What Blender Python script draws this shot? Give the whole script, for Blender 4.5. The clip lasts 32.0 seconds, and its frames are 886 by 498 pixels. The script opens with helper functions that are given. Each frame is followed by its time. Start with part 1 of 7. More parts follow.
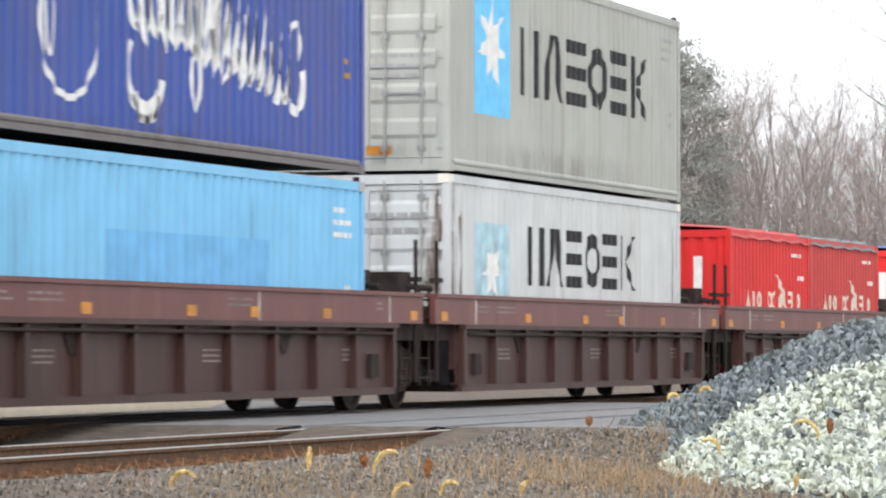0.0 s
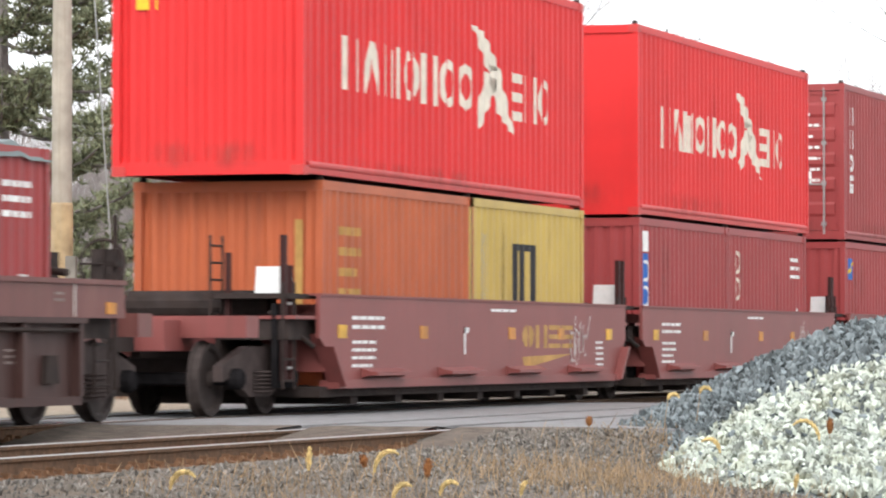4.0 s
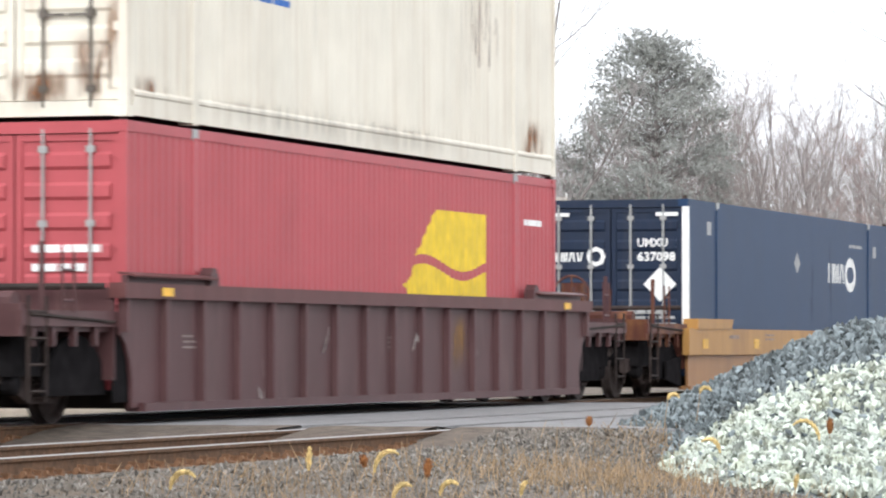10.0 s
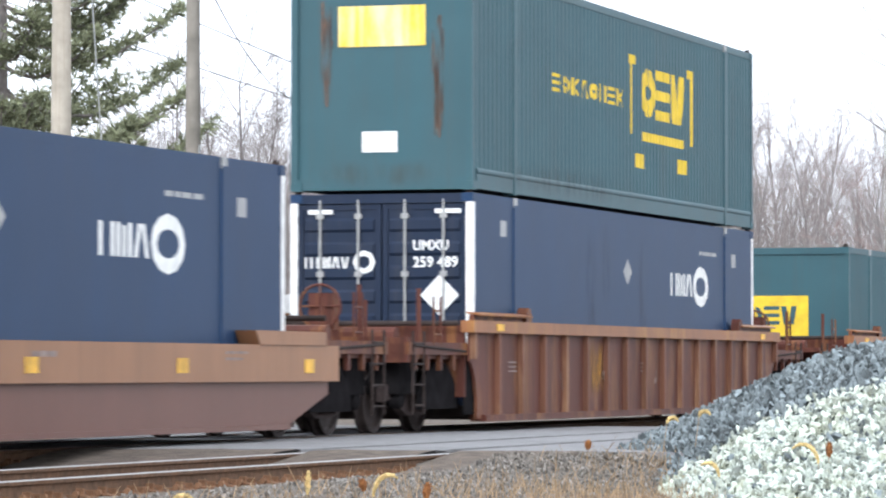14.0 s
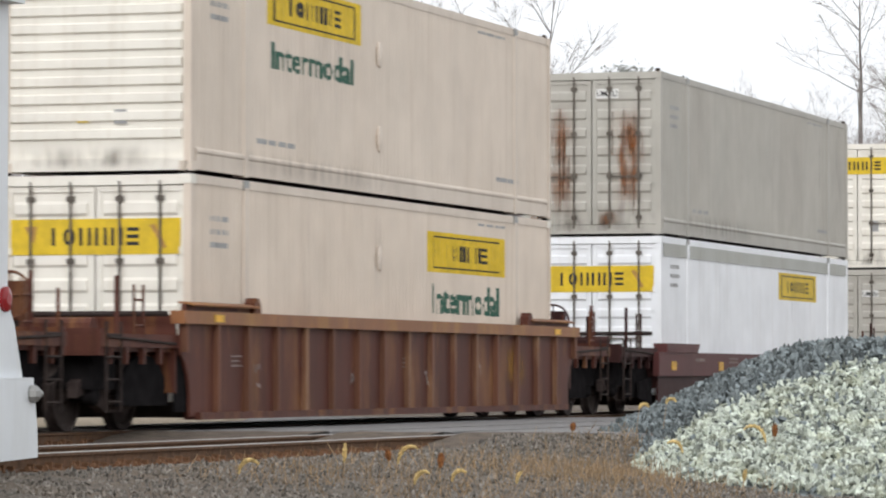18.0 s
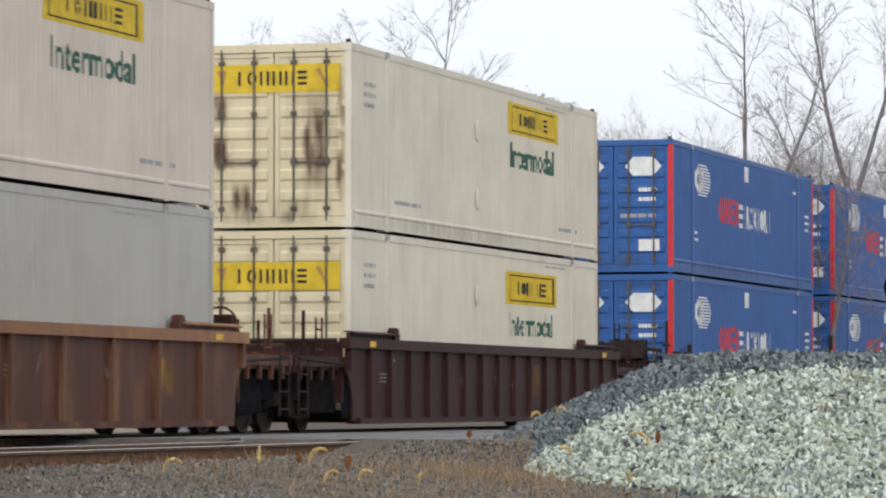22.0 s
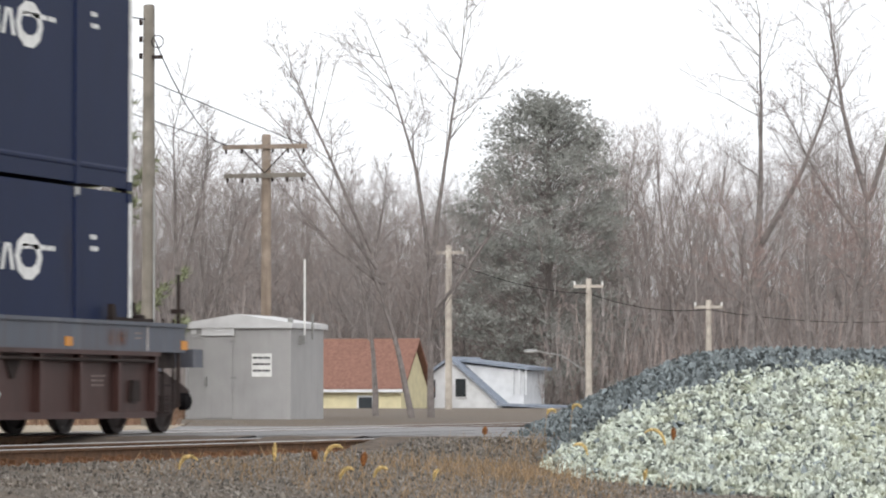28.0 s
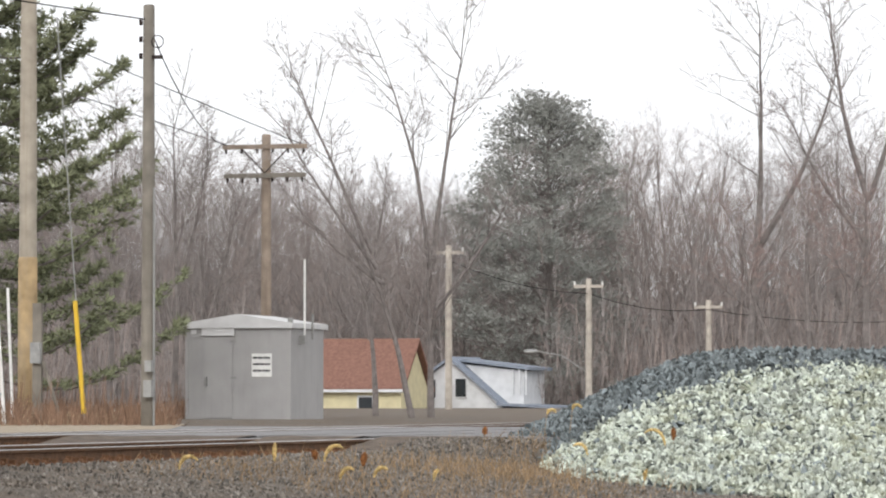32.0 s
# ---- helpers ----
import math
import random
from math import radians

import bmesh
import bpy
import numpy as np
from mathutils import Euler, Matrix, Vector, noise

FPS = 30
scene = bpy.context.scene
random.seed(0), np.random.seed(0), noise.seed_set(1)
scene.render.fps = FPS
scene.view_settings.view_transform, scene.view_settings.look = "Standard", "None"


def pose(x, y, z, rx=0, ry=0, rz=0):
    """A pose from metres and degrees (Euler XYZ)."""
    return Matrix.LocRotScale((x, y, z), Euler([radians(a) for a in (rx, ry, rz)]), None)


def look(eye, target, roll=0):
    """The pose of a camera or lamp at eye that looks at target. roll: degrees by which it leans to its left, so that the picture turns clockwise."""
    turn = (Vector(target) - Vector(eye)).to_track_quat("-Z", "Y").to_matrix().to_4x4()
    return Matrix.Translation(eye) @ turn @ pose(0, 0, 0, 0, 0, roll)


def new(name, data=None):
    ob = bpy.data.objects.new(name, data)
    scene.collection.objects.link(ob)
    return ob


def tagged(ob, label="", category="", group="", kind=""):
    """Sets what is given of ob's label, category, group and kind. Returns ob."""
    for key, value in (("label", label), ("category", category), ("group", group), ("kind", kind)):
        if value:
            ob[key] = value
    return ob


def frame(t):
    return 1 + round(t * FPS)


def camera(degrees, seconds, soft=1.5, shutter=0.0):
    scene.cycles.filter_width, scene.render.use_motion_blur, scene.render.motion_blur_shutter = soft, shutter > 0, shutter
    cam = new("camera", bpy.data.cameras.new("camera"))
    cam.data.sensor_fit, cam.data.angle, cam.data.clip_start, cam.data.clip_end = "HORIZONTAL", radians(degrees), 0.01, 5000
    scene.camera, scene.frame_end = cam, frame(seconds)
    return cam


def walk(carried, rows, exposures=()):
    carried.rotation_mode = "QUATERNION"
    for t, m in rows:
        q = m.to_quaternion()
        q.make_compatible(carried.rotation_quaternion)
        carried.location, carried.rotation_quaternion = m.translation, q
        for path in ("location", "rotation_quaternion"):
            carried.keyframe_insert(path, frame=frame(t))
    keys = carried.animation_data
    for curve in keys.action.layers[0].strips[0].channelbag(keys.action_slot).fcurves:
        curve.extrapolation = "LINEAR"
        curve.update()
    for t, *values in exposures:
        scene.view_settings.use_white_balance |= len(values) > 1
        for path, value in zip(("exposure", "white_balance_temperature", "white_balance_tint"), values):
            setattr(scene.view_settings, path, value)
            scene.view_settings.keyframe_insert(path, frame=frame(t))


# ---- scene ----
from collections import namedtuple

# ---------------------------------------------------------------- camera
LENS = 12.474
cam = camera(LENS, 32.0, soft=2.1, shutter=0.25)
EYE_A, EYE_B, EYE_C = (16.12, 0.0, 0.79), (18.21, -7.25, 0.64), (19.02, -10.38, 0.45)


def aim(eye, pan, tilt):
    """Camera pose: pan in degrees to the left of the track's direction, tilt up."""
    return pose(*eye, 90 + tilt, 0, pan)


def mid(a, b, k):
    return tuple(p + (q - p) * k for p, q in zip(a, b))


walk(cam, [
    (0.0, aim(EYE_A, 17.757, 1.39)), (12.0, aim(EYE_A, 17.757, 1.39)), (12.5, aim(EYE_A, 17.707, 1.396)),
    (13.0, aim(EYE_A, 17.585, 2.03)), (13.5, aim(EYE_A, 17.488, 1.823)), (14.0, aim(EYE_A, 17.743, 1.726)),
    (14.5, aim(EYE_A, 17.743, 1.726)), (16.0, aim(mid(EYE_A, EYE_B, .02), 17.747, 1.82)),
    (16.5, aim(mid(EYE_A, EYE_B, .12), 17.757, 1.845)), (17.0, aim(mid(EYE_A, EYE_B, .278), 17.723, 1.848)),
    (17.5, aim(mid(EYE_A, EYE_B, .755), 17.645, 1.822)), (18.0, aim(EYE_B, 17.590, 1.817)),
    (18.5, aim(EYE_B, 17.600, 1.766)), (19.0, aim(EYE_B, 17.594, 1.762)), (19.5, aim(EYE_B, 17.600, 1.757)),
    (20.0, aim(mid(EYE_B, EYE_C, .82), 17.465, 1.835)), (20.5, aim(EYE_C, 17.426, 1.845)), (21.0, aim(EYE_C, 17.025, 2.043)),
    (21.5, aim(EYE_C, 15.136, 2.299)), (22.0, aim(EYE_C, 16.049, 2.174)), (22.5, aim(EYE_C, 16.185, 2.092)),
    (23.0, aim(EYE_C, 16.220, 1.954)), (23.5, aim(EYE_C, 16.244, 1.994)), (24.0, aim(EYE_C, 16.256, 2.027)),
    (25.0, aim(EYE_C, 16.270, 2.076)), (26.0, aim(EYE_C, 16.268, 2.122)), (28.5, aim(EYE_C, 16.270, 2.133)),
    (32.0, aim(EYE_C, 16.270, 2.133))],
    exposures=[(0.0, 0.5, 6450, 10), (5.0, 0.58, 6450, 11), (7.0, 0.56, 6450, 10), (10.0, 0.68, 6250, 10), (12.0, 0.55, 6500, 10), (13.0, 0.64, 6450, 10), (14.0, 0.8, 5950, 10),
               (14.6, 0.92, 5950, 10), (15.5, 0.75, 6100, 10), (16.5, 0.42, 6350, 10), (18.0, -0.06, 6500, 10), (19.5, -0.08, 6350, 10), (20.5, -0.12, 6300, 10), (21.0, -0.22, 6350, 10), (23.0, -0.12, 6250, 10), (24.5, 0.47, 6400, 10),
               (26.0, 0.57, 6050, 10), (27.0, 0.4, 6200, 10), (28.5, 0.04, 6600, 11), (32.0, 0.04, 6600, 11)])

# ---------------------------------------------------------------- light: overcast
world = bpy.data.worlds.new("overcast")
scene.world = world
world.use_nodes = True
wn, wl = world.node_tree.nodes, world.node_tree.links
wn.clear()
sky = wn.new("ShaderNodeTexSky")
sky.sky_type, sky.sun_disc, sky.sun_elevation, sky.sun_rotation = 'NISHITA', False, radians(38), radians(200)
sky.air_density, sky.dust_density, sky.ozone_density = 1.0, 4.0, 1.0
grey = wn.new("ShaderNodeHueSaturation")
grey.inputs["Saturation"].default_value = 0.08
lift = wn.new("ShaderNodeMix")
lift.data_type = 'RGBA'
lift.inputs["Factor"].default_value = 0.6
lift.inputs["B"].default_value = (10.5, 10.8, 11.2, 1)
back = wn.new("ShaderNodeBackground")
back.inputs["Strength"].default_value = 0.15
wout = wn.new("ShaderNodeOutputWorld")
wl.new(sky.outputs[0], grey.inputs["Color"])
wl.new(grey.outputs[0], lift.inputs["A"])
wl.new(lift.outputs["Result"], back.inputs["Color"])
wl.new(back.outputs[0], wout.inputs["Surface"])
sun_data = bpy.data.lights.new("sun", 'SUN')
sun_data.energy, sun_data.angle, sun_data.color = 0.9, radians(25), (1.0, 0.97, 0.93)
sun = new("sun", sun_data)
sun.matrix_world = look((30, -40, 45), (0, 40, 0))


# ---------------------------------------------------------------- materials
def mat(name, color, rough=0.6, metal=0.0, vary=0.12, scale=3.0, dirt=(0.12, 0.09, 0.06), dirty=0.0, dirt_scale=0.8,
        bump=0.0, bump_scale=60.0, streaks=0.0, random=0.0, gloss=0.3, wash=None):
    """Paint, metal, stone or wood: base colour with two scales of variation, optional dirt, streaks and relief."""
    m = bpy.data.materials.new(name)
    m.use_nodes = True
    nt = m.node_tree
    n, l = nt.nodes, nt.links
    b = n["Principled BSDF"]
    b.inputs["Roughness"].default_value, b.inputs["Metallic"].default_value, b.inputs["Specular IOR Level"].default_value = rough, metal, gloss
    tc = n.new("ShaderNodeTexCoord")
    each = n.new("ShaderNodeObjectInfo")
    far = n.new("ShaderNodeMath")
    far.operation = 'MULTIPLY'
    far.inputs[1].default_value = 40.0
    l.new(each.outputs["Random"], far.inputs[0])
    big = n.new("ShaderNodeTexNoise")
    big.inputs["Scale"].default_value, big.inputs["Detail"].default_value = scale, 8
    l.new(tc.outputs["Object"], big.inputs["Vector"])
    ramp = n.new("ShaderNodeMapRange")
    ramp.inputs["From Min"].default_value, ramp.inputs["From Max"].default_value = 0.3, 0.7
    ramp.inputs["To Min"].default_value, ramp.inputs["To Max"].default_value = 1 - vary, 1 + vary
    l.new(big.outputs["Fac"], ramp.inputs["Value"])
    col = n.new("ShaderNodeMix")
    col.data_type, col.blend_type = 'RGBA', 'MULTIPLY'
    col.inputs["Factor"].default_value = 1.0
    col.inputs["A"].default_value = (*color, 1)
    l.new(ramp.outputs[0], col.inputs["B"])
    out = col.outputs["Result"]
    if random:
        info = n.new("ShaderNodeObjectInfo")
        geo = n.new("ShaderNodeNewGeometry")
        add = n.new("ShaderNodeMath")
        add.operation = 'ADD'
        l.new(info.outputs["Random"], add.inputs[0])
        l.new(geo.outputs["Random Per Island"], add.inputs[1])
        fr = n.new("ShaderNodeMath")
        fr.operation = 'FRACT'
        l.new(add.outputs[0], fr.inputs[0])
        mr = n.new("ShaderNodeMapRange")
        mr.inputs["To Min"].default_value, mr.inputs["To Max"].default_value = 1 - random, 1 + random
        l.new(fr.outputs[0], mr.inputs["Value"])
        mx = n.new("ShaderNodeMix")
        mx.data_type, mx.blend_type = 'RGBA', 'MULTIPLY'
        mx.inputs["Factor"].default_value = 1.0
        l.new(out, mx.inputs["A"])
        l.new(mr.outputs[0], mx.inputs["B"])
        out = mx.outputs["Result"]
    if dirty:
        dn = n.new("ShaderNodeTexNoise")
        dn.inputs["Scale"].default_value, dn.inputs["Detail"].default_value, dn.inputs["Roughness"].default_value = dirt_scale, 9, 0.7
        mp = n.new("ShaderNodeMapping")
        mp.inputs["Scale"].default_value = (1, 1, 0.25 if streaks else 1)
        l.new(tc.outputs["Object"], mp.inputs["Vector"])
        l.new(mp.outputs[0], dn.inputs["Vector"])
        dn.noise_dimensions = '4D'
        l.new(far.outputs[0], dn.inputs["W"])
        dr = n.new("ShaderNodeMapRange")
        dr.inputs["From Min"].default_value, dr.inputs["From Max"].default_value = 0.45, 0.75
        dr.inputs["To Max"].default_value = dirty
        l.new(dn.outputs["Fac"], dr.inputs["Value"])
        mx = n.new("ShaderNodeMix")
        mx.data_type = 'RGBA'
        l.new(dr.outputs[0], mx.inputs["Factor"])
        l.new(out, mx.inputs["A"])
        mx.inputs["B"].default_value = (*dirt, 1)
        out = mx.outputs["Result"]
    if wash:
        # paler runs and faded patches, of another colour than the dirt
        wa = n.new("ShaderNodeTexNoise")
        wa.noise_dimensions = '4D'
        wa.inputs["Scale"].default_value, wa.inputs["Detail"].default_value, wa.inputs["Roughness"].default_value = 1.0, 6, 0.65
        mp = n.new("ShaderNodeMapping")
        mp.inputs["Scale"].default_value = (5, 2.2, 0.5)
        l.new(tc.outputs["Object"], mp.inputs["Vector"])
        l.new(mp.outputs[0], wa.inputs["Vector"])
        l.new(far.outputs[0], wa.inputs["W"])
        dr = n.new("ShaderNodeMapRange")
        dr.inputs["From Min"].default_value, dr.inputs["From Max"].default_value = 0.5, 0.72
        dr.inputs["To Max"].default_value = wash[3]
        l.new(wa.outputs["Fac"], dr.inputs["Value"])
        mx = n.new("ShaderNodeMix")
        mx.data_type = 'RGBA'
        l.new(dr.outputs[0], mx.inputs["Factor"])
        l.new(out, mx.inputs["A"])
        mx.inputs["B"].default_value = (*wash[:3], 1)
        out = mx.outputs["Result"]
    if streaks:
        sn = n.new("ShaderNodeTexNoise")
        sn.inputs["Scale"].default_value, sn.inputs["Detail"].default_value = 1.0, 4
        mp = n.new("ShaderNodeMapping")
        mp.inputs["Scale"].default_value = (9, 9, 0.35)
        l.new(tc.outputs["Object"], mp.inputs["Vector"])
        l.new(mp.outputs[0], sn.inputs["Vector"])
        dr = n.new("ShaderNodeMapRange")
        dr.inputs["From Min"].default_value, dr.inputs["From Max"].default_value = 0.52, 0.8
        dr.inputs["To Max"].default_value = streaks
        l.new(sn.outputs["Fac"], dr.inputs["Value"])
        mx = n.new("ShaderNodeMix")
        mx.data_type = 'RGBA'
        l.new(dr.outputs[0], mx.inputs["Factor"])
        l.new(out, mx.inputs["A"])
        mx.inputs["B"].default_value = (*dirt, 1)
        out = mx.outputs["Result"]
    l.new(out, b.inputs["Base Color"])
    if bump:
        bn = n.new("ShaderNodeTexNoise")
        bn.inputs["Scale"].default_value, bn.inputs["Detail"].default_value = bump_scale, 6
        l.new(tc.outputs["Object"], bn.inputs["Vector"])
        bp = n.new("ShaderNodeBump")
        bp.inputs["Strength"].default_value, bp.inputs["Distance"].default_value = bump, 0.02
        l.new(bn.outputs["Fac"], bp.inputs["Height"])
        l.new(bp.outputs[0], b.inputs["Normal"])
    return m


def paint(name, color, dirty=0.3, streaks=0.35, dirt=(0.16, 0.11, 0.08), rough=0.5, wash=None, gloss=0.3):
    return mat(name, color, rough=rough, vary=0.07, scale=1.2, dirty=dirty, streaks=streaks, dirt=dirt, dirt_scale=0.9, bump=0.05, bump_scale=40, wash=wash, gloss=gloss)


RUST = (0.13, 0.055, 0.03)
P = {
    "royal": paint("royal_blue_paint", (0.045, 0.085, 0.33)),
    "grimy": paint("grimy_grey_rail_paint", (0.15, 0.135, 0.135), 0.4, 0.4, (0.08, 0.06, 0.05)),
    "pale_blue": paint("pale_blue_paint", (0.2, 0.5, 0.75), 0.1, 0.15, (0.1, 0.2, 0.3)),
    "grey": paint("grey_container_paint", (0.40, 0.41, 0.38), 0.25, 0.3, (0.2, 0.14, 0.09)),
    "blue_grey": paint("blue_grey_container_paint", (0.36, 0.40, 0.43), 0.15, 0.2, (0.2, 0.16, 0.12)),
    "pale_grey": paint("pale_grey_container_paint", (0.56, 0.58, 0.58), 0.2, 0.3, (0.25, 0.16, 0.1)),
    "red": paint("signal_red_paint", (0.62, 0.022, 0.022), 0.1, 0.15, (0.3, 0.03, 0.03)),
    "dull_red": paint("faded_red_paint", (0.50, 0.042, 0.038), 0.2, 0.2, (0.25, 0.06, 0.05)),
    "maroon": paint("maroon_paint", (0.295, 0.046, 0.046), 0.2, 0.2, (0.16, 0.05, 0.04)),
    "rose": paint("faded_rose_red_paint", (0.38, 0.07, 0.08), 0.2, 0.2, (0.25, 0.06, 0.06)),
    "orange": paint("orange_paint", (0.66, 0.15, 0.02), 0.25, 0.3, (0.3, 0.07, 0.02)),
    "rust_orange": paint("rusty_orange_paint", (0.42, 0.1, 0.035), 0.35, 0.35, (0.16, 0.05, 0.03)),
    "mustard": paint("mustard_yellow_paint", (0.48, 0.34, 0.09), 0.25, 0.3, (0.25, 0.16, 0.05)),
    "blue": paint("bright_blue_paint", (0.04, 0.14, 0.44), 0.15, 0.2, (0.05, 0.08, 0.2)),
    "cream": paint("cream_white_paint", (0.68, 0.63, 0.53), 0.15, 0.3, (0.33, 0.2, 0.1)),
    "navy": paint("navy_blue_paint", (0.014, 0.038, 0.09), 0.15, 0.2, (0.04, 0.045, 0.06), gloss=.18),
    "navy_dark": paint("dark_navy_door_paint", (0.013, 0.022, 0.045), 0.3, 0.3, (0.05, 0.05, 0.055), gloss=.15),
    "car_mauve": paint("mauve_brown_car_paint", (0.085, 0.04, 0.041), 0.4, 0.5, (0.05, 0.03, 0.028), wash=(.15, .085, .08, .5), gloss=.15),
    "black_blue": paint("blue_black_paint", (0.011, 0.019, 0.055), 0.06, 0.08, (0.03, 0.03, 0.035), gloss=.08),
    "green": paint("dark_green_paint", (0.03, 0.083, 0.1), 0.2, 0.2, (0.07, 0.06, 0.05)),
    "chalk": paint("chalk_white_paint", (0.78, 0.75, 0.68), 0.12, 0.2, (0.4, 0.3, 0.2)),
    "tan": paint("pale_tan_white_paint", (0.66, 0.575, 0.49), 0.15, 0.2, (0.3, 0.2, 0.12)),
    "pearl": paint("pearl_white_paint", (0.68, 0.625, 0.51), 0.1, 0.2, (0.34, 0.27, 0.18)),
    "ivory": paint("ivory_paint", (0.66, 0.57, 0.38), 0.15, 0.25, (0.3, 0.22, 0.12)),
    "khaki": paint("khaki_grey_paint", (0.44, 0.425, 0.385), 0.2, 0.1, (0.16, 0.09, 0.05)),
    "white": paint("white_paint", (0.82, 0.84, 0.87), 0.1, 0.2, (0.4, 0.36, 0.3)),
    "stack_blue": paint("deep_blue_paint", (0.042, 0.12, 0.34), 0.3, 0.4, (0.04, 0.055, 0.1), gloss=.2),
    "car_maroon": paint("maroon_car_paint", (0.15, 0.052, 0.045), 0.4, 0.35, (0.07, 0.04, 0.03), wash=(.22, .10, .08, .5)),
    "car_wine": paint("wine_brown_car_paint", (0.095, 0.034, 0.033), 0.4, 0.4, (0.05, 0.025, 0.02), wash=(.15, .07, .065, .5), gloss=.15),
    "car_dark": paint("dark_maroon_car_paint", (0.045, 0.02, 0.019), 0.4, 0.5, (0.025, 0.015, 0.014), wash=(.085, .042, .038, .6), gloss=.06),
    "car_brown": paint("brown_car_paint", (0.066, 0.033, 0.029), 0.5, 0.5, (0.03, 0.02, 0.017), wash=(.11, .07, .06, .5), gloss=.15),
    "car_plum": paint("plum_brown_car_paint", (0.215, 0.061, 0.055), 0.25, 0.25, (0.09, 0.045, 0.035)),
    "car_rust": paint("rusty_red_brown_car_paint", (0.10, 0.037, 0.027), 0.6, 0.75, (0.036, 0.018, 0.014), wash=(.26, .12, .045, .85), gloss=.1),
    "car_gold": paint("dull_ochre_car_paint", (0.27, 0.135, 0.055), 0.4, 0.4, (0.14, 0.065, 0.035), wash=(.35, .19, .07, .5)),
    # rib faces catch the light: that brightness is mixed into this rust colour
    "car_rib_lit": paint("lit_rib_rust_paint", (0.15, 0.066, 0.04), 0.6, 0.6, (0.06, 0.03, 0.02), wash=(.34, .2, .11, .9), gloss=.1),
    "car_ochre": paint("ochre_yellow_car_paint", (0.36, 0.19, 0.055), 0.5, 0.4, (0.13, 0.055, 0.03), wash=(.42, .22, .05, .5)),
    "car_umber": paint("brown_umber_car_paint", (0.135, 0.062, 0.046), 0.35, 0.35, (0.1, 0.05, 0.03)),
    "car_tan": paint("faded_tan_car_paint", (0.26, 0.13, 0.066), 0.4, 0.35, (0.12, 0.06, 0.03)),
    "sill_orange": paint("rusty_orange_sill_paint", (0.25, 0.105, 0.042), 0.75, 0.5, RUST, wash=(.42, .22, .045, .6)),
    "sill_grey": paint("slate_grey_sill_paint", (0.078, 0.09, 0.115), 0.6, 0.5, (0.08, 0.048, 0.035), wash=(.18, .19, .21, .5)),
}
STEEL_DARK = mat("grimy_dark_steel", (0.036, 0.028, 0.026), 0.8, 0.0, 0.3, 5, (0.07, 0.045, 0.035), 0.5, 2, 0.2, 50, gloss=.1)
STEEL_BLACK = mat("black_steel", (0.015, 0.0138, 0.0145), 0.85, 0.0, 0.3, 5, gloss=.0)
WHEEL = mat("wheel_steel", (0.048, 0.037, 0.034), 0.7, 0.1, 0.3, 6, gloss=.15)
TRUCK_BROWN = mat("grimy_brown_casting", (0.058, 0.043, 0.04), 0.8, 0.0, 0.3, 5, (0.03, 0.024, 0.022), 0.5, 3, 0.2, 40, gloss=.1)
ROD_DARK = mat("dull_brown_rod", (0.11, 0.095, 0.08), 0.6, 0.2, 0.25, 8)
GALV = mat("galvanised_rod", (0.32, 0.32, 0.31), 0.45, 0.6, 0.15, 8)
RAIL_TOP = mat("polished_rail_head", (0.36, 0.34, 0.32), 0.32, 0.9, 0.1, 10)
RAIL_SIDE = mat("rusty_rail_web", (0.115, 0.07, 0.045), 0.85, 0.0, 0.3, 12, (.2, .1, .05), 0.5, 4, 0.2, gloss=.15)
M_WHITE = mat("white_marking", (0.72, 0.72, 0.70), 0.6, 0, 0.12, 6)
M_BLACK = mat("black_marking", (0.02, 0.02, 0.022), 0.6, 0, 0.2, 6)
M_YELLOW = mat("yellow_marking", (0.66, 0.46, 0.025), 0.55, 0, 0.15, 5, (.3, .2, .04), .3, 3)
M_ORANGE = mat("orange_reflector", (0.52, 0.21, 0.02), 0.45, 0, 0.3, 5, (.2, .08, .03), .5, 4)
M_AMBER = mat("amber_reflector", (0.68, 0.38, 0.03), 0.45, 0, 0.3, 5, (.25, .12, .04), .5, 4)
M_PLACARD = mat("weathered_tan_placard", (0.31, 0.25, 0.17), 0.6, 0, 0.2, 5, (0.2, 0.15, 0.1), 0.5, 4)
M_PEEL = mat("peeling_yellow_panel", (0.70, 0.50, 0.05), 0.6, 0, 0.1, 4, (.72, .68, .52), .95, 2.2, streaks=.6)
M_SKY = mat("light_blue_marking", (0.16, 0.52, 0.82), 0.55, 0, 0.1, 5)
M_BLUE = mat("blue_marking", (0.03, 0.12, 0.40), 0.55, 0, 0.1, 5)
M_RED = mat("red_marking", (0.60, 0.03, 0.03), 0.5, 0, 0.1, 5)
M_GREEN = mat("green_marking", (0.025, 0.095, 0.065), 0.55, 0, 0.1, 5)
M_TAN = mat("faded_gold_marking", (0.42, 0.24, 0.07), 0.65, 0, 0.2, 5)
M_GREY = mat("grey_marking", (0.33, 0.33, 0.33), 0.6, 0, 0.15, 5)
M_FAINT = mat("worn_stencil_paint", (0.24, 0.195, 0.18), 0.7, 0, 0.3, 5, (0.1, 0.06, 0.05), 0.8, 3)
M_OLIVE = mat("dull_green_spray", (0.1, 0.11, 0.06), 0.7, 0, 0.3, 5, (0.2, 0.062, 0.058), 0.8, 3)
M_SCRAWL = mat("sprayed_white_paint", (0.52, 0.48, 0.45), 0.7, 0, 0.25, 5, (0.2, 0.12, 0.1), 0.7, 3)


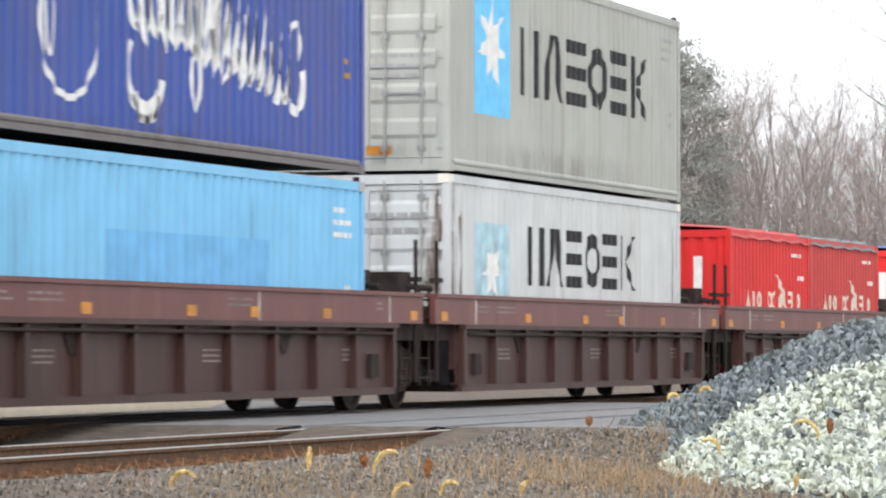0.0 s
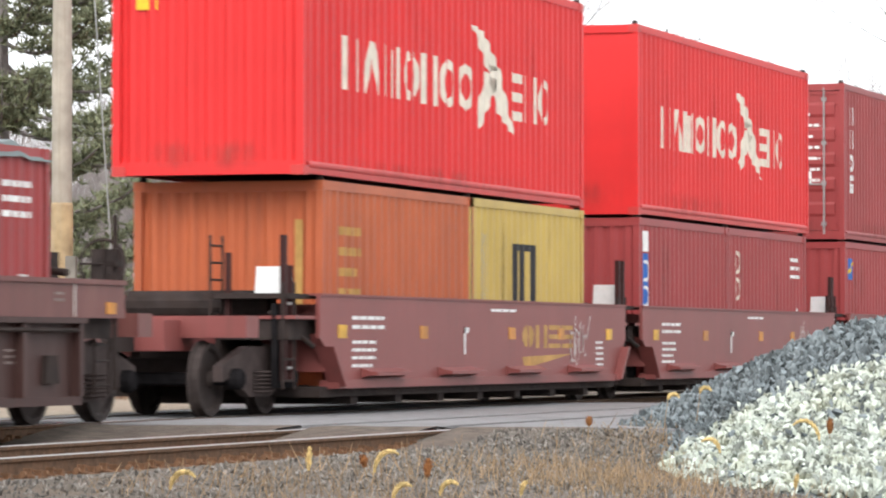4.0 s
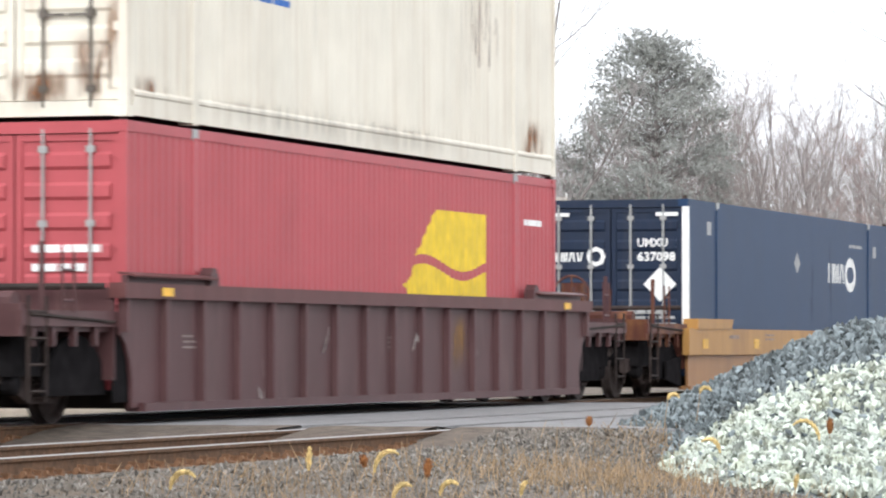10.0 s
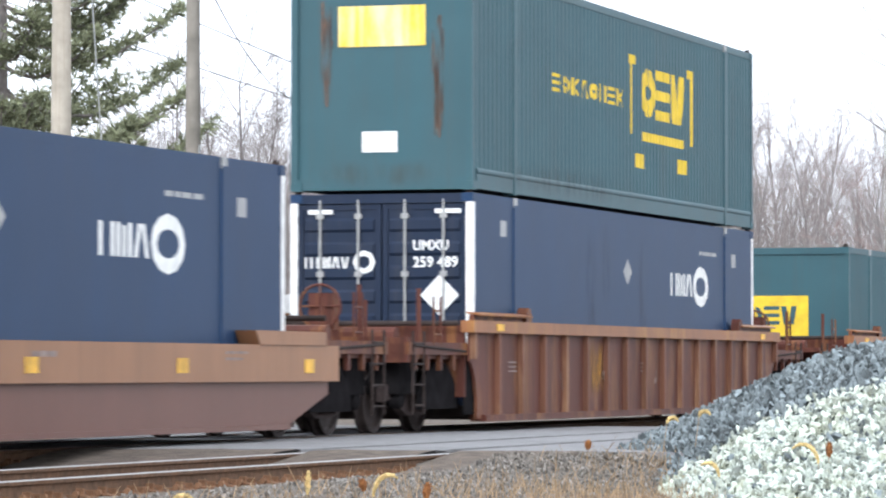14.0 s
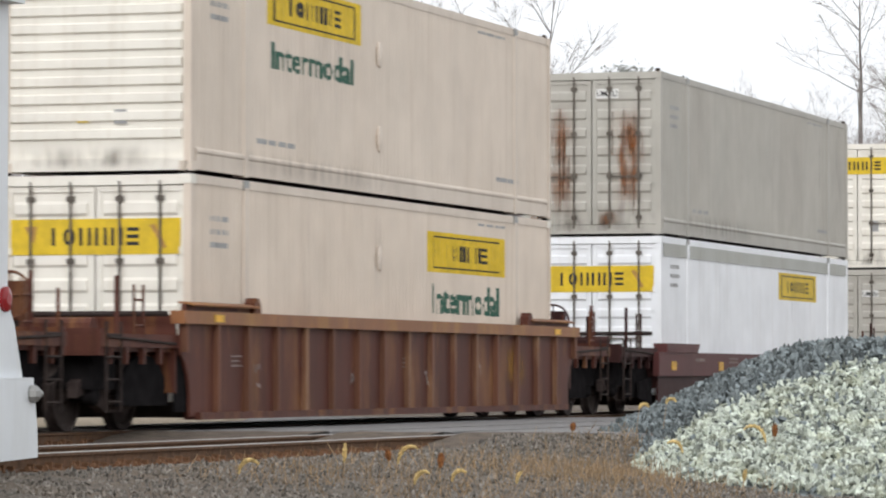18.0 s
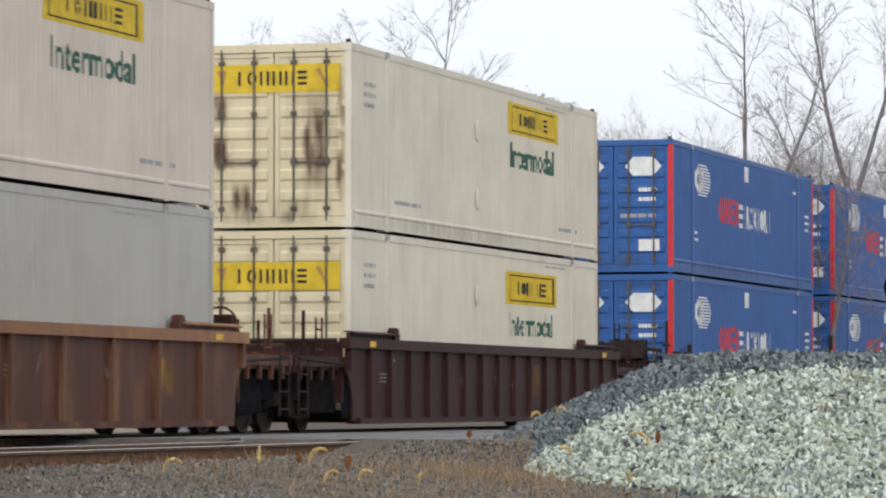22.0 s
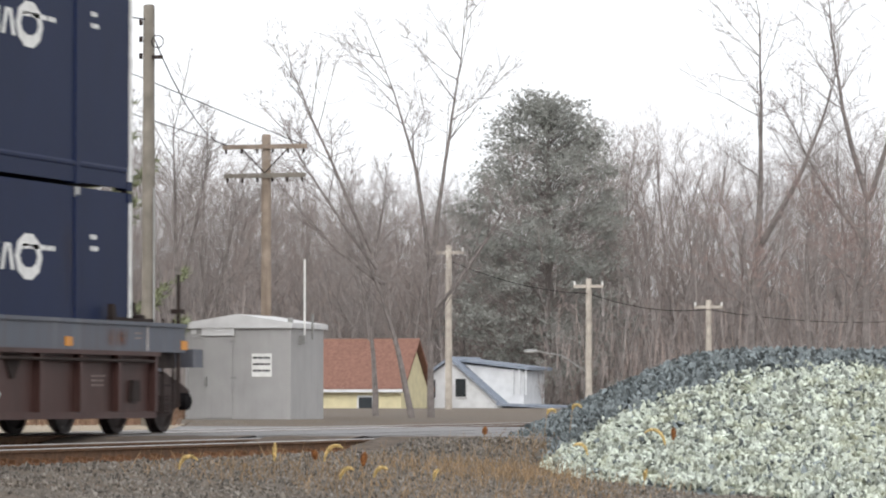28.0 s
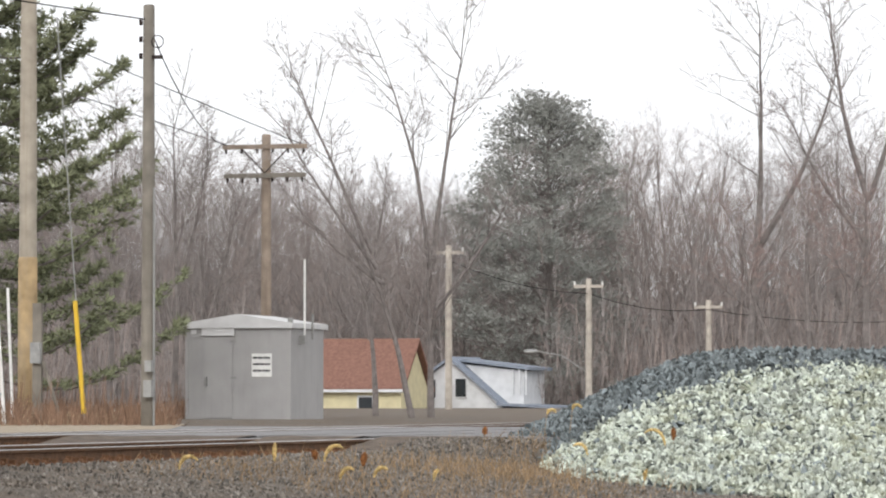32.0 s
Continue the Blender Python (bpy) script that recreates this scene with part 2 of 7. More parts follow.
def stain(name, color, soft=False, most=0.75):
    """Thin runs of rust that let the paint under them show."""
    m = mat(name, color, 0.9, 0, 0.35, 9)
    n, l = m.node_tree.nodes, m.node_tree.links
    tc = n.new("ShaderNodeTexCoord")
    mp = n.new("ShaderNodeMapping")
    mp.inputs["Scale"].default_value = (14, 14, 1.6)
    nz = n.new("ShaderNodeTexNoise")
    nz.inputs["Scale"].default_value, nz.inputs["Detail"].default_value = 1.0, 5
    mr = n.new("ShaderNodeMapRange")
    mr.inputs["From Min"].default_value, mr.inputs["From Max"].default_value, mr.inputs["To Max"].default_value = 0.38, 0.7, most
    l.new(tc.outputs["Object"], mp.inputs["Vector"])
    l.new(mp.outputs[0], nz.inputs["Vector"])
    l.new(nz.outputs["Fac"], mr.inputs["Value"])
    out = mr.outputs[0]
    if soft:
        # fades out towards the rim of its patch
        mp.inputs["Scale"].default_value = (6, 6, 1.3)
        sep = n.new("ShaderNodeSeparateXYZ")
        l.new(tc.outputs["Generated"], sep.inputs[0])
        for axis in "XYZ":
            a = n.new("ShaderNodeMath")
            a.operation = 'PINGPONG'
            a.inputs[1].default_value = 0.5
            l.new(sep.outputs[axis], a.inputs[0])
            b = n.new("ShaderNodeMapRange")
            b.interpolation_type = 'SMOOTHSTEP'
            b.inputs["From Max"].default_value = 0.4
            l.new(a.outputs[0], b.inputs["Value"])
            c = n.new("ShaderNodeMath")
            c.operation = 'MULTIPLY'
            l.new(out, c.inputs[0])
            l.new(b.outputs[0], c.inputs[1])
            out = c.outputs[0]
    l.new(out, n["Principled BSDF"].inputs["Alpha"])
    return m


M_RUST = stain("rust_stain", (0.17, 0.085, 0.045))
M_BLOOM = stain("rust_bloom", (0.22, 0.085, 0.03), True, 1.0)
M_SOOT = stain("sooty_rust_bloom", (0.12, 0.062, 0.036), True, 0.95)
M_GRIME = stain("road_grime", (0.13, 0.105, 0.082), True, 0.28)
M_PATCH = stain("worn_yellow_paint", (0.40, 0.20, 0.035), True, 0.95)
WOOD_GREY = mat("weathered_pole_wood", (0.22, 0.20, 0.17), 0.9, 0, 0.25, 3, (0.10, 0.085, 0.07), 0.5, 2, 0.3, 30, 0.5)
WOOD_TAN = mat("tan_pole_wood", (0.31, 0.25, 0.20), 0.9, 0, 0.25, 3, (0.14, 0.10, 0.07), 0.5, 2, 0.3, 30, 0.5)
WOOD_PALE = mat("pale_pole_wood", (0.42, 0.38, 0.33), 0.9, 0, 0.2, 3)
WOOD_TIE = mat("weathered_tie", (0.085, 0.065, 0.05), 0.95, 0, 0.35, 8, (0.18, 0.10, 0.06), 0.4, 5, 0.4, 30)
ASPHALT = mat("worn_asphalt", (0.22, 0.215, 0.215), 0.9, 0, 0.15, 4, (0.07, 0.065, 0.06), 0.4, 0.5, 0.4, 90)
GRAVEL = mat("grey_gravel_ground", (0.138, 0.118, 0.098), 0.95, 0, 0.5, 25, (0.20, 0.13, 0.075), 0.6, 0.8, 1.0, 60)
STONE_DARK = mat("dark_ballast_stone", (0.14, 0.162, 0.168), 0.85, 0, 0.3, 12, (.3, .32, .3), .3, 5, random=0.75)
STONE_LIGHT = mat("pale_ballast_stone", (0.405, 0.44, 0.39), 0.85, 0, 0.3, 14, (0.42, 0.41, 0.19), 0.45, 3, random=0.62)
STONE_GREY = mat("grey_ballast_stone", (0.18, 0.166, 0.148), 0.9, 0, 0.3, 12, (.22, .15, .09), .4, 2, random=0.6)
BARK = mat("grey_brown_bark", (0.2, 0.178, 0.168), 0.95, 0, 0.3, 6, bump=0.3, bump_scale=25)
TWIG = mat("bare_twig", (0.3, 0.27, 0.258), 0.95, 0, 0.2, 4, random=0.25)
TWIG_RED = mat("reddish_twig", (0.29, 0.215, 0.195), 0.95, 0, 0.2, 4, random=0.3)
# far trees: distance haze is put into these paler, flatter colours
BARK_FAR = mat("haze_paled_grey_bark", (0.235, 0.21, 0.2), 0.95, 0, 0.25, 3)
TWIG_FAR = mat("haze_paled_grey_twig", (0.262, 0.235, 0.224), 0.95, 0, 0.2, 2, random=0.25)
TWIG_RUST = mat("haze_paled_reddish_twig", (0.285, 0.235, 0.215), 0.95, 0, 0.2, 2, random=0.3)
NEEDLE_FAR = mat("haze_paled_pine_needles", (0.27, 0.275, 0.255), 0.85, 0, 0.35, 0.6, random=0.4)
NEEDLE = mat("pine_needles", (0.195, 0.21, 0.125), 0.8, 0, 0.3, 4, random=0.45)
BRUSH = mat("rust_brown_brush", (.2, .125, .085), .95, 0, .3, 3, random=.4)
DIRT = mat("packed_brown_dirt", (.125, .098, .077), .95, 0, .35, 6, (.08, .065, .055), .6, 1.5, .8, 50)
TAN_GRAVEL = mat("tan_gravel", (.34, .285, .215), .95, 0, .4, 8, (.2, .17, .13), .5, 2, .8, 50)
STRAW = mat("pale_straw", (.40, .32, .21), .95, 0, .3, 3, random=.4)
RUST_BRIGHT = mat("flaking_rust", (.165, .09, .052), .95, 0, .35, 14, (.09, .055, .035), .6, 6, .4, 60, gloss=.1)
DRY = mat("dry_grass", (0.29, 0.2, 0.115), 0.95, 0, 0.25, 6, random=0.4)
FOXTAIL = mat("straw_seed_head", (0.62, 0.46, 0.2), 0.95, 0, 0.2, 20, random=0.25, bump=0.5, bump_scale=200)
BROWN_SEED = mat("brown_seed_head", (0.24, 0.10, 0.035), 0.95, 0, 0.3, 20, random=0.3)


# ---------------------------------------------------------------- mesh tools
class Shape:
    """Collects solids into one mesh."""

    def __init__(self):
        self.v, self.f = [], []

    def add(self, verts, faces):
        k = len(self.v)
        self.v += [tuple(p) for p in verts]
        self.f += [tuple(i + k for i in face) for face in faces]
        return self

    def box(self, x0, x1, y0, y1, z0, z1):
        vs = [(x, y, z) for x in (x0, x1) for y in (y0, y1) for z in (z0, z1)]
        return self.add(vs, [(0, 1, 3, 2), (4, 6, 7, 5), (0, 4, 5, 1), (2, 3, 7, 6), (0, 2, 6, 4), (1, 5, 7, 3)])

    def prism(self, outline, axis, a, b):
        """outline: points in the two other axes (in x, y, z order), pushed from a to b along axis."""
        n = len(outline)

        def at(p, w):
            q = list(p)
            q.insert("xyz".index(axis), w)
            return tuple(q)
        vs = [at(p, a) for p in outline] + [at(p, b) for p in outline]
        fs = [tuple(range(n))[::-1], tuple(range(n, 2 * n))] + [(i, (i + 1) % n, n + (i + 1) % n, n + i) for i in range(n)]
        return self.add(vs, fs)

    def rod(self, p, q, r, n=8, r2=None, cap=True):
        p, q = Vector(p), Vector(q)
        d = (q - p).normalized()
        u = d.orthogonal().normalized()
        w = d.cross(u)
        r2 = r if r2 is None else r2
        vs = [p + (u * math.cos(k * math.tau / n) + w * math.sin(k * math.tau / n)) * r for k in range(n)]
        vs += [q + (u * math.cos(k * math.tau / n) + w * math.sin(k * math.tau / n)) * r2 for k in range(n)]
        fs = [(k, (k + 1) % n, n + (k + 1) % n, n + k) for k in range(n)]
        if cap:
            fs += [tuple(range(n))[::-1], tuple(range(n, 2 * n))]
        return self.add(vs, fs)

    def lathe(self, rings, centre, axis="x", n=20):
        """rings: (radius, place along the axis)."""
        c, k0 = Vector(centre), len(self.v)
        for r, a in rings:
            for k in range(n):
                s, t = r * math.cos(k * math.tau / n), r * math.sin(k * math.tau / n)
                self.v.append(tuple(c + Vector({"x": (a, s, t), "y": (s, a, t), "z": (s, t, a)}[axis])))
        for i in range(len(rings) - 1):
            for k in range(n):
                a, b = k0 + i * n + k, k0 + i * n + (k + 1) % n
                self.f.append((a, b, b + n, a + n))
        self.f += [tuple(k0 + k for k in range(n))[::-1], tuple(k0 + (len(rings) - 1) * n + k for k in range(n))]
        return self

    def hoop(self, c, big, r, axis="y", n=20, m=6):
        """A round bar bent to a ring."""
        c, k0 = Vector(c), len(self.v)
        for i in range(n):
            a = i * math.tau / n
            for j in range(m):
                b = j * math.tau / m
                u, w = big + r * math.cos(b), r * math.sin(b)
                s, t = u * math.cos(a), u * math.sin(a)
                self.v.append(tuple(c + Vector({"x": (w, s, t), "y": (s, w, t), "z": (s, t, w)}[axis])))
        for i in range(n):
            for j in range(m):
                p, q = i * m, (i + 1) % n * m
                self.f.append((k0 + p + j, k0 + p + (j + 1) % m, k0 + q + (j + 1) % m, k0 + q + j))
        return self

    def ball(self, c, r, sx=1, sy=1, sz=1, n=8, m=5):
        c = Vector(c)
        vs = [c + Vector((0, 0, r * sz))]
        for i in range(1, m):
            a = math.pi * i / m
            for k in range(n):
                b = math.tau * k / n
                vs.append(c + Vector((r * sx * math.sin(a) * math.cos(b), r * sy * math.sin(a) * math.sin(b), r * sz * math.cos(a))))
        vs.append(c - Vector((0, 0, r * sz)))
        fs = [(0, 1 + k, 1 + (k + 1) % n) for k in range(n)]
        for i in range(m - 2):
            o = 1 + i * n
            fs += [(o + k, o + n + k, o + n + (k + 1) % n, o + (k + 1) % n) for k in range(n)]
        o = 1 + (m - 2) * n
        fs += [(o + k, len(vs) - 1, o + (k + 1) % n) for k in range(n)]
        return self.add(vs, fs)

    def mesh(self, name, material, smooth=False):
        me = bpy.data.meshes.new(name)
        me.from_pydata(self.v, [], self.f)
        me.materials.append(material)
        bm = bmesh.new()
        bm.from_mesh(me)
        bmesh.ops.recalc_face_normals(bm, faces=bm.faces)
        bm.to_mesh(me)
        bm.free()
        if smooth:
            me.shade_smooth()
        me.update()
        return me


def part(name, shape, material, parent=None, label="", smooth=False, at=None):
    """One mesh object under a thing or a part; shape is a Shape or a ready mesh."""
    me = shape if isinstance(shape, bpy.types.Mesh) else shape.mesh(name, material, smooth)
    ob = new(name, me)
    ob.parent = parent
    if at is not None:
        ob.matrix_basis = at
    if label:
        tagged(ob, label)
    return ob


def thing(name, label, category, m, group="", kind=""):
    ob = new(name)
    ob.empty_display_size = 0.2
    ob.matrix_basis = m
    return tagged(ob, label, category, group, kind)


MOVERS = []          # things of the train and their places: (object, x, s, z)
LINE = -1.295        # middle of the main track


def rolling(ob, s, z, x=LINE):
    MOVERS.append((ob, x, s, z))
    return ob


# ---------------------------------------------------------------- ground and tracks
def ground_height(x, y):
    """Level with the ties at the tracks, falling away towards the viewer."""
    if x < 4.3:
        z = -0.2 if x > -6 else -0.2 + 0.2 * min(1, (-6 - x) / 4)
    else:
        z = -0.2 - 0.5 * min(1, (x - 4.3) / 4.2) - 0.2 * min(1, max(0, x - 8.5) / 8)
        # a shoulder of gravel rises to the road
        k = max(0, min(1, (y - 36.9) / 2.1, (59.5 - y) / 2.5)) * max(0, min(1, ((6.9 if y < 39.3 else 10.5) - x) / 1.3))
        z += (-0.05 - (0.09 if 39.3 < y < 57 else 0) - z) * k * k * (3 - 2 * k)
    return z


def make_ground():
    xs = [-2500, -900, -400, -200, -120, -60, -30, -20, -14, -10, -8, -6, -3.4, 0.8, 1.0, 4.3] + [4.3 + 0.35 * k for k in range(1, 36)] + [18, 22, 30, 45, 80, 160, 400, 1200, 2500]
    ys = [-2500, -900, -300, -120, -60, -30, -15] + [-10 + k for k in range(0, 26)] + [16 + 0.3 * k for k in range(1, 100)] + [48, 52, 57, 64, 72, 80, 90, 100, 115, 130, 160, 200, 260, 400, 900, 2500]
    vs, fs = [], []
    for y in ys:
        for x in xs:
            near = 4.3 < x < 18 and 5 < y < 60
            vs.append((x, y, ground_height(x, y) + (0.035 * noise.noise((x * 1.3, y * 1.3, 0)) if near else 0)))
    n = len(xs)
    for j in range(len(ys) - 1):
        for i in range(n - 1):
            fs.append((j * n + i, j * n + i + 1, (j + 1) * n + i + 1, (j + 1) * n + i))
    me = bpy.data.meshes.new("ground")
    me.from_pydata(vs, [], fs)
    me.materials.append(GRAVEL)
    me.shade_smooth()
    tagged(new("ground", me), "grey gravelly ground with dry weeds beside the railway", "ground", kind="structure")


ROAD_0, ROAD_1 = 39.2, 57.0


def make_road():
    s = Shape()
    # across the far side, between the tracks and down towards the viewer's side
    for x0, x1 in ((-60, -2.15), (-1.9, -0.67), (-0.42, 2.05), (2.3, 3.5), (3.75, 5.0)):
        s.box(x0, x1, ROAD_0, ROAD_1, -0.3, -0.012)
    s.prism([(5.0, -0.3), (5.0, -0.012), (8.2, -0.04), (13.5, -0.6), (45, -0.8), (45, -1.1), (13.5, -0.95), (8.2, -0.4)], "y", ROAD_0, ROAD_1)
    road = tagged(part("road", s, ASPHALT), "worn grey asphalt road over the level crossing", "road", kind="structure")
    far_side = Shape().prism([(-2.45, 39.3), (-3.1, 50.0), (-7.2, 62.0), (-17.0, 62.0), (-17.0, 39.3)], "z", -.05, -.006)
    part("gravel_shoulder", far_side, TAN_GRAVEL, road, "tan gravel beyond the main track")
    # packed dirt that ramps up to the edge of the crossing, between and beside the rails
    rng = random.Random(31)
    for x0, x1 in ((-4.4, -2.15), (-1.93, -0.66), (-0.4, 2.04), (2.27, 3.53), (3.77, 5.2)):
        d = Shape()
        nx, ny = max(3, int((x1 - x0) / .25)), 16
        for j in range(ny + 1):
            for i in range(nx + 1):
                x, y = x0 + (x1 - x0) * i / nx, ROAD_0 - 4.2 + 4.7 * j / ny
                k = max(0, min(1, (y - ROAD_0 + 3.4 + .7 * noise.noise((x * 1.7, 1, y * .3))) / 3.2))
                z = -.235 + (.225 + .012 * noise.noise((x * 4, y * 3, 2))) * k * k * (3 - 2 * k)
                if y > ROAD_0 - .1:
                    z -= max(0, (y - ROAD_0 + .1 + .25 * noise.noise((x * 3, 5, 0)))) * .06
                if x > 3.78 and y < ROAD_0 - .1:
                    w = min(1, (x - 3.78) / .6)
                    z += (ground_height(max(x, 4.31), y) - .01 - .12 * max(0, x - 4.5) + .015 * noise.noise((x * 5, y * 4, 7)) - z) * w
                d.v.append((x, y, z))
        for j in range(ny):
            for i in range(nx):
                a = j * (nx + 1) + i
                d.f.append((a, a + 1, a + nx + 2, a + nx + 1))
        part("dirt_ramp", d, DIRT, road, "packed brown dirt at the edge of the asphalt", smooth=True)


def rail(x, z, y0, y1, name, parent):
    web = Shape().prism([(x - .07, z - .17), (x + .07, z - .17), (x + .07, z - .155), (x + .012, z - .13), (x + .012, z - .045),
                         (x + .037, z - .035), (x + .037, z - .008), (x - .037, z - .008), (x - .037, z - .035), (x - .012, z - .045), (x - .012, z - .13), (x - .07, z - .155)], "y", y0, y1)
    r = part("rail", web, RAIL_SIDE, parent)
    part("rail_head", Shape().prism([(x - .034, z - .0078), (x + .034, z - .0078), (x + .026, z), (x - .026, z)], "y", y0, y1), RAIL_TOP, r, "worn shiny running surface")


def make_track(name, label, xc, z, spans):
    base = tagged(new(name), label, "railway track", kind="structure")
    for side in (-0.7525, 0.7525):
        rail(xc + side, z, -400, 900, "rail", base)
    bed = Shape()
    for y0, y1 in ((-400, ROAD_0 - .05), (ROAD_1 + .05, 900)):
        bed.prism([(xc - 2.1, -0.4), (xc - 1.6, z - .2), (xc + 1.6, z - .2), (xc + 2.0, -0.4)], "y", y0, y1)
    part("ballast_bed", bed, GRAVEL, base, "dirty ballast between the ties")
    tie = Shape().box(-1.3, 1.3, -.115, .115, -.18, 0).mesh("tie", WOOD_TIE)
    plate = Shape().prism([(-.19, 0), (-.19, .012), (-.08, .03), (.08, .03), (.19, .014), (.19, 0)], "y", -.1, .1).mesh("tie_plate", RUST_BRIGHT)
    spike = Shape().box(.085, .12, -.014, .014, 0, .05).box(.06, .125, -.02, .02, .045, .068).mesh("spike", RUST_BRIGHT)
    anchor = Shape().prism([(.02, -.03), (.1, -.03), (.125, .0), (.115, .03), (.085, .03), (.07, .005), (.02, .0)], "y", -.022, .022).mesh("rail_anchor", RUST_BRIGHT)
    rng = random.Random(5)
    for y0, y1 in spans:
        y = y0
        while y < y1:
            t = part("tie", tie, None, base, at=pose(xc + rng.uniform(-.03, .03), y, z - .168 + rng.uniform(-.008, .004), 0, 0, rng.uniform(-1, 1)))
            for side in (-0.7525, 0.7525):
                if side > 0:
                    part("tie_plate", plate, None, t, at=pose(side, 0, 0))
                    part("spike", spike, None, t, at=pose(side, rng.uniform(-.07, -.03), .014))
                    part("spike", spike, None, t, at=pose(side + .04, rng.uniform(.03, .07), .0))
                    part("rail_anchor", anchor, None, t, at=pose(side, .15, .03))
                    part("rail_anchor", anchor, None, t, at=pose(side, -.15, .03))
            y += .53
    return base


# ---------------------------------------------------------------- writing and markings
def glyphs(text, size=1.0):
    """Outline of readable writing as triangles in the plane, width and height one line."""
    cu = bpy.data.curves.new("writing", 'FONT')
    cu.body, cu.size, cu.offset = text, size, .022 * size
    cu.resolution_u = 2
    ob = bpy.data.objects.new("writing", cu)
    scene.collection.objects.link(ob)
    me = bpy.data.meshes.new_from_object(ob.evaluated_get(bpy.context.evaluated_depsgraph_get()))
    me.calc_loop_triangles()
    tris = [[(me.vertices[i].co.x, me.vertices[i].co.y) for i in t.vertices] for t in me.loop_triangles]
    bpy.data.objects.remove(ob)
    bpy.data.meshes.remove(me)
    bpy.data.curves.remove(cu)
    return tris


def fit_polys(polys, u0, u1, v0, v1):
    us, vs = [p[0] for q in polys for p in q], [p[1] for q in polys for p in q]
    a, b, c, d = min(us), max(us), min(vs), max(vs)
    return [[(u0 + (p[0] - a) / (b - a) * (u1 - u0), v0 + (p[1] - c) / (d - c) * (v1 - v0)) for p in q] for q in polys]


def rect(u0, u1, v0, v1):
    return [[(u0, v0), (u1, v0), (u1, v1), (u0, v1)]]


def ring(u, v, ru, rv, w, a0=0, a1=360, n=14):
    out = []
    for k in range(n):
        a, b = radians(a0 + (a1 - a0) * k / n), radians(a0 + (a1 - a0) * (k + 1) / n)
        out.append([(u + ru * math.cos(a), v + rv * math.sin(a)), (u + ru * math.cos(b), v + rv * math.sin(b)),
                    (u + (ru - w) * math.cos(b), v + (rv - w) * math.sin(b)), (u + (ru - w) * math.cos(a), v + (rv - w) * math.sin(a))])
    return out


def slab(u0, v0, u1, v1, w):
    """A straight upright or leaning stroke of width w."""
    return [(u0 - w / 2, v0), (u0 + w / 2, v0), (u1 + w / 2, v1), (u1 - w / 2, v1)]


def block_row(kinds, u0, u1, v0, v1, gap=0.18, w=0.26):
    """A row of plain painted shapes standing for a name: p posts, m and a three posts, c and v chevrons, b stacked bars, o split ring, w post and wedge, l one post, # solid."""
    n, out = len(kinds), []
    step = (u1 - u0) / n
    for i, k in enumerate(kinds):
        a, b = u0 + i * step, u0 + (i + 1) * step - step * gap
        t, h, m, c = (b - a) * w, (v1 - v0) * 0.2, (v0 + v1) / 2, (u0 + i * step + b) / 2
        if k == "#":
            out += rect(a, b, v0, v1)
        elif k == "l":
            out += rect(c - t / 2, c + t / 2, v0, v1)
        elif k == "p":
            out += rect(a, a + t, v0, v1) + rect(b - t, b, v0, v1)
        elif k == "m":
            out += rect(a, a + t, v0, v1) + rect(b - t, b, v0, v1) + rect(c - t / 2, c + t / 2, v0, v1 - h * .4)
        elif k == "a":
            out += rect(a, a + t, v0, v1 - h * .5) + rect(b - t, b, v0, v1 - h * .5) + rect(c - t / 2, c + t / 2, v0, v1 - h * .5) + rect(a, b, v1 - h * .55, v1) + rect(a - t * .5, a + t * 1.4, v0 - h * .25, v0) + rect(b - t * 1.4, b + t * .5, v0 - h * .25, v0)
        elif k == "c":
            out += [slab(a + t / 2, v0, c - t * .45, v1, t), slab(b - t / 2, v0, c + t * .45, v1, t)]
        elif k == "v":
            out += [slab(c - t * .45, v0, a + t / 2, v1, t), slab(c + t * .45, v0, b - t / 2, v1, t)]
        elif k == "w":
            out += rect(a, a + t, v0, v1) + [[(a + t * 1.2, m), (b - t * .9, v0), (b, v0), (a + t * 2.2, m)], [(a + t * 1.2, m + h * .2), (a + t * 2.2, m + h * .2), (b, v1), (b - t * .9, v1)]]
        elif k == "b":
            out += rect(a, b, v0, v0 + h) + rect(a, b, m - h / 2, m + h / 2) + rect(a, b, v1 - h, v1)
        else:
            ru, rv = (b - a) / 2, (v1 - v0) / 2
            out += ring(c, m, ru, rv, min(t, ru * .62), 100, 262, 5) + ring(c, m, ru, rv, min(t, ru * .62), -80, 82, 5)
    return out


def bars(u0, u1, v0, v1, rows=3, seed=1):
    """Unreadable small print as rows of plain bars."""
    rng, out = random.Random(seed), []
    h = (v1 - v0) / rows
    for k in range(rows):
        u = u0
        while u < u1:
            w = min(u1 - u, rng.uniform(.12, .3) * (u1 - u0))
            out += rect(u, u + w * .85, v1 - (k + .69) * h, v1 - (k + .28) * h)
            u += w
        if rng.random() < .3:
            out.pop()
    return out


def clip_band(poly, a, b):
    """The part of a convex polygon with a <= u <= b."""
    for sign, lim in ((1, a), (-1, -b)):
        res = []
        for i, p in enumerate(poly):
            q = poly[(i + 1) % len(poly)]
            ip, iq = sign * p[0] >= lim, sign * q[0] >= lim
            if ip:
                res.append(p)
            if ip != iq:
                k = (sign * lim - p[0]) / (q[0] - p[0])
                res.append((sign * lim, p[1] + (q[1] - p[1]) * k))
        poly = res
        if len(poly) < 3:
            return []
    return poly


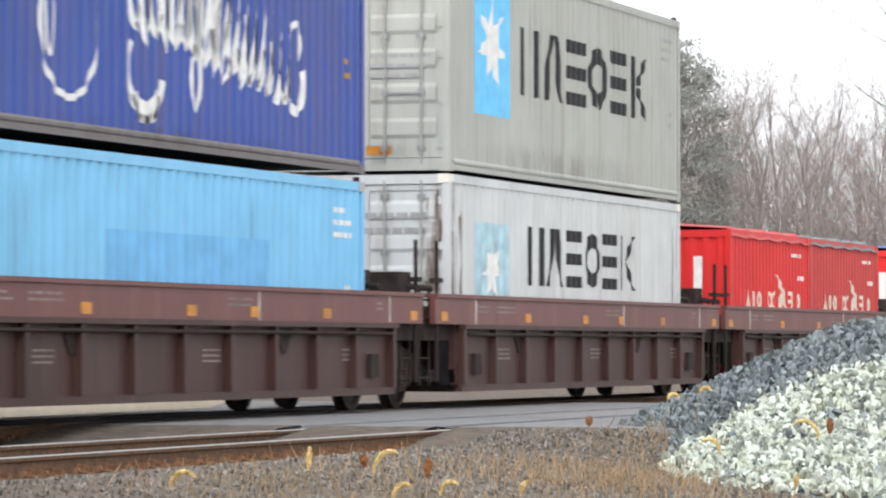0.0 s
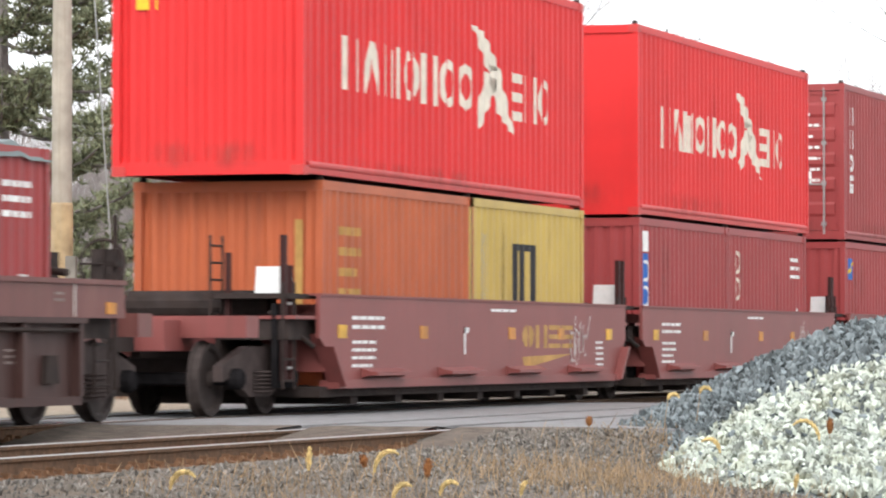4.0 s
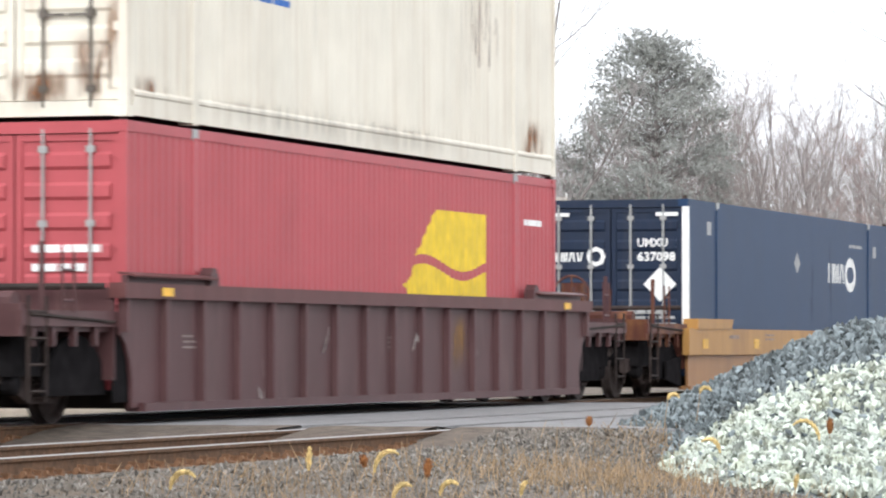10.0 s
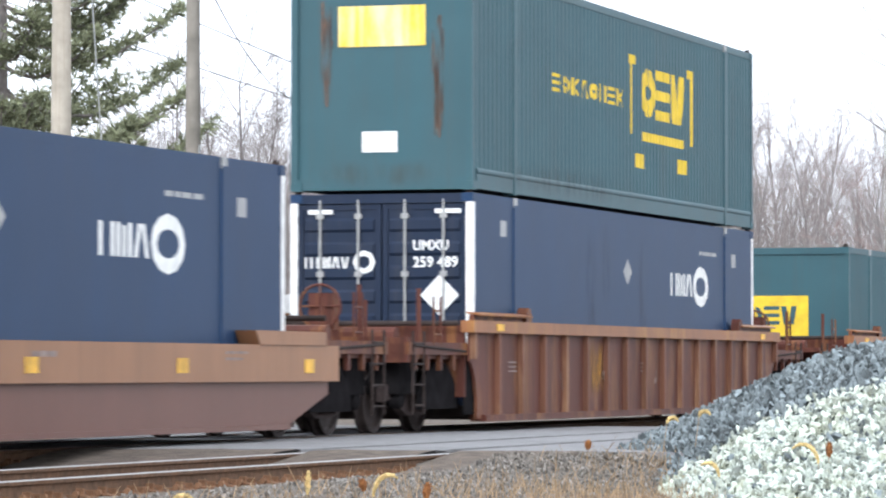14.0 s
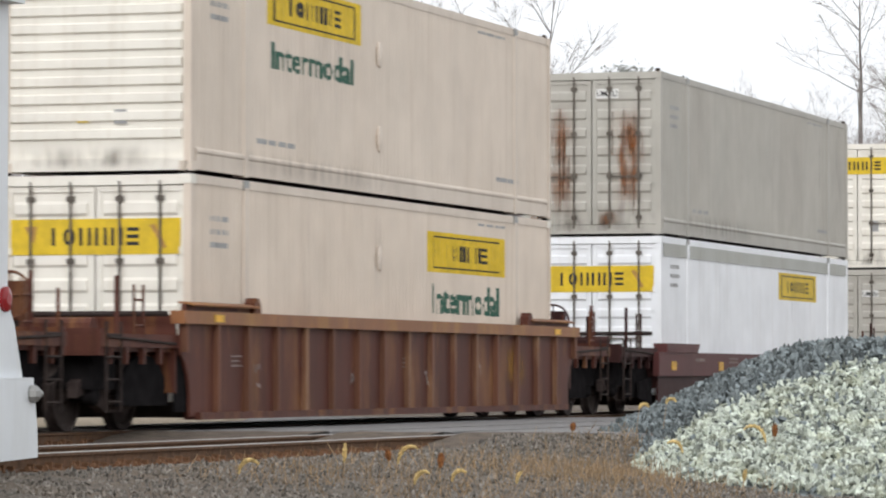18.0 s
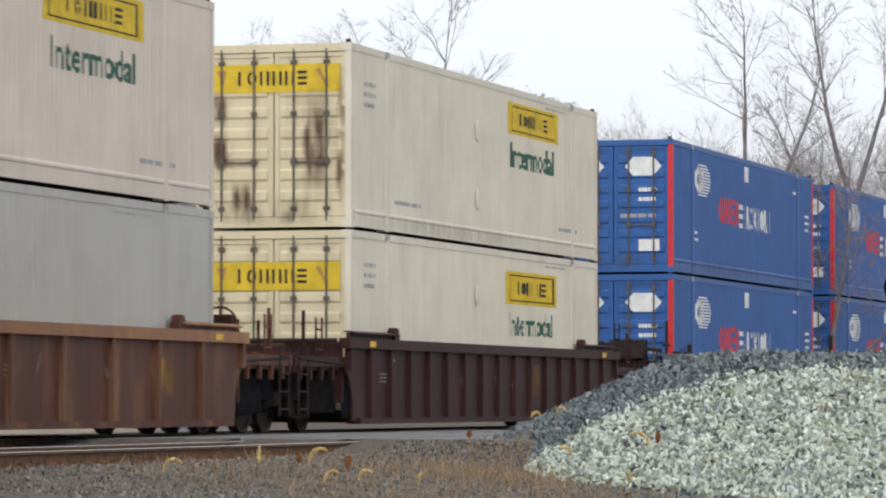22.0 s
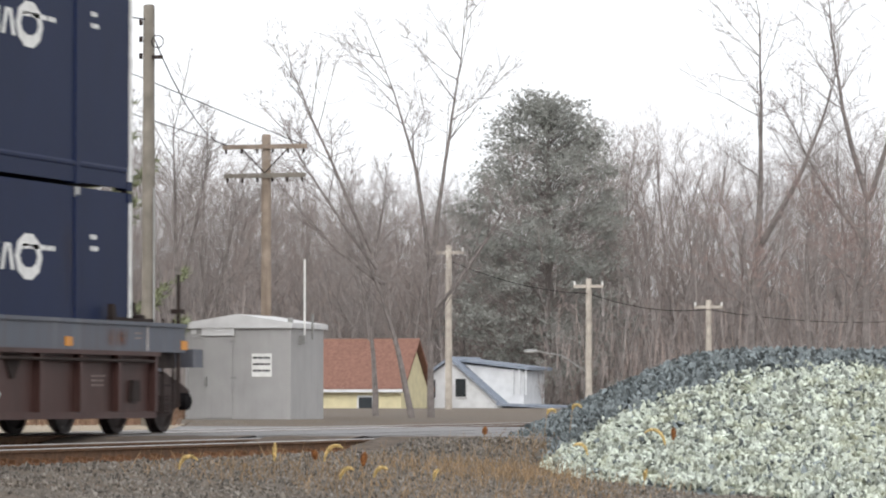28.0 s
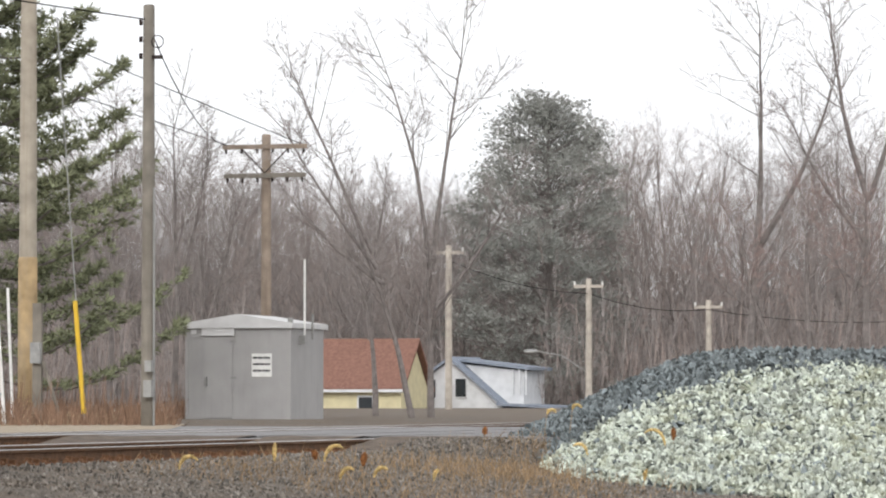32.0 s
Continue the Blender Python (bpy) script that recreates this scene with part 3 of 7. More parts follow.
def waves(length, pitch, depth, start=0.0):
    """Break points (place, depth inwards) of a corrugated sheet."""
    if not pitch:
        return [(start, 0.0), (start + length, 0.0)]
    n = max(1, round(length / pitch))
    p, out = length / n, []
    for k in range(n):
        o = start + k * p
        out += [(o, depth), (o + p * .25, depth), (o + p * .5, 0.0), (o + p * .75, 0.0)]
    return out + [(start + length, depth)]


def marking(name, polys, line, x, parent, material, label="", face="side"):
    """Paint that follows the sheet. side: u runs along y, v up, looking out along +x; end: u runs along x, looking out along -y."""
    vs, fs = [], []
    for poly in polys:
        lo, hi = min(p[0] for p in poly), max(p[0] for p in poly)
        for (a, da), (b, db) in zip(line, line[1:]):
            if b <= lo or a >= hi or b - a < 1e-6:
                continue
            c = clip_band(poly, max(a, lo), min(b, hi)) if (a > lo or b < hi) else poly
            if len(c) < 3:
                continue
            k = len(vs)
            for u, v in c:
                d = da + (db - da) * (u - a) / (b - a)
                vs.append((x - d + 0.003, u, v) if face == "side" else (u, x + d - 0.003, v))
            fs.append(tuple(range(k, k + len(c))))
    if not fs:
        return None
    me = bpy.data.meshes.new(name)
    me.from_pydata(vs, [], fs)
    me.materials.append(material)
    ob = part(name, me, None, parent, label)
    if name in ("code_marking", "stencilled_marking", "writing") and len(polys) > 1:
        tagged(ob, label, kind="stuff")
    return ob


# ---------------------------------------------------------------- containers
def corrugated(line, x, v0, v1, thick, sign=1, face="side"):
    """A folded sheet of some thickness. side: stands at x facing sign*x; end: stands at y = x facing -sign*y."""
    s = Shape()
    n = len(line)
    for d0 in (0.0, thick):
        for u, d in line:
            for v in (v0, v1):
                w = x - sign * (d + d0)
                s.v.append((w, u, v) if face == "side" else (u, x + sign * (d + d0), v))
    for k in range(n - 1):
        a = 2 * k
        s.f.append((a, a + 2, a + 3, a + 1))
        o = 2 * n + a
        s.f.append((o, o + 1, o + 3, o + 2))
        s.f.append((a + 1, a + 3, o + 3, o + 1))
        s.f.append((a, o, o + 2, a + 2))
    s.f += [(0, 1, 2 * n + 1, 2 * n), (2 * n - 2, 4 * n - 2, 4 * n - 1, 2 * n - 1)]
    return s


def container(s, L, z, H, colour, label, end="door", pitch=0.278, depth=0.036, name="shipping_container", wide=None, end_colour=None,
              rods=None, trim=None, posts=False, rail_colour=None, top=True, group="containers on the train"):
    """A container in its own space: middle of the width at x = 0, the end that faces the viewer at y = 0."""
    W = wide or (2.59 if L > 13 else 2.44)
    h = W / 2
    m, em = P[colour], P[end_colour or colour]
    rm = P[rail_colour or ("dull_red" if colour == "red" else colour)]
    ob = rolling(thing(name, label, "container", pose(0, 0, 0), group), s, z)
    pw = 0.1
    foot = .3 if L > 13 else .17
    for sx in (-1, 1):
        for y0 in (0, L - pw):
            a, b = sorted((sx * h, sx * (h - pw)))
            part("corner_post", Shape().box(a, b, y0, y0 + pw, 0.12, H - .12), trim if trim else m, ob)
            for z0 in (0, H - .118):
                a2, b2 = sorted((sx * (h + .004), sx * (h - .165)))
                part("corner_casting", Shape().box(a2, b2, y0 - .004 if y0 == 0 else L - .178, .178 if y0 == 0 else L + .004, z0, z0 + .118), rm, ob)
        a, b = sorted((sx * (h - .01), sx * (h - .075)))
        part("top_rail", Shape().box(a, b, .178, L - .178, H - .11, H), m, ob)
        part("bottom_rail", Shape().prism([(sx * (h - .004), 0.02), (sx * (h - .06), 0.02), (sx * (h - .06), foot), (sx * (h - .012), foot), (sx * (h + .01), foot - .03), (sx * (h + .01), foot - .06), (sx * (h - .004), foot - .08)], "y", .178, L - .178), rm, ob)
    line = waves(L - 2 * pw, pitch, depth, pw)
    zz = (foot, H - .11)
    part("side_panel", corrugated(line, h - .012, zz[0], zz[1], .004), m, ob)
    part("side_panel", corrugated(waves(L - 2 * pw, 0.6, depth, pw), -(h - .012), zz[0], zz[1], .004, -1), m, ob)
    if posts:
        for y in (1.98, L - 1.98):
            part("stacking_post", Shape().prism([(h - .03, y - .1), (h + .012, y - .075), (h + .012, y + .075), (h - .03, y + .1)], "z", .02, H - .1), m, ob)
            for z0 in (0, H - .13):
                part("lifting_fitting", Shape().box(h - .16, h + .006, y - .09, y + .09, z0, z0 + .13), GALV if z0 else rm, ob)
    if top:
        rl = waves(L - .3, 0.8, 0.015, .15)
        rs = Shape()
        for u, d in rl:
            rs.v += [(-(h - .07), u, H - .012 - d), (h - .07, u, H - .012 - d)]
        rs.f += [(2 * k, 2 * k + 1, 2 * k + 3, 2 * k + 2) for k in range(len(rl) - 1)]
        part("roof", rs, m, ob)
    part("floor", Shape().box(-(h - .07), h - .07, .1, L - .1, .06, .16), STEEL_DARK, ob)
    if top:
        for sx in (-1, 1):
            for y in (.09, L - .09):
                part("stacking_cone", Shape().rod((sx * (h - .08), y, H - .01), (sx * (h - .08), y, H + .06), .055, 8, .04), STEEL_DARK, ob)
    part("far_end_wall", Shape().box(-(h - .1), h - .1, L - .06, L - .03, .1, H - .1), m, ob)
    # the end that is seen
    part("end_sill", Shape().box(-(h - .1), h - .1, .012, .13, .01, .17), em, ob)
    part("end_header", Shape().box(-(h - .1), h - .1, .008, .12, H - .13, H - .005), em, ob)
    a0, a1 = -(h - pw), h - pw
    if end == "door":
        for k, (x0, x1) in enumerate(((a0, -.012), (.012, a1))):
            rows = 5 if L < 13 else 7
            d = Shape()
            for e, yy in ((0, .08), (0, .035), (.07, .035), (.07, .056)):
                d.v += [(x0 + e, yy, .18 + e), (x1 - e, yy, .18 + e), (x1 - e, yy, H - .14 - e), (x0 + e, yy, H - .14 - e)]
            d.f += [(4 * r + c, 4 * r + (c + 1) % 4, 4 * r + 4 + (c + 1) % 4, 4 * r + 4 + c) for r in range(3) for c in range(4)] + [(3, 2, 1, 0), (12, 13, 14, 15)]
            step = (H - .6) / rows
            door = part("door", d, em, ob)
            for r in range(rows):
                zc = .34 + step * (r + .5)
                part("door_rib", Shape().prism([(.056, zc - step * .3), (.03, zc - step * .18), (.03, zc + step * .18), (.056, zc + step * .3)], "x", x0 + .1, x1 - .1), em, door)
            for q in (.27, .73):
                xr = x0 + (x1 - x0) * q
                rod = Shape().rod((xr, .018, .1), (xr, .018, H - .08), .019, 8)
                for zc in (.3, H * .36, H * .62, H - .3):
                    rod.box(xr - .05, xr + .05, .004, .04, zc - .035, zc + .035)
                part("locking_rod", rod, rods or GALV, door)
                part("handle", Shape().box(xr - (.26 if q > .5 else 0), xr + (.26 if q < .5 else 0), -.005, .012, H * .35, H * .35 + .03)
                     .box(xr - .03, xr + .03, -.008, .02, H * .34, H * .38), rods or GALV, door)
            for zc in (.35, .95, 1.55, H - .95, H - .35):
                xx = x0 if k == 0 else x1
                part("hinge", Shape().box(xx - .06, xx + .06, .01, .045, zc - .05, zc + .05), em, door)
    elif end == "ribbed":
        wall = part("front_wall", Shape().box(a0, a1, .06, .08, .17, H - .13), em, ob)
        for r in range(9):
            zc = .45 + r * (H - 1.0) / 8.6
            part("wall_rib", Shape().prism([(.06, zc - .05), (.02, zc - .03), (.02, zc + .07), (.06, zc + .09)], "x", a0 + .04, a1 - .04), em, wall)
    elif end == "smooth":
        part("front_wall", Shape().box(a0, a1, .045, .075, .17, H - .13), em, ob)
    else:
        part("front_wall", corrugated(waves(a1 - a0, .24, .04, a0), .02, .17, H - .13, .004, 1, "end"), em, ob)
    # grime that gathers along the foot and down the corners
    rng = random.Random(int(s * 10) + int(z * 10))
    flat = [(-2.0, 0.0), (L + 2.0, 0.0)]
    marking("grime", rect(-h + .03, h - .03, .0, rng.uniform(.35, .6)), flat, .002, ob, M_GRIME, face="end")
    marking("grime", rect(.1, L * rng.uniform(.5, .95), .0, rng.uniform(.3, .55)), flat, h + .012, ob, M_GRIME)
    for k in range(3):
        u = rng.uniform(.2, L - 1.2)
        marking("grime", rect(u, u + rng.uniform(.3, .9), H * rng.uniform(.1, .5), H - .1), line, h - .0137, ob, M_GRIME)
    return ob, h - .012, line


# ---------------------------------------------------------------- well cars
def make_truck(parent, y, low=0.0):
    """A two-axle truck under a car; wheels stand on the rails."""
    body = Shape().box(-1.0, 1.0, y - .22, y + .22, .42, .66)
    for sx in (-1, 1):
        body.box(sx * .55 - .1, sx * .55 + .1, y - .3, y + .3, .3, .46)
    tr = part("truck", body, STEEL_DARK, parent, "grimy two-axle truck with cast side frames")
    for sx in (-1, 1):
        sf = Shape().prism([(y - 1.22, .40), (y - 1.22, .58), (y - .95, .66), (y - .35, .80), (y + .35, .80), (y + .95, .66), (y + 1.22, .58), (y + 1.22, .40),
                            (y + 1.0, .44), (y + .55, .30), (y + .35, .22), (y - .35, .22), (y - .55, .30), (y - 1.0, .44)], "x", sx * 1.0 - .06, sx * 1.0 + .06)
        part("side_frame", sf, TRUCK_BROWN, tr)
        sp = Shape()
        for k in (-.16, 0, .16):
            for w in range(6):
                sp.hoop((sx * 1.09, y + k, .28 + w * .045), .062, .014, "z", 10, 4)
        part("spring_nest", sp, TRUCK_BROWN, tr)
        for dy in (-.89, .89):
            part("wheel", Shape().lathe([(.08, -.04), (.34, -.02), (.37, -.05), (.45, -.05), (.455, -.02), (.42, .0), (.42, .085), (.36, .085), (.33, .04), (.1, .06), (.09, .12)], (0, 0, 0), "x", 20),
                 WHEEL, tr, at=pose(sx * .715, y + dy, .42, 0, 0, 0 if sx > 0 else 180), smooth=False)
            part("bearing_cap", Shape().lathe([(.12, 0), (.12, .12), (.08, .15)], (0, 0, 0), "x", 12), STEEL_BLACK, tr, at=pose(sx * 1.04, y + dy, .43, 0, 0, 0 if sx > 0 else 180))
    ax = Shape()
    for dy in (-.89, .89):
        ax.rod((-1.05, y + dy, .43), (1.05, y + dy, .43), .075, 8)
    part("axle", ax, STEEL_BLACK, tr)
    return tr


def ladder(parent, x, y0, y1, z0, z1, rungs, material, name="ladder"):
    s = Shape().rod((x, y0, z0), (x, y0, z1), .018, 6).rod((x, y1, z0), (x, y1, z1), .018, 6)
    for k in range(rungs):
        z = z0 + (z1 - z0) * (k + .4) / rungs
        s.rod((x, y0, z), (x, y1, z), .015, 6)
    return part(name, s, material, parent)


def hand_brake(parent, x, y, z, material):
    s = Shape().hoop((x, y, z), .28, .018)
    for k in range(4):
        a = k * math.tau / 4
        s.rod((x, y + .03, z), (x + .28 * math.cos(a), y, z + .28 * math.sin(a)), .013, 5)
    w = part("brake_wheel", s, material, parent)
    part("brake_housing", Shape().box(x - .17, x + .17, y + .05, y + .25, z - .3, z + .17), material, w)


def band_car(s, L, body, band, label, trucks=(True, True), last=False, first=False, top=1.43, low=0.21, marks=0):
    """Articulated well unit: a tall top band over ribbed sides, sharing trucks with its neighbours."""
    car = rolling(thing("well_car", label, "rail car", pose(0, 0, 0), "cars of the train"), s, 0)
    bm, tm = P[body], P[band]
    y0, y1 = -.35, L + .35
    for sx in (-1, 1):
        a, b = sorted((sx * 1.5, sx * 1.42))
        part("top_band", Shape().box(a, b, y0 - 1.12, y1 + 1.12, top - .34, top).box(min(sx * 1.53, sx * 1.3), max(sx * 1.53, sx * 1.3), y0 - 1.12, y1 + 1.12, top, top + .05), tm, car)
        a, b = sorted((sx * 1.44, sx * 1.40))
        part("side_sheet", Shape().prism([(y0, low + .05), (y0, top - .34), (y1, top - .34), (y1, low + .05)], "x", a, b), bm, car)
        part("bottom_chord", Shape().box(min(sx * 1.5, sx * 1.3), max(sx * 1.5, sx * 1.3), y0, y1, low, low + .09), bm, car)
        part("mid_flange", Shape().box(min(sx * 1.56, sx * 1.44), max(sx * 1.56, sx * 1.44), y0, y1, top - .40, top - .342), bm, car)
        n = round((y1 - y0) / 1.42)
        for k in range(n + 1):
            y = y0 + .08 + (y1 - y0 - .16) * k / n
            part("rib", Shape().box(min(sx * 1.53, sx * 1.44), max(sx * 1.53, sx * 1.44), y - .05, y + .05, low + .09, top - .40), bm, car)
    part("floor", Shape().box(-1.4, 1.4, y0, y1, low, .325), STEEL_DARK, car)
    rng = random.Random(int(s))
    for k, f in enumerate((-.09, .22, .46, .62, .82, 1.09)):
        y = L * f
        part("reflector", Shape().box(1.5, 1.508, y - .13, y + .13, top - .3, top - .18), M_ORANGE, car, "orange reflector strip")
    line = [(-1.0, 0.0), (L + 1.0, 0.0)]
    for f, w in ((.03, .5), (.1, .9), (.55, .8), (.97, .25)):
        marking("stencilled_marking", bars(L * f, L * f + w, top - .2, top - .07, 2, int(s + f * 10)), line, 1.5, car, M_FAINT)
    for f in (.12, .5, .88):
        marking("stencilled_marking", bars(L * f, L * f + .55, low + .4, low + .58, 3, int(s + f * 90)), line, 1.44, car, M_FAINT)
    for f in (-.03, .58, .96):
        part("seam_plate", Shape().box(1.5, 1.512, L * f + .6, L * f + .635, top - .33, top - .01), M_SCRAWL, car, "thin pale painted seam")
    ends(car, L, tm, bm, top, trucks, first, last)
    for near, y in ((True, -1.63), (False, L + 1.63)):
        d = -1 if near else 1
        ye = y0 if near else y1
        # curved dark panel that closes the end over the wheel, tall post and pipes
        o = [(ye, .3), (ye, top - .345), (ye + d * 1.12, top - .345)] + [(ye + d * (1.12 - .62 * math.sin(radians(a))), top - .345 - .75 + .62 * math.cos(radians(a)) + .1) for a in range(0, 91, 15)] + [(ye + d * .42, .3)]
        if near:
            part("end_panel", Shape().prism(o, "x", 1.28, 1.34), STEEL_BLACK, car, "dark curved panel at the end of the well")
        part("end_panel", Shape().prism(o, "x", -1.34, -1.28), STEEL_BLACK, car)
        part("end_post", Shape().rod((1.46, ye + d * .95, .35), (1.46, ye + d * .95, 2.15), .028, 8).box(1.38, 1.52, ye + d * .95 - .09, ye + d * .95 + .09, 1.62, 1.68), STEEL_DARK, car)
        part("brake_pipe", Shape().rod((1.2, ye + d * .3, top + .12), (-.6, ye + d * 1.0, top + .32), .04, 8), STEEL_DARK, car)
        part("valve_box", Shape().box(.2, .9, min(ye + d * .3, ye + d * .8), max(ye + d * .3, ye + d * .8), top - .05, top + .34), STEEL_DARK, car)
    if band == "sill_grey":
        for ya, d in ((y0, 1), (y1, -1)):
            g = part("corner_guide", Shape().box(1.36, 1.46, min(ya, ya + d * 1.5), max(ya, ya + d * 1.5), top + .05, top + .1), STEEL_DARK, car, "dark corner guide plate")
            part("guide_hook", Shape().prism([(ya + d * 1.36, top + .1), (ya + d * 1.4, top + .26), (ya + d * 1.5, top + .27), (ya + d * 1.5, top + .1)], "x", 1.37, 1.45), STEEL_DARK, g)
        for f in (.07, .33, .64, .93):
            marking("rust_bloom", rect(L * f - .5, L * f + .5, top - .33, top - .01), line, 1.5, car, M_BLOOM, "rusty bloom through the paint")
        marking("spray_scrawl", [[(L * .58 + k * .1, top - .3 + .1 * (k % 2)), (L * .58 + k * .1 + .12, top - .28), (L * .58 + k * .1 + .1, top - .1 - .06 * (k % 3)), (L * .58 + k * .1 + .03, top - .12)] for k in range(9)], line, 1.5, car, M_SCRAWL, "pale sprayed scrawl")
    part("side_pipe", Shape().rod((1.53, y0 + .2, top - .47), (1.53, y1 - .2, top - .47), .022, 8), STEEL_DARK, car)
    for f in (.2, .71):
        y = L * f
        part("brake_bracket", Shape().prism([(y - .3, top - .42), (y + .3, top - .42), (y + .06, top - .72), (y - .06, top - .72)], "x", 1.441, 1.458), STEEL_DARK, car)
    for y in (y0 + .75, y1 - .75):
        part("jacking_pad", Shape().prism([(y - .16, low + .22), (y + .16, low + .22), (y + .12, low + .5), (y - .12, low + .5)], "x", 1.441, 1.5), STEEL_DARK, car)
    return car


def ends(car, L, tm, bm, top, trucks, first, last):
    for near, y in ((True, -1.63), (False, L + 1.63)):
        d = -1 if near else 1
        ye = -.35 if near else L + .35
        yy = sorted((ye, y - d * .15))
        part("end_platform", Shape().box(-1.35, 1.35, yy[0], yy[1], .88, 1.12).box(-.5, .5, yy[0], yy[1], .62, .9), STEEL_DARK, car, "dark end platform over the truck")
        part("end_bulkhead", Shape().box(-1.42, 1.42, min(ye, ye + d * .06), max(ye, ye + d * .06), .5, top - .1), bm, car)
        part("air_reservoir", Shape().rod((-.9, ye + d * .45, 1.3), (.9, ye + d * .45, 1.3), .17, 12), STEEL_DARK, car)
        for x in (1.3, .4):
            ladder(car, x, y - d * .5, y - d * .1, .3 if x > 1 else 1.1, 1.55 if x > 1 else 2.1, 5, STEEL_DARK)
    if trucks[0]:
        make_truck(car, -1.63)
    if trucks[1]:
        make_truck(car, L + 1.63)
    for is_end, y, d in ((first, -1.63, -1), (last, L + 1.63, 1)):
        if is_end:
            a, b = sorted((y, y + d * 1.6))
            part("draft_sill", Shape().box(-.5, .5, a, b, .75, 1.1).box(-1.3, 1.3, y + d * .9 - .2, y + d * .9 + .2, .9, 1.15), tm, car)
            part("coupler", Shape().box(-.14, .14, min(y + d * 1.5, y + d * 2.1), max(y + d * 1.5, y + d * 2.1), .74, 1.0), STEEL_DARK, car)
            hand_brake(car, -.5, y + d * 1.0, 1.75, STEEL_DARK)


def flat_car(s, L, body, label, trucks=(False, True), first=False, last=False, top=1.4, low=0.3, seed=1):
    """Articulated well unit with smooth sides, steps along the foot and painted marks."""
    car = rolling(thing("well_car", label, "rail car", pose(0, 0, 0), "cars of the train"), s, 0)
    bm = P[body]
    y0, y1 = -.5, L + .5
    for sx in (-1, 1):
        a, b = sorted((sx * 1.5, sx * 1.45))
        part("side_sheet", Shape().prism([(y0 + .3, low + .05), (y0 - .1, top - .62), (y0 - .3, top - .5), (y0 - .3, top), (y1 + .3, top), (y1 + .3, top - .5), (y1 + .1, top - .62), (y1 - .3, low + .05)], "x", a, b), bm, car, "smooth painted side")
        part("bottom_chord", Shape().box(min(sx * 1.55, sx * 1.3), max(sx * 1.55, sx * 1.3), y0 + .25, y1 - .25, low, low + .1), bm, car)
        part("top_flange", Shape().box(min(sx * 1.52, sx * 1.36), max(sx * 1.52, sx * 1.36), y0 - .3, y1 + .3, top, top + .025), bm, car)
        for k in range(4):
            y = L * (.12 + .25 * k)
            part("foot_step", Shape().prism([(sx * 1.5, low + .12), (sx * 1.5, low + .24), (sx * 1.62, low + .2), (sx * 1.7, low + .19), (sx * 1.7, low + .15), (sx * 1.6, low + .15)], "y", y - .75, y + .75), bm, car)
    part("floor", Shape().box(-1.4, 1.4, y0, y1, low - .1, .325), STEEL_DARK, car)
    for k in range(7):
        y = L * (k + .5) / 7
        part("cross_bearer", Shape().box(-1.35, 1.35, y - .12, y + .12, low - .2, low - .1), STEEL_DARK, car)
    line = [(-1.5, 0.0), (L + 1.5, 0.0)]
    for f in (0.0, .26, .58, .78, .99):
        y = L * f
        part("reflector", Shape().box(1.5, 1.508, y - .15, y + .15, top - .5, top - .34), M_AMBER if f in (0.0, .99) else M_ORANGE, car, "orange reflector strip")
    marking("stencilled_marking", bars(L * .03, L * .03 + .9, low + .22, low + .6, 4, seed), line, 1.5, car, M_WHITE)
    marking("stencilled_marking", bars(L * .03, L * .03 + 1.3, top - .42, top - .2, 2, seed + 1), line, 1.5, car, M_WHITE)
    marking("stencilled_marking", bars(L * .5, L * .5 + 1.3, top - .16, top - .07, 1, seed + 2), line, 1.5, car, M_WHITE)
    marking("stencilled_marking", bars(L * .93, L * .93 + .4, low + .2, low + .6, 5, seed + 3), line, 1.5, car, M_WHITE)
    marking("letter_mark", rect(L * .4, L * .4 + .08, low + .4, low + .75) + rect(L * .4, L * .4 + .22, low + .68, low + .75), line, 1.5, car, M_WHITE)
    rng = random.Random(seed)
    if seed % 2:
        a = L * .62
        marking("company_mark", block_row("opbb", a, a + 2.6, top - .62, top - .3, .12, .3) + [[(a, top - .74), (a + 2.5, top - .70), (a + .1, top - .9)]], line, 1.5, car, M_TAN, "faded gold company lettering shapes and wedge")
    g, u, v = [], L * .83, low + .5
    for k in range(4):
        g += ring(u + k * .21 + rng.uniform(-.05, .05), v + rng.uniform(-.12, .1), rng.uniform(.1, .17), rng.uniform(.16, .3), .028, rng.uniform(0, 90), rng.uniform(300, 420), 9)
    for k in range(5):
        a = u - .1 + k * .2
        g.append(slab(a, v + rng.uniform(-.3, .1), a + rng.uniform(-.12, .2), v + rng.uniform(.25, .48), .04))
    if seed == 15:
        patch = [slab(L * .6 + k * .17, low + .2 + rng.uniform(0, .15), L * .6 + k * .17 + rng.uniform(-.1, .1), top - rng.uniform(.1, .4), .16) for k in range(9)]
        marking("spray_patch", patch, line, 1.5, car, M_OLIVE, "dull green sprayed patch")
    marking("spray_scrawl", g, line, 1.5, car, M_SCRAWL, "pale sprayed scrawl")
    ends(car, L, bm, bm, top, trucks, first, last)
    for sx in (-1, 1):
        for ya, yb in ((y0 + .3, y0 - .15), (y1 - .3, y1 + .15)):
            d = .1 if ya < L / 2 else -.1
            part("end_flange", Shape().prism([(ya, low + .02), (ya + d, low + .02), (yb + d, top - .6), (yb, top - .6)], "x", min(sx * 1.62, sx * 1.4), max(sx * 1.62, sx * 1.4)), bm, car)
    part("tool_box", Shape().prism([(-1.12, 1.42), (-1.06, 1.74), (-.78, 1.74), (-.7, 1.42)], "x", .8, 1.15), M_WHITE, car, "small white box on the end platform")
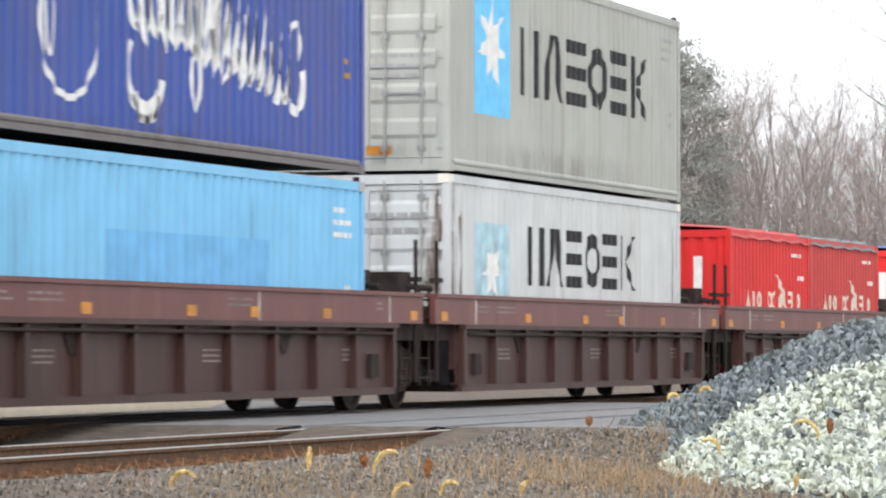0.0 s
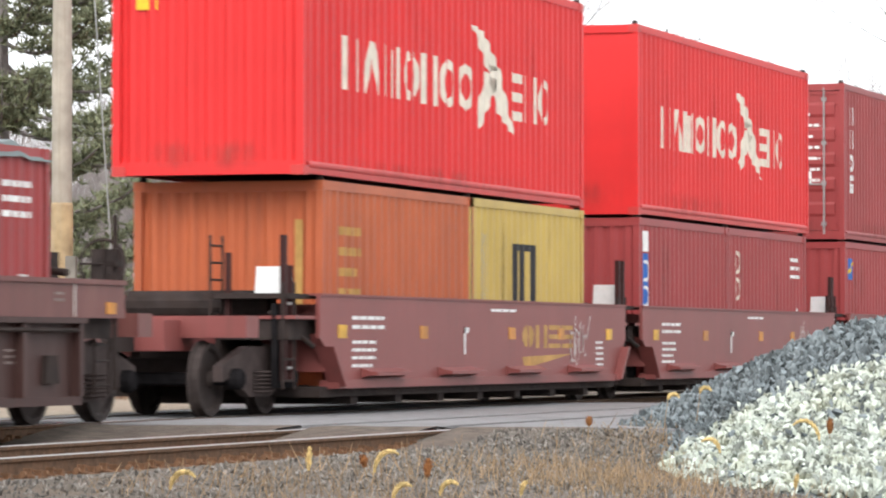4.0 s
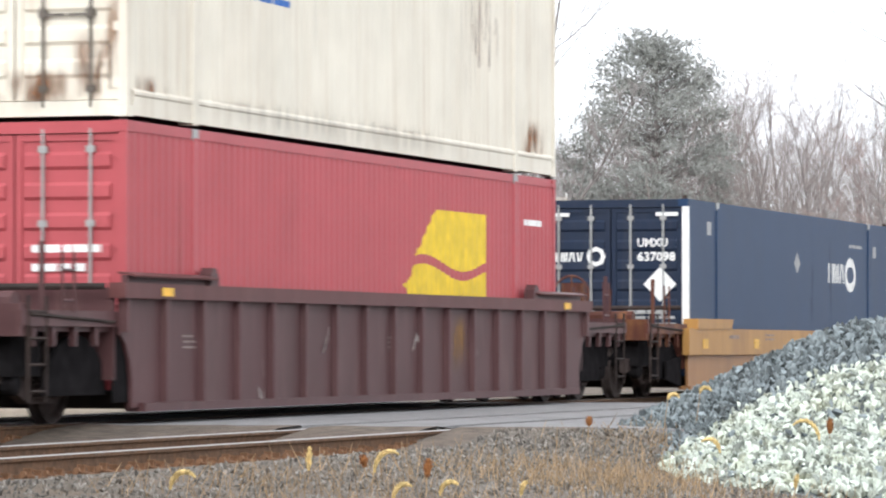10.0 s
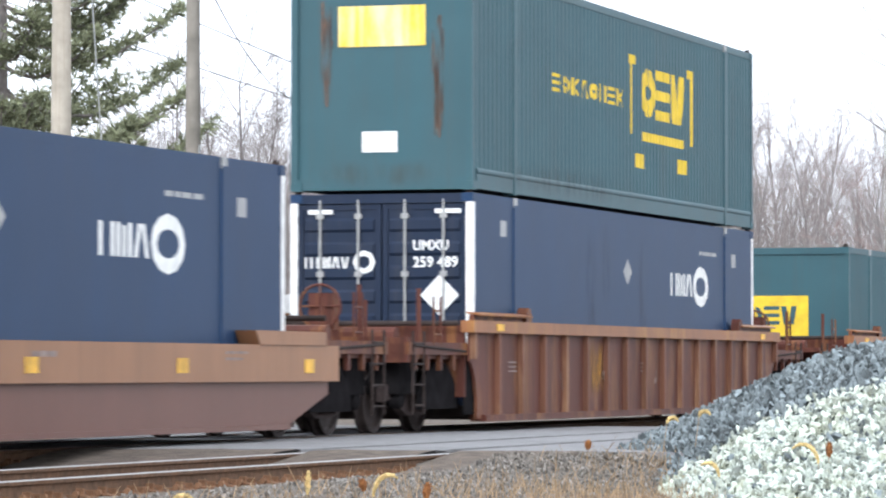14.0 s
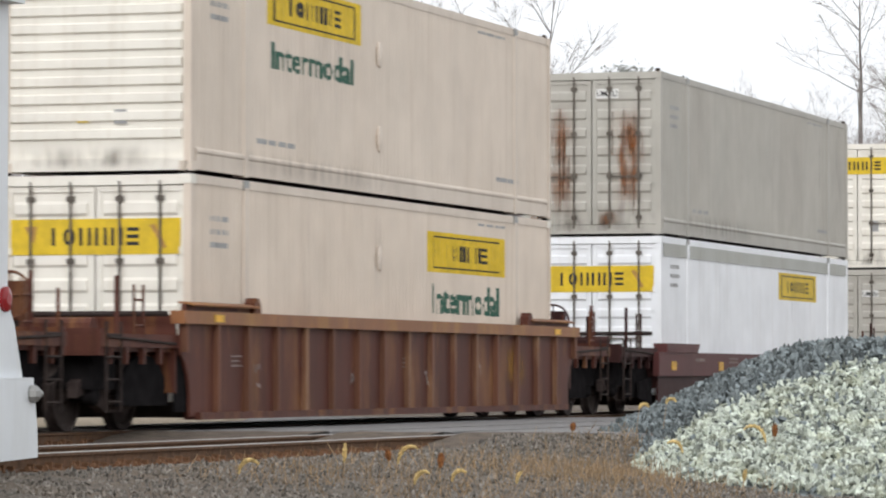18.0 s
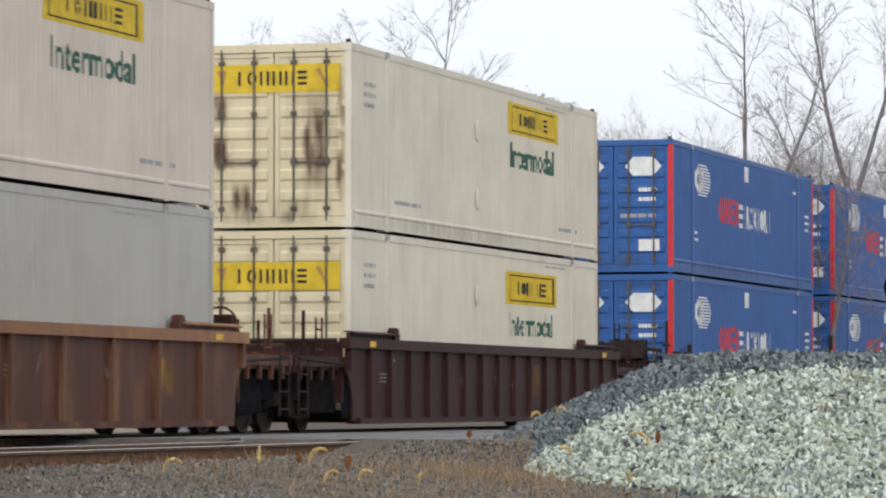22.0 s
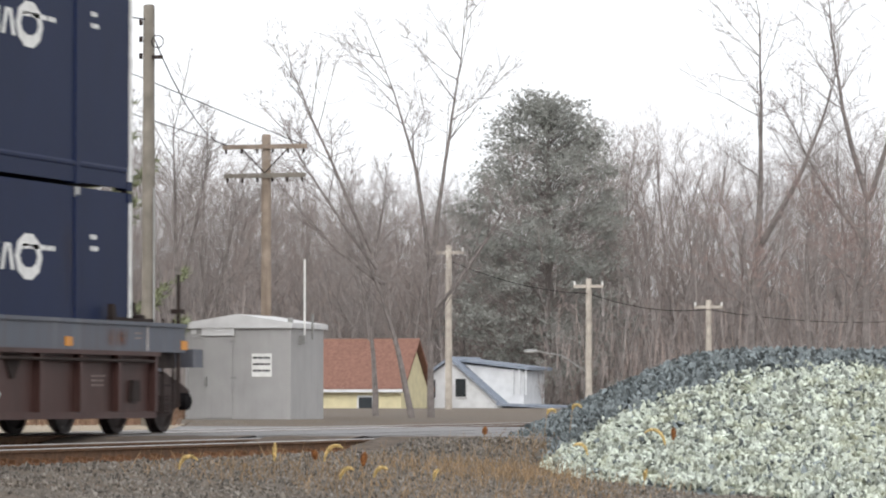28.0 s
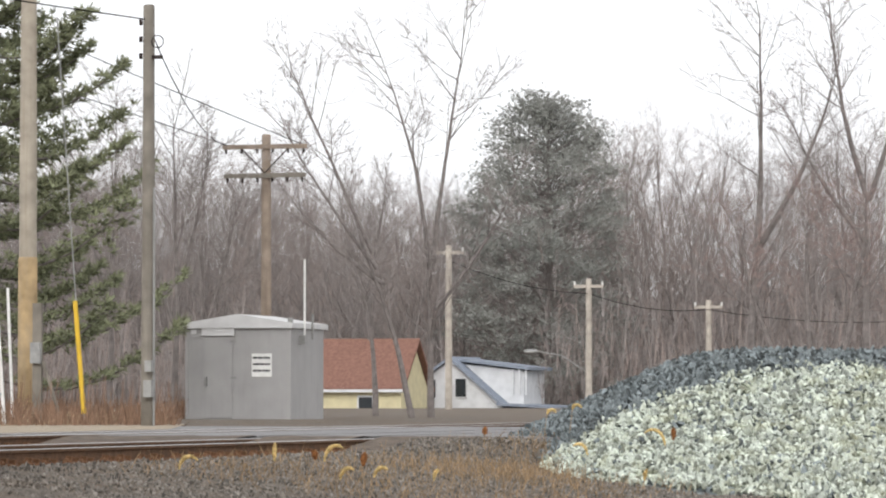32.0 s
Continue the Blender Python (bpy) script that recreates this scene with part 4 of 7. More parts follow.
    part("box_shelf", Shape().box(.3, 1.35, -1.5, -.45, 1.36, 1.42), STEEL_DARK, car)
    for near, y in ((True, -1.63), (False, L + 1.63)):
        d = -1 if near else 1
        part("guide_post", Shape().box(1.24, 1.31, y - d * .2 - .03, y - d * .2 + .03, .4, 2.1).box(1.24, 1.31, y - d * .42 - .02, y - d * .42 + .02, .4, 1.75), P["car_dark"], car)
        for zr in (.55, .95, 1.3):
            part("ladder_rung", Shape().rod((1.29, y - d * .2, zr), (1.29, y - d * .42, zr), .02, 6), GALV, car)
        yw = y - d * .95
        part("end_brace", Shape().prism([(yw, .95), (yw + d * .1, .95), (yw - d * .5, .38), (yw - d * .66, .38)], "x", 1.36, 1.46), bm, car)
        ya = -.85 if near else L + .85
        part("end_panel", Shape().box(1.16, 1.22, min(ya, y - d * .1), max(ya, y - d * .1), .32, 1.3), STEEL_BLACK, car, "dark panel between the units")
        part("guide_post", Shape().box(.52, .58, y - d * .3 - .03, y - d * .3 + .03, 1.1, 1.9), P["car_dark"], car)
        part("brake_lever", Shape().rod((1.1, y - d * .2, 1.2), (1.45, y - d * .75, .8), .03, 6), STEEL_DARK, car)
        part("platform_step", Shape().box(1.0, 1.46, min(y - d * .1, y - d * .9), max(y - d * .1, y - d * .9), 1.12, 1.16), bm, car)
    return car


def single_car(s, L, body, band, label, style="ribbed", top=1.46, low=0.16, marks=M_FAINT, ribs=16, seed=1):
    """A single 53-foot well car with a truck under each end."""
    car = rolling(thing("well_car", label, "rail car", pose(0, 0, 0), "cars of the train"), s, 0)
    bm, tm = P[body], P[band]
    em = P["car_rust"] if body in ("car_gold", "car_umber") else bm
    y0, y1 = -.75, L + .75
    for sx in (-1, 1):
        a, b = sorted((sx * 1.46, sx * 1.42))
        if style == "ribbed":
            arch = [(.3, low), (.3, .45), (.24, .66), (.12, .84), (.0, .92)]
            part("side_sheet", Shape().prism([(y0 + e, z) for e, z in arch] + [(y0, top - .16), (y1, top - .16)] + [(y1 - e, z) for e, z in arch[::-1]], "x", a, b), bm, car, "ribbed side cut away round the wheels")
            # added black sheets close the wheel cut-outs and stand for the shade inside
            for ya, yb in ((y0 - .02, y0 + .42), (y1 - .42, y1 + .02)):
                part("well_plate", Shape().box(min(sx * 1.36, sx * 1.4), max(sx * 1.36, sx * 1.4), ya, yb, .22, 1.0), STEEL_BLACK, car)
            part("top_chord", Shape().box(min(sx * 1.55, sx * 1.36), max(sx * 1.55, sx * 1.36), y0 - .1, y1 + .1, top - .16, top), tm, car)
            part("bottom_chord", Shape().box(min(sx * 1.53, sx * 1.3), max(sx * 1.53, sx * 1.3), y0 + .5, y1 - .5, low - .04, low + .05), bm, car)
            n = ribs
            for k in range(n + 1):
                y = y0 + .06 + (y1 - y0 - .12) * k / n
                part("rib", Shape().prism([(1.46 * sx, y - .06), (1.53 * sx, y - .045), (1.53 * sx, y + .045), (1.46 * sx, y + .06)], "z", .95 if k in (0, n) else low + .05, top - .16), P["car_rib_lit"] if body == "car_rust" else bm, car)
        else:
            mid_z = top - .52
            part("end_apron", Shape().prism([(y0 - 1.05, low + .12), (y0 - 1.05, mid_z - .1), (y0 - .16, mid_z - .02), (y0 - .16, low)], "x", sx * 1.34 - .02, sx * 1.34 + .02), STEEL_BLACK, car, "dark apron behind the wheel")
            part("side_sheet", Shape().prism([(y0 - .12, low), (y0 - .12, mid_z), (y1 + .1, mid_z), (y1 + .1, mid_z - .15), (y1 - 1.3, low)], "x", a, b), bm, car, "smooth lower side with sloping ends")
            part("top_band", Shape().box(min(sx * 1.53, sx * 1.42), max(sx * 1.53, sx * 1.42), y0 - .3, y1 + .3, mid_z, top - .1), tm, car)
            part("bottom_chord", Shape().box(min(sx * 1.5, sx * 1.3), max(sx * 1.5, sx * 1.3), y0 - .1, y1 - 1.3, low - .04, low + .02), bm, car)
        for yy, d in ((y0, 1), (y1, -1)):
            a2, b2 = sorted((yy + d * .2, yy + d * 2.6))
            if style == "ribbed":
                guide = part("corner_guide", Shape().box(min(sx * 1.45, sx * 1.38), max(sx * 1.45, sx * 1.38), a2, b2, top, top + .085), bm, car)
                part("guide_plate", Shape().prism([(sx * 1.34, top + .12), (sx * 1.34, top + .095), (sx * 1.46, top + .085), (sx * 1.545, top + .06), (sx * 1.55, top + .08), (sx * 1.46, top + .11)], "y", a2, b2), tm, guide, "worn flat guide plate")
                yb = b2 if d > 0 else a2
                part("guide_hook", Shape().prism([(yb - .14, top), (yb - .12, top + .13), (yb - .04, top + .2), (yb + .06, top + .19), (yb + .12, top + .11), (yb + .14, top)], "x", min(sx * 1.5, sx * 1.36), max(sx * 1.5, sx * 1.36)), bm, guide, "rusty hooked lock")
            else:
                part("corner_guide", Shape().prism([(a2, top - .1), (a2, top + .06), (b2, top + .06), (b2 - .15, top - .1)] if d > 0 else [(a2 + .15, top - .1), (a2, top + .06), (b2, top + .06), (b2, top - .1)], "x", min(sx * 1.55, sx * 1.3), max(sx * 1.55, sx * 1.3)), tm, car)
    part("floor", Shape().box(-1.4, 1.4, y0 + .9, y1 - .9, low - .02, .325), STEEL_DARK, car)
    line = [(-2, 0.0), (L + 2, 0.0)]
    for f in ((.02, .97) if style == "ribbed" else (.0, .22, .5, .75, 1.0)):
        y = L * f
        part("reflector", Shape().box(1.555, 1.562, y - .16, y + .16, top - .13, top - .04) if style == "ribbed" else Shape().box(1.53, 1.538, y - .16, y + .16, top - .42, top - .26), M_AMBER, car, "amber reflector strip")
    rng = random.Random(seed * 7)
    if style == "ribbed":
        # sprayed strokes, letters worn away and a faded yellow patch
        for k, f in enumerate((.1, .22, .36, .55, .72)):
            u, v, g = L * f + rng.uniform(-.2, .2), low + rng.uniform(.5, .75), []
            for q in range(rng.randint(2, 5)):
                u2, v2, w = u + rng.uniform(-.16, .16), v + rng.uniform(-.22, .22), rng.uniform(.018, .035)
                if abs(u2 - u) > .03:
                    g.append([(u, v - w), (u2, v2 - w), (u2, v2 + w), (u, v + w)])
                u, v = u2, v2
            if g:
                marking("spray_scrawl", g, line, 1.465, car, M_SCRAWL if rng.random() < .6 else M_FAINT, "pale sprayed stroke")
        yp = L * rng.choice((.62, .3, .8))
        marking("faded_patch", rect(yp, yp + 1.3, low + .25, top - .2), line, 1.462, car, M_PATCH, "worn yellow painted patch")
        for k, f in enumerate((.06, .49)):
            marking("stencilled_marking", bars(L * f, L * f + .4, low + .6, low + .78, 3, seed + k), line, 1.465, car, marks)
    else:
        for k, f in enumerate((.1, .26, .5, .83)):
            marking("stencilled_marking", bars(L * f, L * f + .7, top - .3, top - .16, 1 + k % 2, seed + k), line, 1.53, car, marks)
        g = []
        for k in range(10):
            a = L * .42 + rng.uniform(-.1, .1)
            g.append([(a, mid_z - .4 + k * .07), (a + rng.uniform(.1, .3), mid_z - .4 + k * .07), (a + rng.uniform(.12, .3), mid_z - .32 + k * .07), (a + .03, mid_z - .32 + k * .07)])
        if seed == 9:
            u = L * .4
            marking("spray_scrawl", [[(u + .16, mid_z + .02), (u + .36, mid_z + .02), (u + .42, top - .2), (u + .34, top - .14), (u + .22, top - .2)]], line, 1.53, car, M_SCRAWL, "pale sprayed swoosh")
            g = [[(u, mid_z - .42), (u + .12, mid_z - .45), (u + .3, mid_z - .25), (u + .42, mid_z - .05), (u + .12, mid_z - .06)]]
        marking("spray_scrawl", [q for q in g if max(p[1] for p in q) < mid_z - .02], line, 1.465, car, M_FAINT, "pale sprayed patch")
    for near, yb, d in ((True, y0, -1), (False, y1, 1)):
        yt = -1.87 if near else L + 1.87
        ye = yb + d * 2.45
        a, b = sorted((yb, ye))
        part("end_platform", Shape().box(-1.35, 1.35, a, b, .95, 1.14).box(-.35, .35, a, b, .66, .95), em, car, "end platform over the truck")
        part("end_bulkhead", Shape().box(-1.4, 1.4, min(yb, yb + d * .06), max(yb, yb + d * .06), .45, top - .05), em, car)
        part("end_beam", Shape().box(-1.4, 1.4, min(ye, ye - d * .14), max(ye, ye - d * .14), .9, 1.22), em, car)
        part("coupler", Shape().box(-.14, .14, min(ye, ye + d * .75), max(ye, ye + d * .75), .74, 1.0), STEEL_DARK, car)
        # solid black half-disc stands in for the shade in the wheel opening
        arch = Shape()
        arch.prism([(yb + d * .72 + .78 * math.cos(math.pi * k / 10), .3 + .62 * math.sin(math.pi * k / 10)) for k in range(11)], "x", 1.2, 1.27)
        part("wheel_recess", arch, STEEL_BLACK, car, "black sheet standing for the shade behind the wheel")
        part("platform_apron", Shape().box(1.36, 1.42, min(yb, ye), max(yb, ye), 1.0, 1.16), em, car)
        for q in (.5, 1.05, 1.6, 2.1):
            part("apron_gusset", Shape().prism([(yb + d * q - .05, 1.0), (yb + d * q + .05, 1.0), (yb + d * q + .03, .8), (yb + d * q - .03, .8)], "x", 1.34, 1.4), em, car)
        part("brake_beam", Shape().box(-1.1, 1.2, min(yb + d * 1.5, yb + d * 2.2), max(yb + d * 1.5, yb + d * 2.2), .5, .95), STEEL_BLACK, car)
        part("end_post", Shape().rod((1.3, ye - d * .75, 1.1), (1.3, ye - d * .75, 1.85), .03, 8), em, car)
        part("end_post", Shape().rod((.7, ye - d * .4, 1.1), (.7, ye - d * .4, 1.7), .025, 8), em, car)
        ladder(car, 1.42, ye - d * .15, ye - d * .6, .25, 1.3, 4, STEEL_DARK)
        part("hose", Shape().hoop((.75, ye + d * .1, .8), .2, .03), STEEL_BLACK, car)
        part("brake_valve", Shape().box(-.6, -.15, min(ye - d * .8, ye - d * 1.2), max(ye - d * .8, ye - d * 1.2), 1.14, 1.5), STEEL_DARK, car)
        part("cross_pipe", Shape().rod((1.38, yb + d * .25, 1.42), (-1.2, yb + d * .25, 1.42), .035, 8), STEEL_DARK, car)
        part("release_rod", Shape().rod((1.43, yb + d * .1, 1.05), (1.43, ye - d * .2, 1.12), .018, 6), STEEL_DARK, car)
        ladder(car, 1.42, ye - d * 1.0, ye - d * 1.3, 1.14, 1.75, 2, em, "grab_rail")
        cyl = Shape().rod((.2, ye - d * .9, 1.24), (.95, ye - d * .9, 1.24), .12, 10)
        part("brake_cylinder", cyl, em, car)
        make_truck(car, yt)
        if near:
            hand_brake(car, .1, ye - d * .35, 1.62, em)
    return car


# ---------------------------------------------------------------- painted names and devices (plain shapes)
def star(u, v, r, n=7, inner=.42):
    pts = [(u + (r if k % 2 == 0 else r * inner) * math.sin(k * math.pi / n), v + (r if k % 2 == 0 else r * inner) * math.cos(k * math.pi / n)) for k in range(2 * n)]
    return [[(u, v), pts[k], pts[(k + 1) % (2 * n)]] for k in range(2 * n)]


def diamond(u, v, ru, rv):
    return [[(u - ru, v), (u, v - rv), (u + ru, v), (u, v + rv)]]


def star_box(c, y, z0, z1, name_y0, name_y1, nz0, nz1):
    ob, x, line = c
    w = (z1 - z0) * .42
    marking("emblem_panel", rect(y, y + w * 2, z0, z1), line, x, ob, M_SKY, "light blue emblem panel")
    marking("emblem_star", star(y + w, (z0 + z1) / 2, w * .82), line, x + .003, ob, M_WHITE, "white star")
    marking("company_name", block_row("pcbobw", name_y0, name_y1, nz0, nz1, .14, .24), line, x, ob, M_BLACK, "black block shapes of a painted name")


def swoosh(c, u0, u1, v0, v1):
    """Tall narrow cream lettering shapes with a jagged cross in between."""
    ob, x, line = c
    w = u1 - u0
    polys = block_row("pcmopoo", u0, u0 + w * .60, v0, v0 + (v1 - v0) * .55, .2, .2) + block_row("bpo", u0 + w * .78, u1, v0, v0 + (v1 - v0) * .55, .2, .2)
    a = u0 + w * .58
    polys += [[(a, v1), (a + w * .06, v1 - .08), (a + w * .14, v0 + (v1 - v0) * .55), (a + w * .08, v0 + (v1 - v0) * .5)],
              [(a + w * .08, v0 + (v1 - v0) * .6), (a + w * .14, v0 + (v1 - v0) * .55), (a + w * .22, v0 - .25), (a + w * .12, v0 + .1)],
              [(a + w * .07, v0 + (v1 - v0) * .5), (a + w * .13, v0 + (v1 - v0) * .4), (a + w * .04, v0 - .2), (a + w * .02, v0)]]
    marking("company_name", polys, line, x, ob, mark_cream, "cream jagged emblem and tall block shapes")


mark_cream = mat("cream_marking", (0.66, 0.60, 0.50), 0.6, 0, 0.12, 6)


def side_codes(c, L, H, m=None, seed=1):
    ob, x, line = c
    marking("code_marking", bars(L - 1.1, L - .45, H - .75, H - .3, 3, seed), line, x, ob, m or M_WHITE)
    marking("code_marking", bars(L - .75, L - .5, H * .38, H * .5, 2, seed + 1), line, x, ob, m or M_WHITE)


def end_bars(c, x0, x1, z0, z1, rows, m, seed=1, d=.03):
    marking("code_marking", bars(x0, x1, z0, z1, rows, seed), [(-2, 0.0), (2, 0.0)], d, c[0], m, face="end")


def end_poly(c, polys, m, label="", d=.03, name="end_marking"):
    marking(name, polys, [(-2, 0.0), (2, 0.0)], d, c[0], m, label, "end")


def end_text(c, text, x0, x1, z0, z1, m, d=.016):
    marking("writing", fit_polys(glyphs(text), x0, x1, z0, z1), [(-2, 0.0), (2, 0.0)], d, c[0], m, face="end")


def side_text(c, text, y0, y1, z0, z1, m):
    marking("writing", fit_polys(glyphs(text), y0, y1, z0, z1), c[2], c[1], c[0], m)


def drips(u, v0, v1, w, n, seed):
    """A rust run: many thin slivers of uneven length."""
    rng, out = random.Random(seed), []
    for k in range(n):
        a = u + rng.gauss(0, w * .4)
        b = rng.uniform(.008, .03)
        top, low = v1 - rng.uniform(0, .5) * (v1 - v0), v0 + rng.uniform(0, .6) * (v1 - v0)
        if top > low:
            out.append([(a - b, low), (a + b * .6, low), (a + b, top), (a - b * .7, top)])
    return out


LOW, UP = 0.33, 3.22

# ---- first articulated set: tall-band wells
C = container(35.2, 12.19, 2.92, 2.9, "royal", "royal blue container with white sprayed scrawl", rail_colour="grimy")
g = ring(2.95, 1.2, .8, .82, .075, 165, 372, 18) + ring(2.45, 1.9, .12, 1.1, .07, 200, 330, 8)
g += ring(5.05, .85, .52, .6, .09, 150, 350, 12) + ring(5.05, .72, .5, .47, .24, 205, 340, 8) + ring(6.5, .85, .17, .42, .06, 100, 440, 12)
rng = random.Random(3)
for k in range(17):
    u, v = 4.75 + k * .29, 1.72 - k * .035
    g += ring(u, v + rng.uniform(-.06, .06), rng.uniform(.16, .24), rng.uniform(.4, .6), rng.uniform(.06, .13), rng.uniform(90, 150), rng.uniform(330, 420), 7)
    g.append(slab(u, v - .45, u + .22, v + rng.uniform(.35, .7), rng.uniform(.05, .11)))
g += ring(9.75, 1.0, .33, .42, .13, 140, 385, 10) + ring(9.75, 1.45, .22, .28, .08, -60, 150, 8) + ring(3.3, 2.5, .6, .35, .2, 200, 350, 8)
marking("spray_lettering", g, C[2], C[1], C[0], M_WHITE, "white sprayed scrawl")
side_codes(C, 12.19, 2.9, M_TAN, 2)
C = container(35.2, 12.19, LOW, 2.5, "pale_blue", "pale sky blue container with faded patches", rail_colour="grey")
marking("faded_patch", rect(3.9, 8.85, 1.1, 1.7), C[2], C[1], C[0], mat("faded_blue_patch", (0.16, 0.42, 0.70), .6), "slightly darker painted-over patch")
side_codes(C, 12.19, 2.5, M_WHITE, 3)
C = container(50.85, 12.19, UP - .1, 2.9, "grey", "grey container with a star emblem and dark lettering")
star_box(C, 1.15, .83, 2.78, 3.3, 10.4, 1.2, 2.15)
side_codes(C, 12.19, 2.9, M_GREY, 4)
end_bars(C, .1, .95, 1.2, 1.6, 3, M_GREY, 4)
end_bars(C, -.9, -.1, 1.2, 1.6, 3, M_GREY, 5)
end_poly(C, rect(.05, .4, .22, .34), M_ORANGE)
C = container(50.85, 12.19, LOW, 2.75, "pale_grey", "pale grey rust-streaked container with a faded emblem", rail_colour="chalk")
marking("emblem_panel", rect(1.2, 2.75, 1.1, 2.15), C[2], C[1], C[0], mat("faded_emblem", (0.36, 0.52, 0.58), .6, 0, .25, 4), "faded blue-grey emblem panel")
marking("emblem_star", star(2.0, 1.55, .45), C[2], C[1] + .003, C[0], M_WHITE, "worn white star")
marking("company_name", block_row("pcbobw", 3.66, 9.6, 1.33, 2.16, .14, .24), C[2], C[1], C[0], M_BLACK, "black block shapes of a painted name")
end_poly(C, drips(1.0, .2, 2.7, .25, 30, 10), M_RUST, "rust runs")
marking("rust_streak", drips(.35, .3, 2.5, .3, 24, 11) + drips(11.8, .6, 2.5, .2, 12, 12), C[2], C[1], C[0], M_RUST, "rust runs")
end_bars(C, .0, .9, 1.9, 2.3, 2, M_GREY, 6)
end_poly(C, rect(-.1, .5, .75, 1.45), M_WHITE, "pale patched panel")
for s, col, tarp in ((66.45, "red", 0), (72.6, "dull_red", 1), (81.9, "red", 2), (88.2, "maroon", 1)):
    C = container(s, 6.06, LOW, 2.45, col, "red half-length open-top container with a tarpaulin cover" if tarp else "red half-length open-top container", end="corrugated", top=False, pitch=.25, depth=.03, rail_colour=col)
    tp = Shape()
    n = 24
    for k in range(n + 1):
        y = 6.06 * k / n
        dz = .035 * math.sin(k * 1.3) + .02 * math.sin(k * 3.1)
        for x, z in ((-1.24, 2.33), (-1.15, 2.47), (0, 2.54), (1.15, 2.47), (1.24, 2.33)):
            tp.v.append((x, y, z + dz * (1 if z > 2.4 else .5)))
    for k in range(n):
        for i in range(4):
            a = k * 5 + i
            tp.f.append((a, a + 1, a + 6, a + 5))
    part("tarpaulin", tp, [mat("red_tarpaulin", (.5, .08, .08), .7, 0, .15, 3), mat("grey_green_tarpaulin", (.16, .19, .19), .7, 0, .2, 3), mat("blue_tarpaulin", (.05, .13, .42), .6, 0, .15, 3)][tarp], C[0], "wrinkled tarpaulin cover")
    if col != "maroon":
        swoosh(C, .8, 5.4, 1.1, 1.75)
        marking("code_marking", bars(4.75, 5.7, 2.03, 2.18, 1, 3) + bars(5.2, 5.6, 1.6, 1.8, 1, 2), C[2], C[1], C[0], M_WHITE)
        end_poly(C, rect(.55, .72, .3, 2.0), M_WHITE)
    else:
        marking("code_marking", rect(.12, .45, .3, 2.0), C[2], C[1], C[0], M_WHITE)
        marking("code_marking", block_row("lvlv", .15, .42, .5, 1.9, .3), C[2], C[1] + .003, C[0], M_BLACK)
        side_codes(C, 6.06, 2.45, M_WHITE, 9)

# ---- second articulated set: smooth-sided wells
C = container(101.8, 12.19, 2.84, 3.0, "red", "bright red container with cream jagged emblem", end="corrugated")
swoosh(C, 1.5, 10.6, 1.1, 2.3)
end_bars(C, -.5, .8, 2.6, 2.75, 1, M_WHITE, 3)
end_poly(C, rect(-.95, -.65, 2.0, 2.2), M_YELLOW)
C = container(102.5, 6.06, LOW, 2.47, "rust_orange", "rusty orange half-length container", end="corrugated")
end_poly(C, rect(.85, .95, .6, 2.0), M_TAN)
marking("code_marking", bars(.7, 1.5, 1.0, 2.0, 4, 4), C[2], C[1], C[0], M_TAN)
C = container(108.4, 5.6, LOW, 2.47, "mustard", "mustard yellow half-length container with black device")
marking("company_device", block_row("a", 2.0, 3.15, 1.02, 1.9, .0, .22), C[2], C[1], C[0], M_BLACK, "black arch-shaped device")
marking("code_marking", block_row("llllllll", .55, .8, .2, 2.0, .2), C[2], C[1], C[0], M_GREY)
C = container(117.1, 12.0, 2.84, 2.95, "red", "bright red container with cream jagged emblem", end="smooth")
swoosh(C, 1.5, 10.1, 1.1, 2.3)
end_poly(C, rect(.1, .25, 1.6, 2.95), M_WHITE)
C = container(117.15, 5.75, LOW, 2.47, "maroon", "maroon half-length container with white and blue panel", end="corrugated")
marking("name_panel", rect(.24, .7, 1.95, 2.27), C[2], C[1], C[0], M_WHITE, "white square panel")
marking("name_panel", rect(.24, .7, 1.0, 1.92), C[2], C[1], C[0], M_BLUE, "blue upright panel")
marking("name_shape", ring(.47, 1.65, .14, .17, .05) + ring(.47, 1.25, .14, .17, .05), C[2], C[1] + .003, C[0], M_WHITE)
end_poly(C, block_row("obb", -.9, .1, 1.65, 1.9, .2), M_WHITE)
C = container(122.95, 5.9, LOW, 2.47, "maroon", "maroon half-length container with upright cream figures")
marking("upright_figure", ring(.7, 1.9, .17, .2, .06) + ring(.7, 1.45, .17, .2, .06), C[2], C[1], C[0], mark_cream, "cream upright figures")
side_codes(C, 5.9, 2.4, M_WHITE, 14)
C = container(132.2, 12.1, 2.84, 2.97, "maroon", "maroon container with white upright figures on the doors' corner", rods=GALV)
marking("upright_figure", block_row("o", .55, .95, 1.3, 1.65) + block_row("p", .55, .95, 1.75, 2.1) + block_row("p", .55, .95, 2.2, 2.55) + block_row("b", .55, .95, 0.9, 1.2) + ring(.75, 1.1, .2, .15, .06), C[2], C[1], C[0], M_WHITE)
for k in range(7):
    end_bars(C, -.05, .75, 2.32 - k * .21, 2.45 - k * .21, 1, M_WHITE, 20 + k)
end_poly(C, rect(.28, .58, 1.05, 1.3), M_WHITE, "white placard")
marking("reflector", rect(11.55, 11.85, .35, .55), C[2], C[1], C[0], M_ORANGE)
C = container(132.25, 5.85, LOW, 2.47, "maroon", "maroon half-length container with small striped badge", end="corrugated")
marking("badge", rect(.44, .78, 1.75, 2.16), C[2], C[1], C[0], M_BLUE, "small blue and yellow badge")
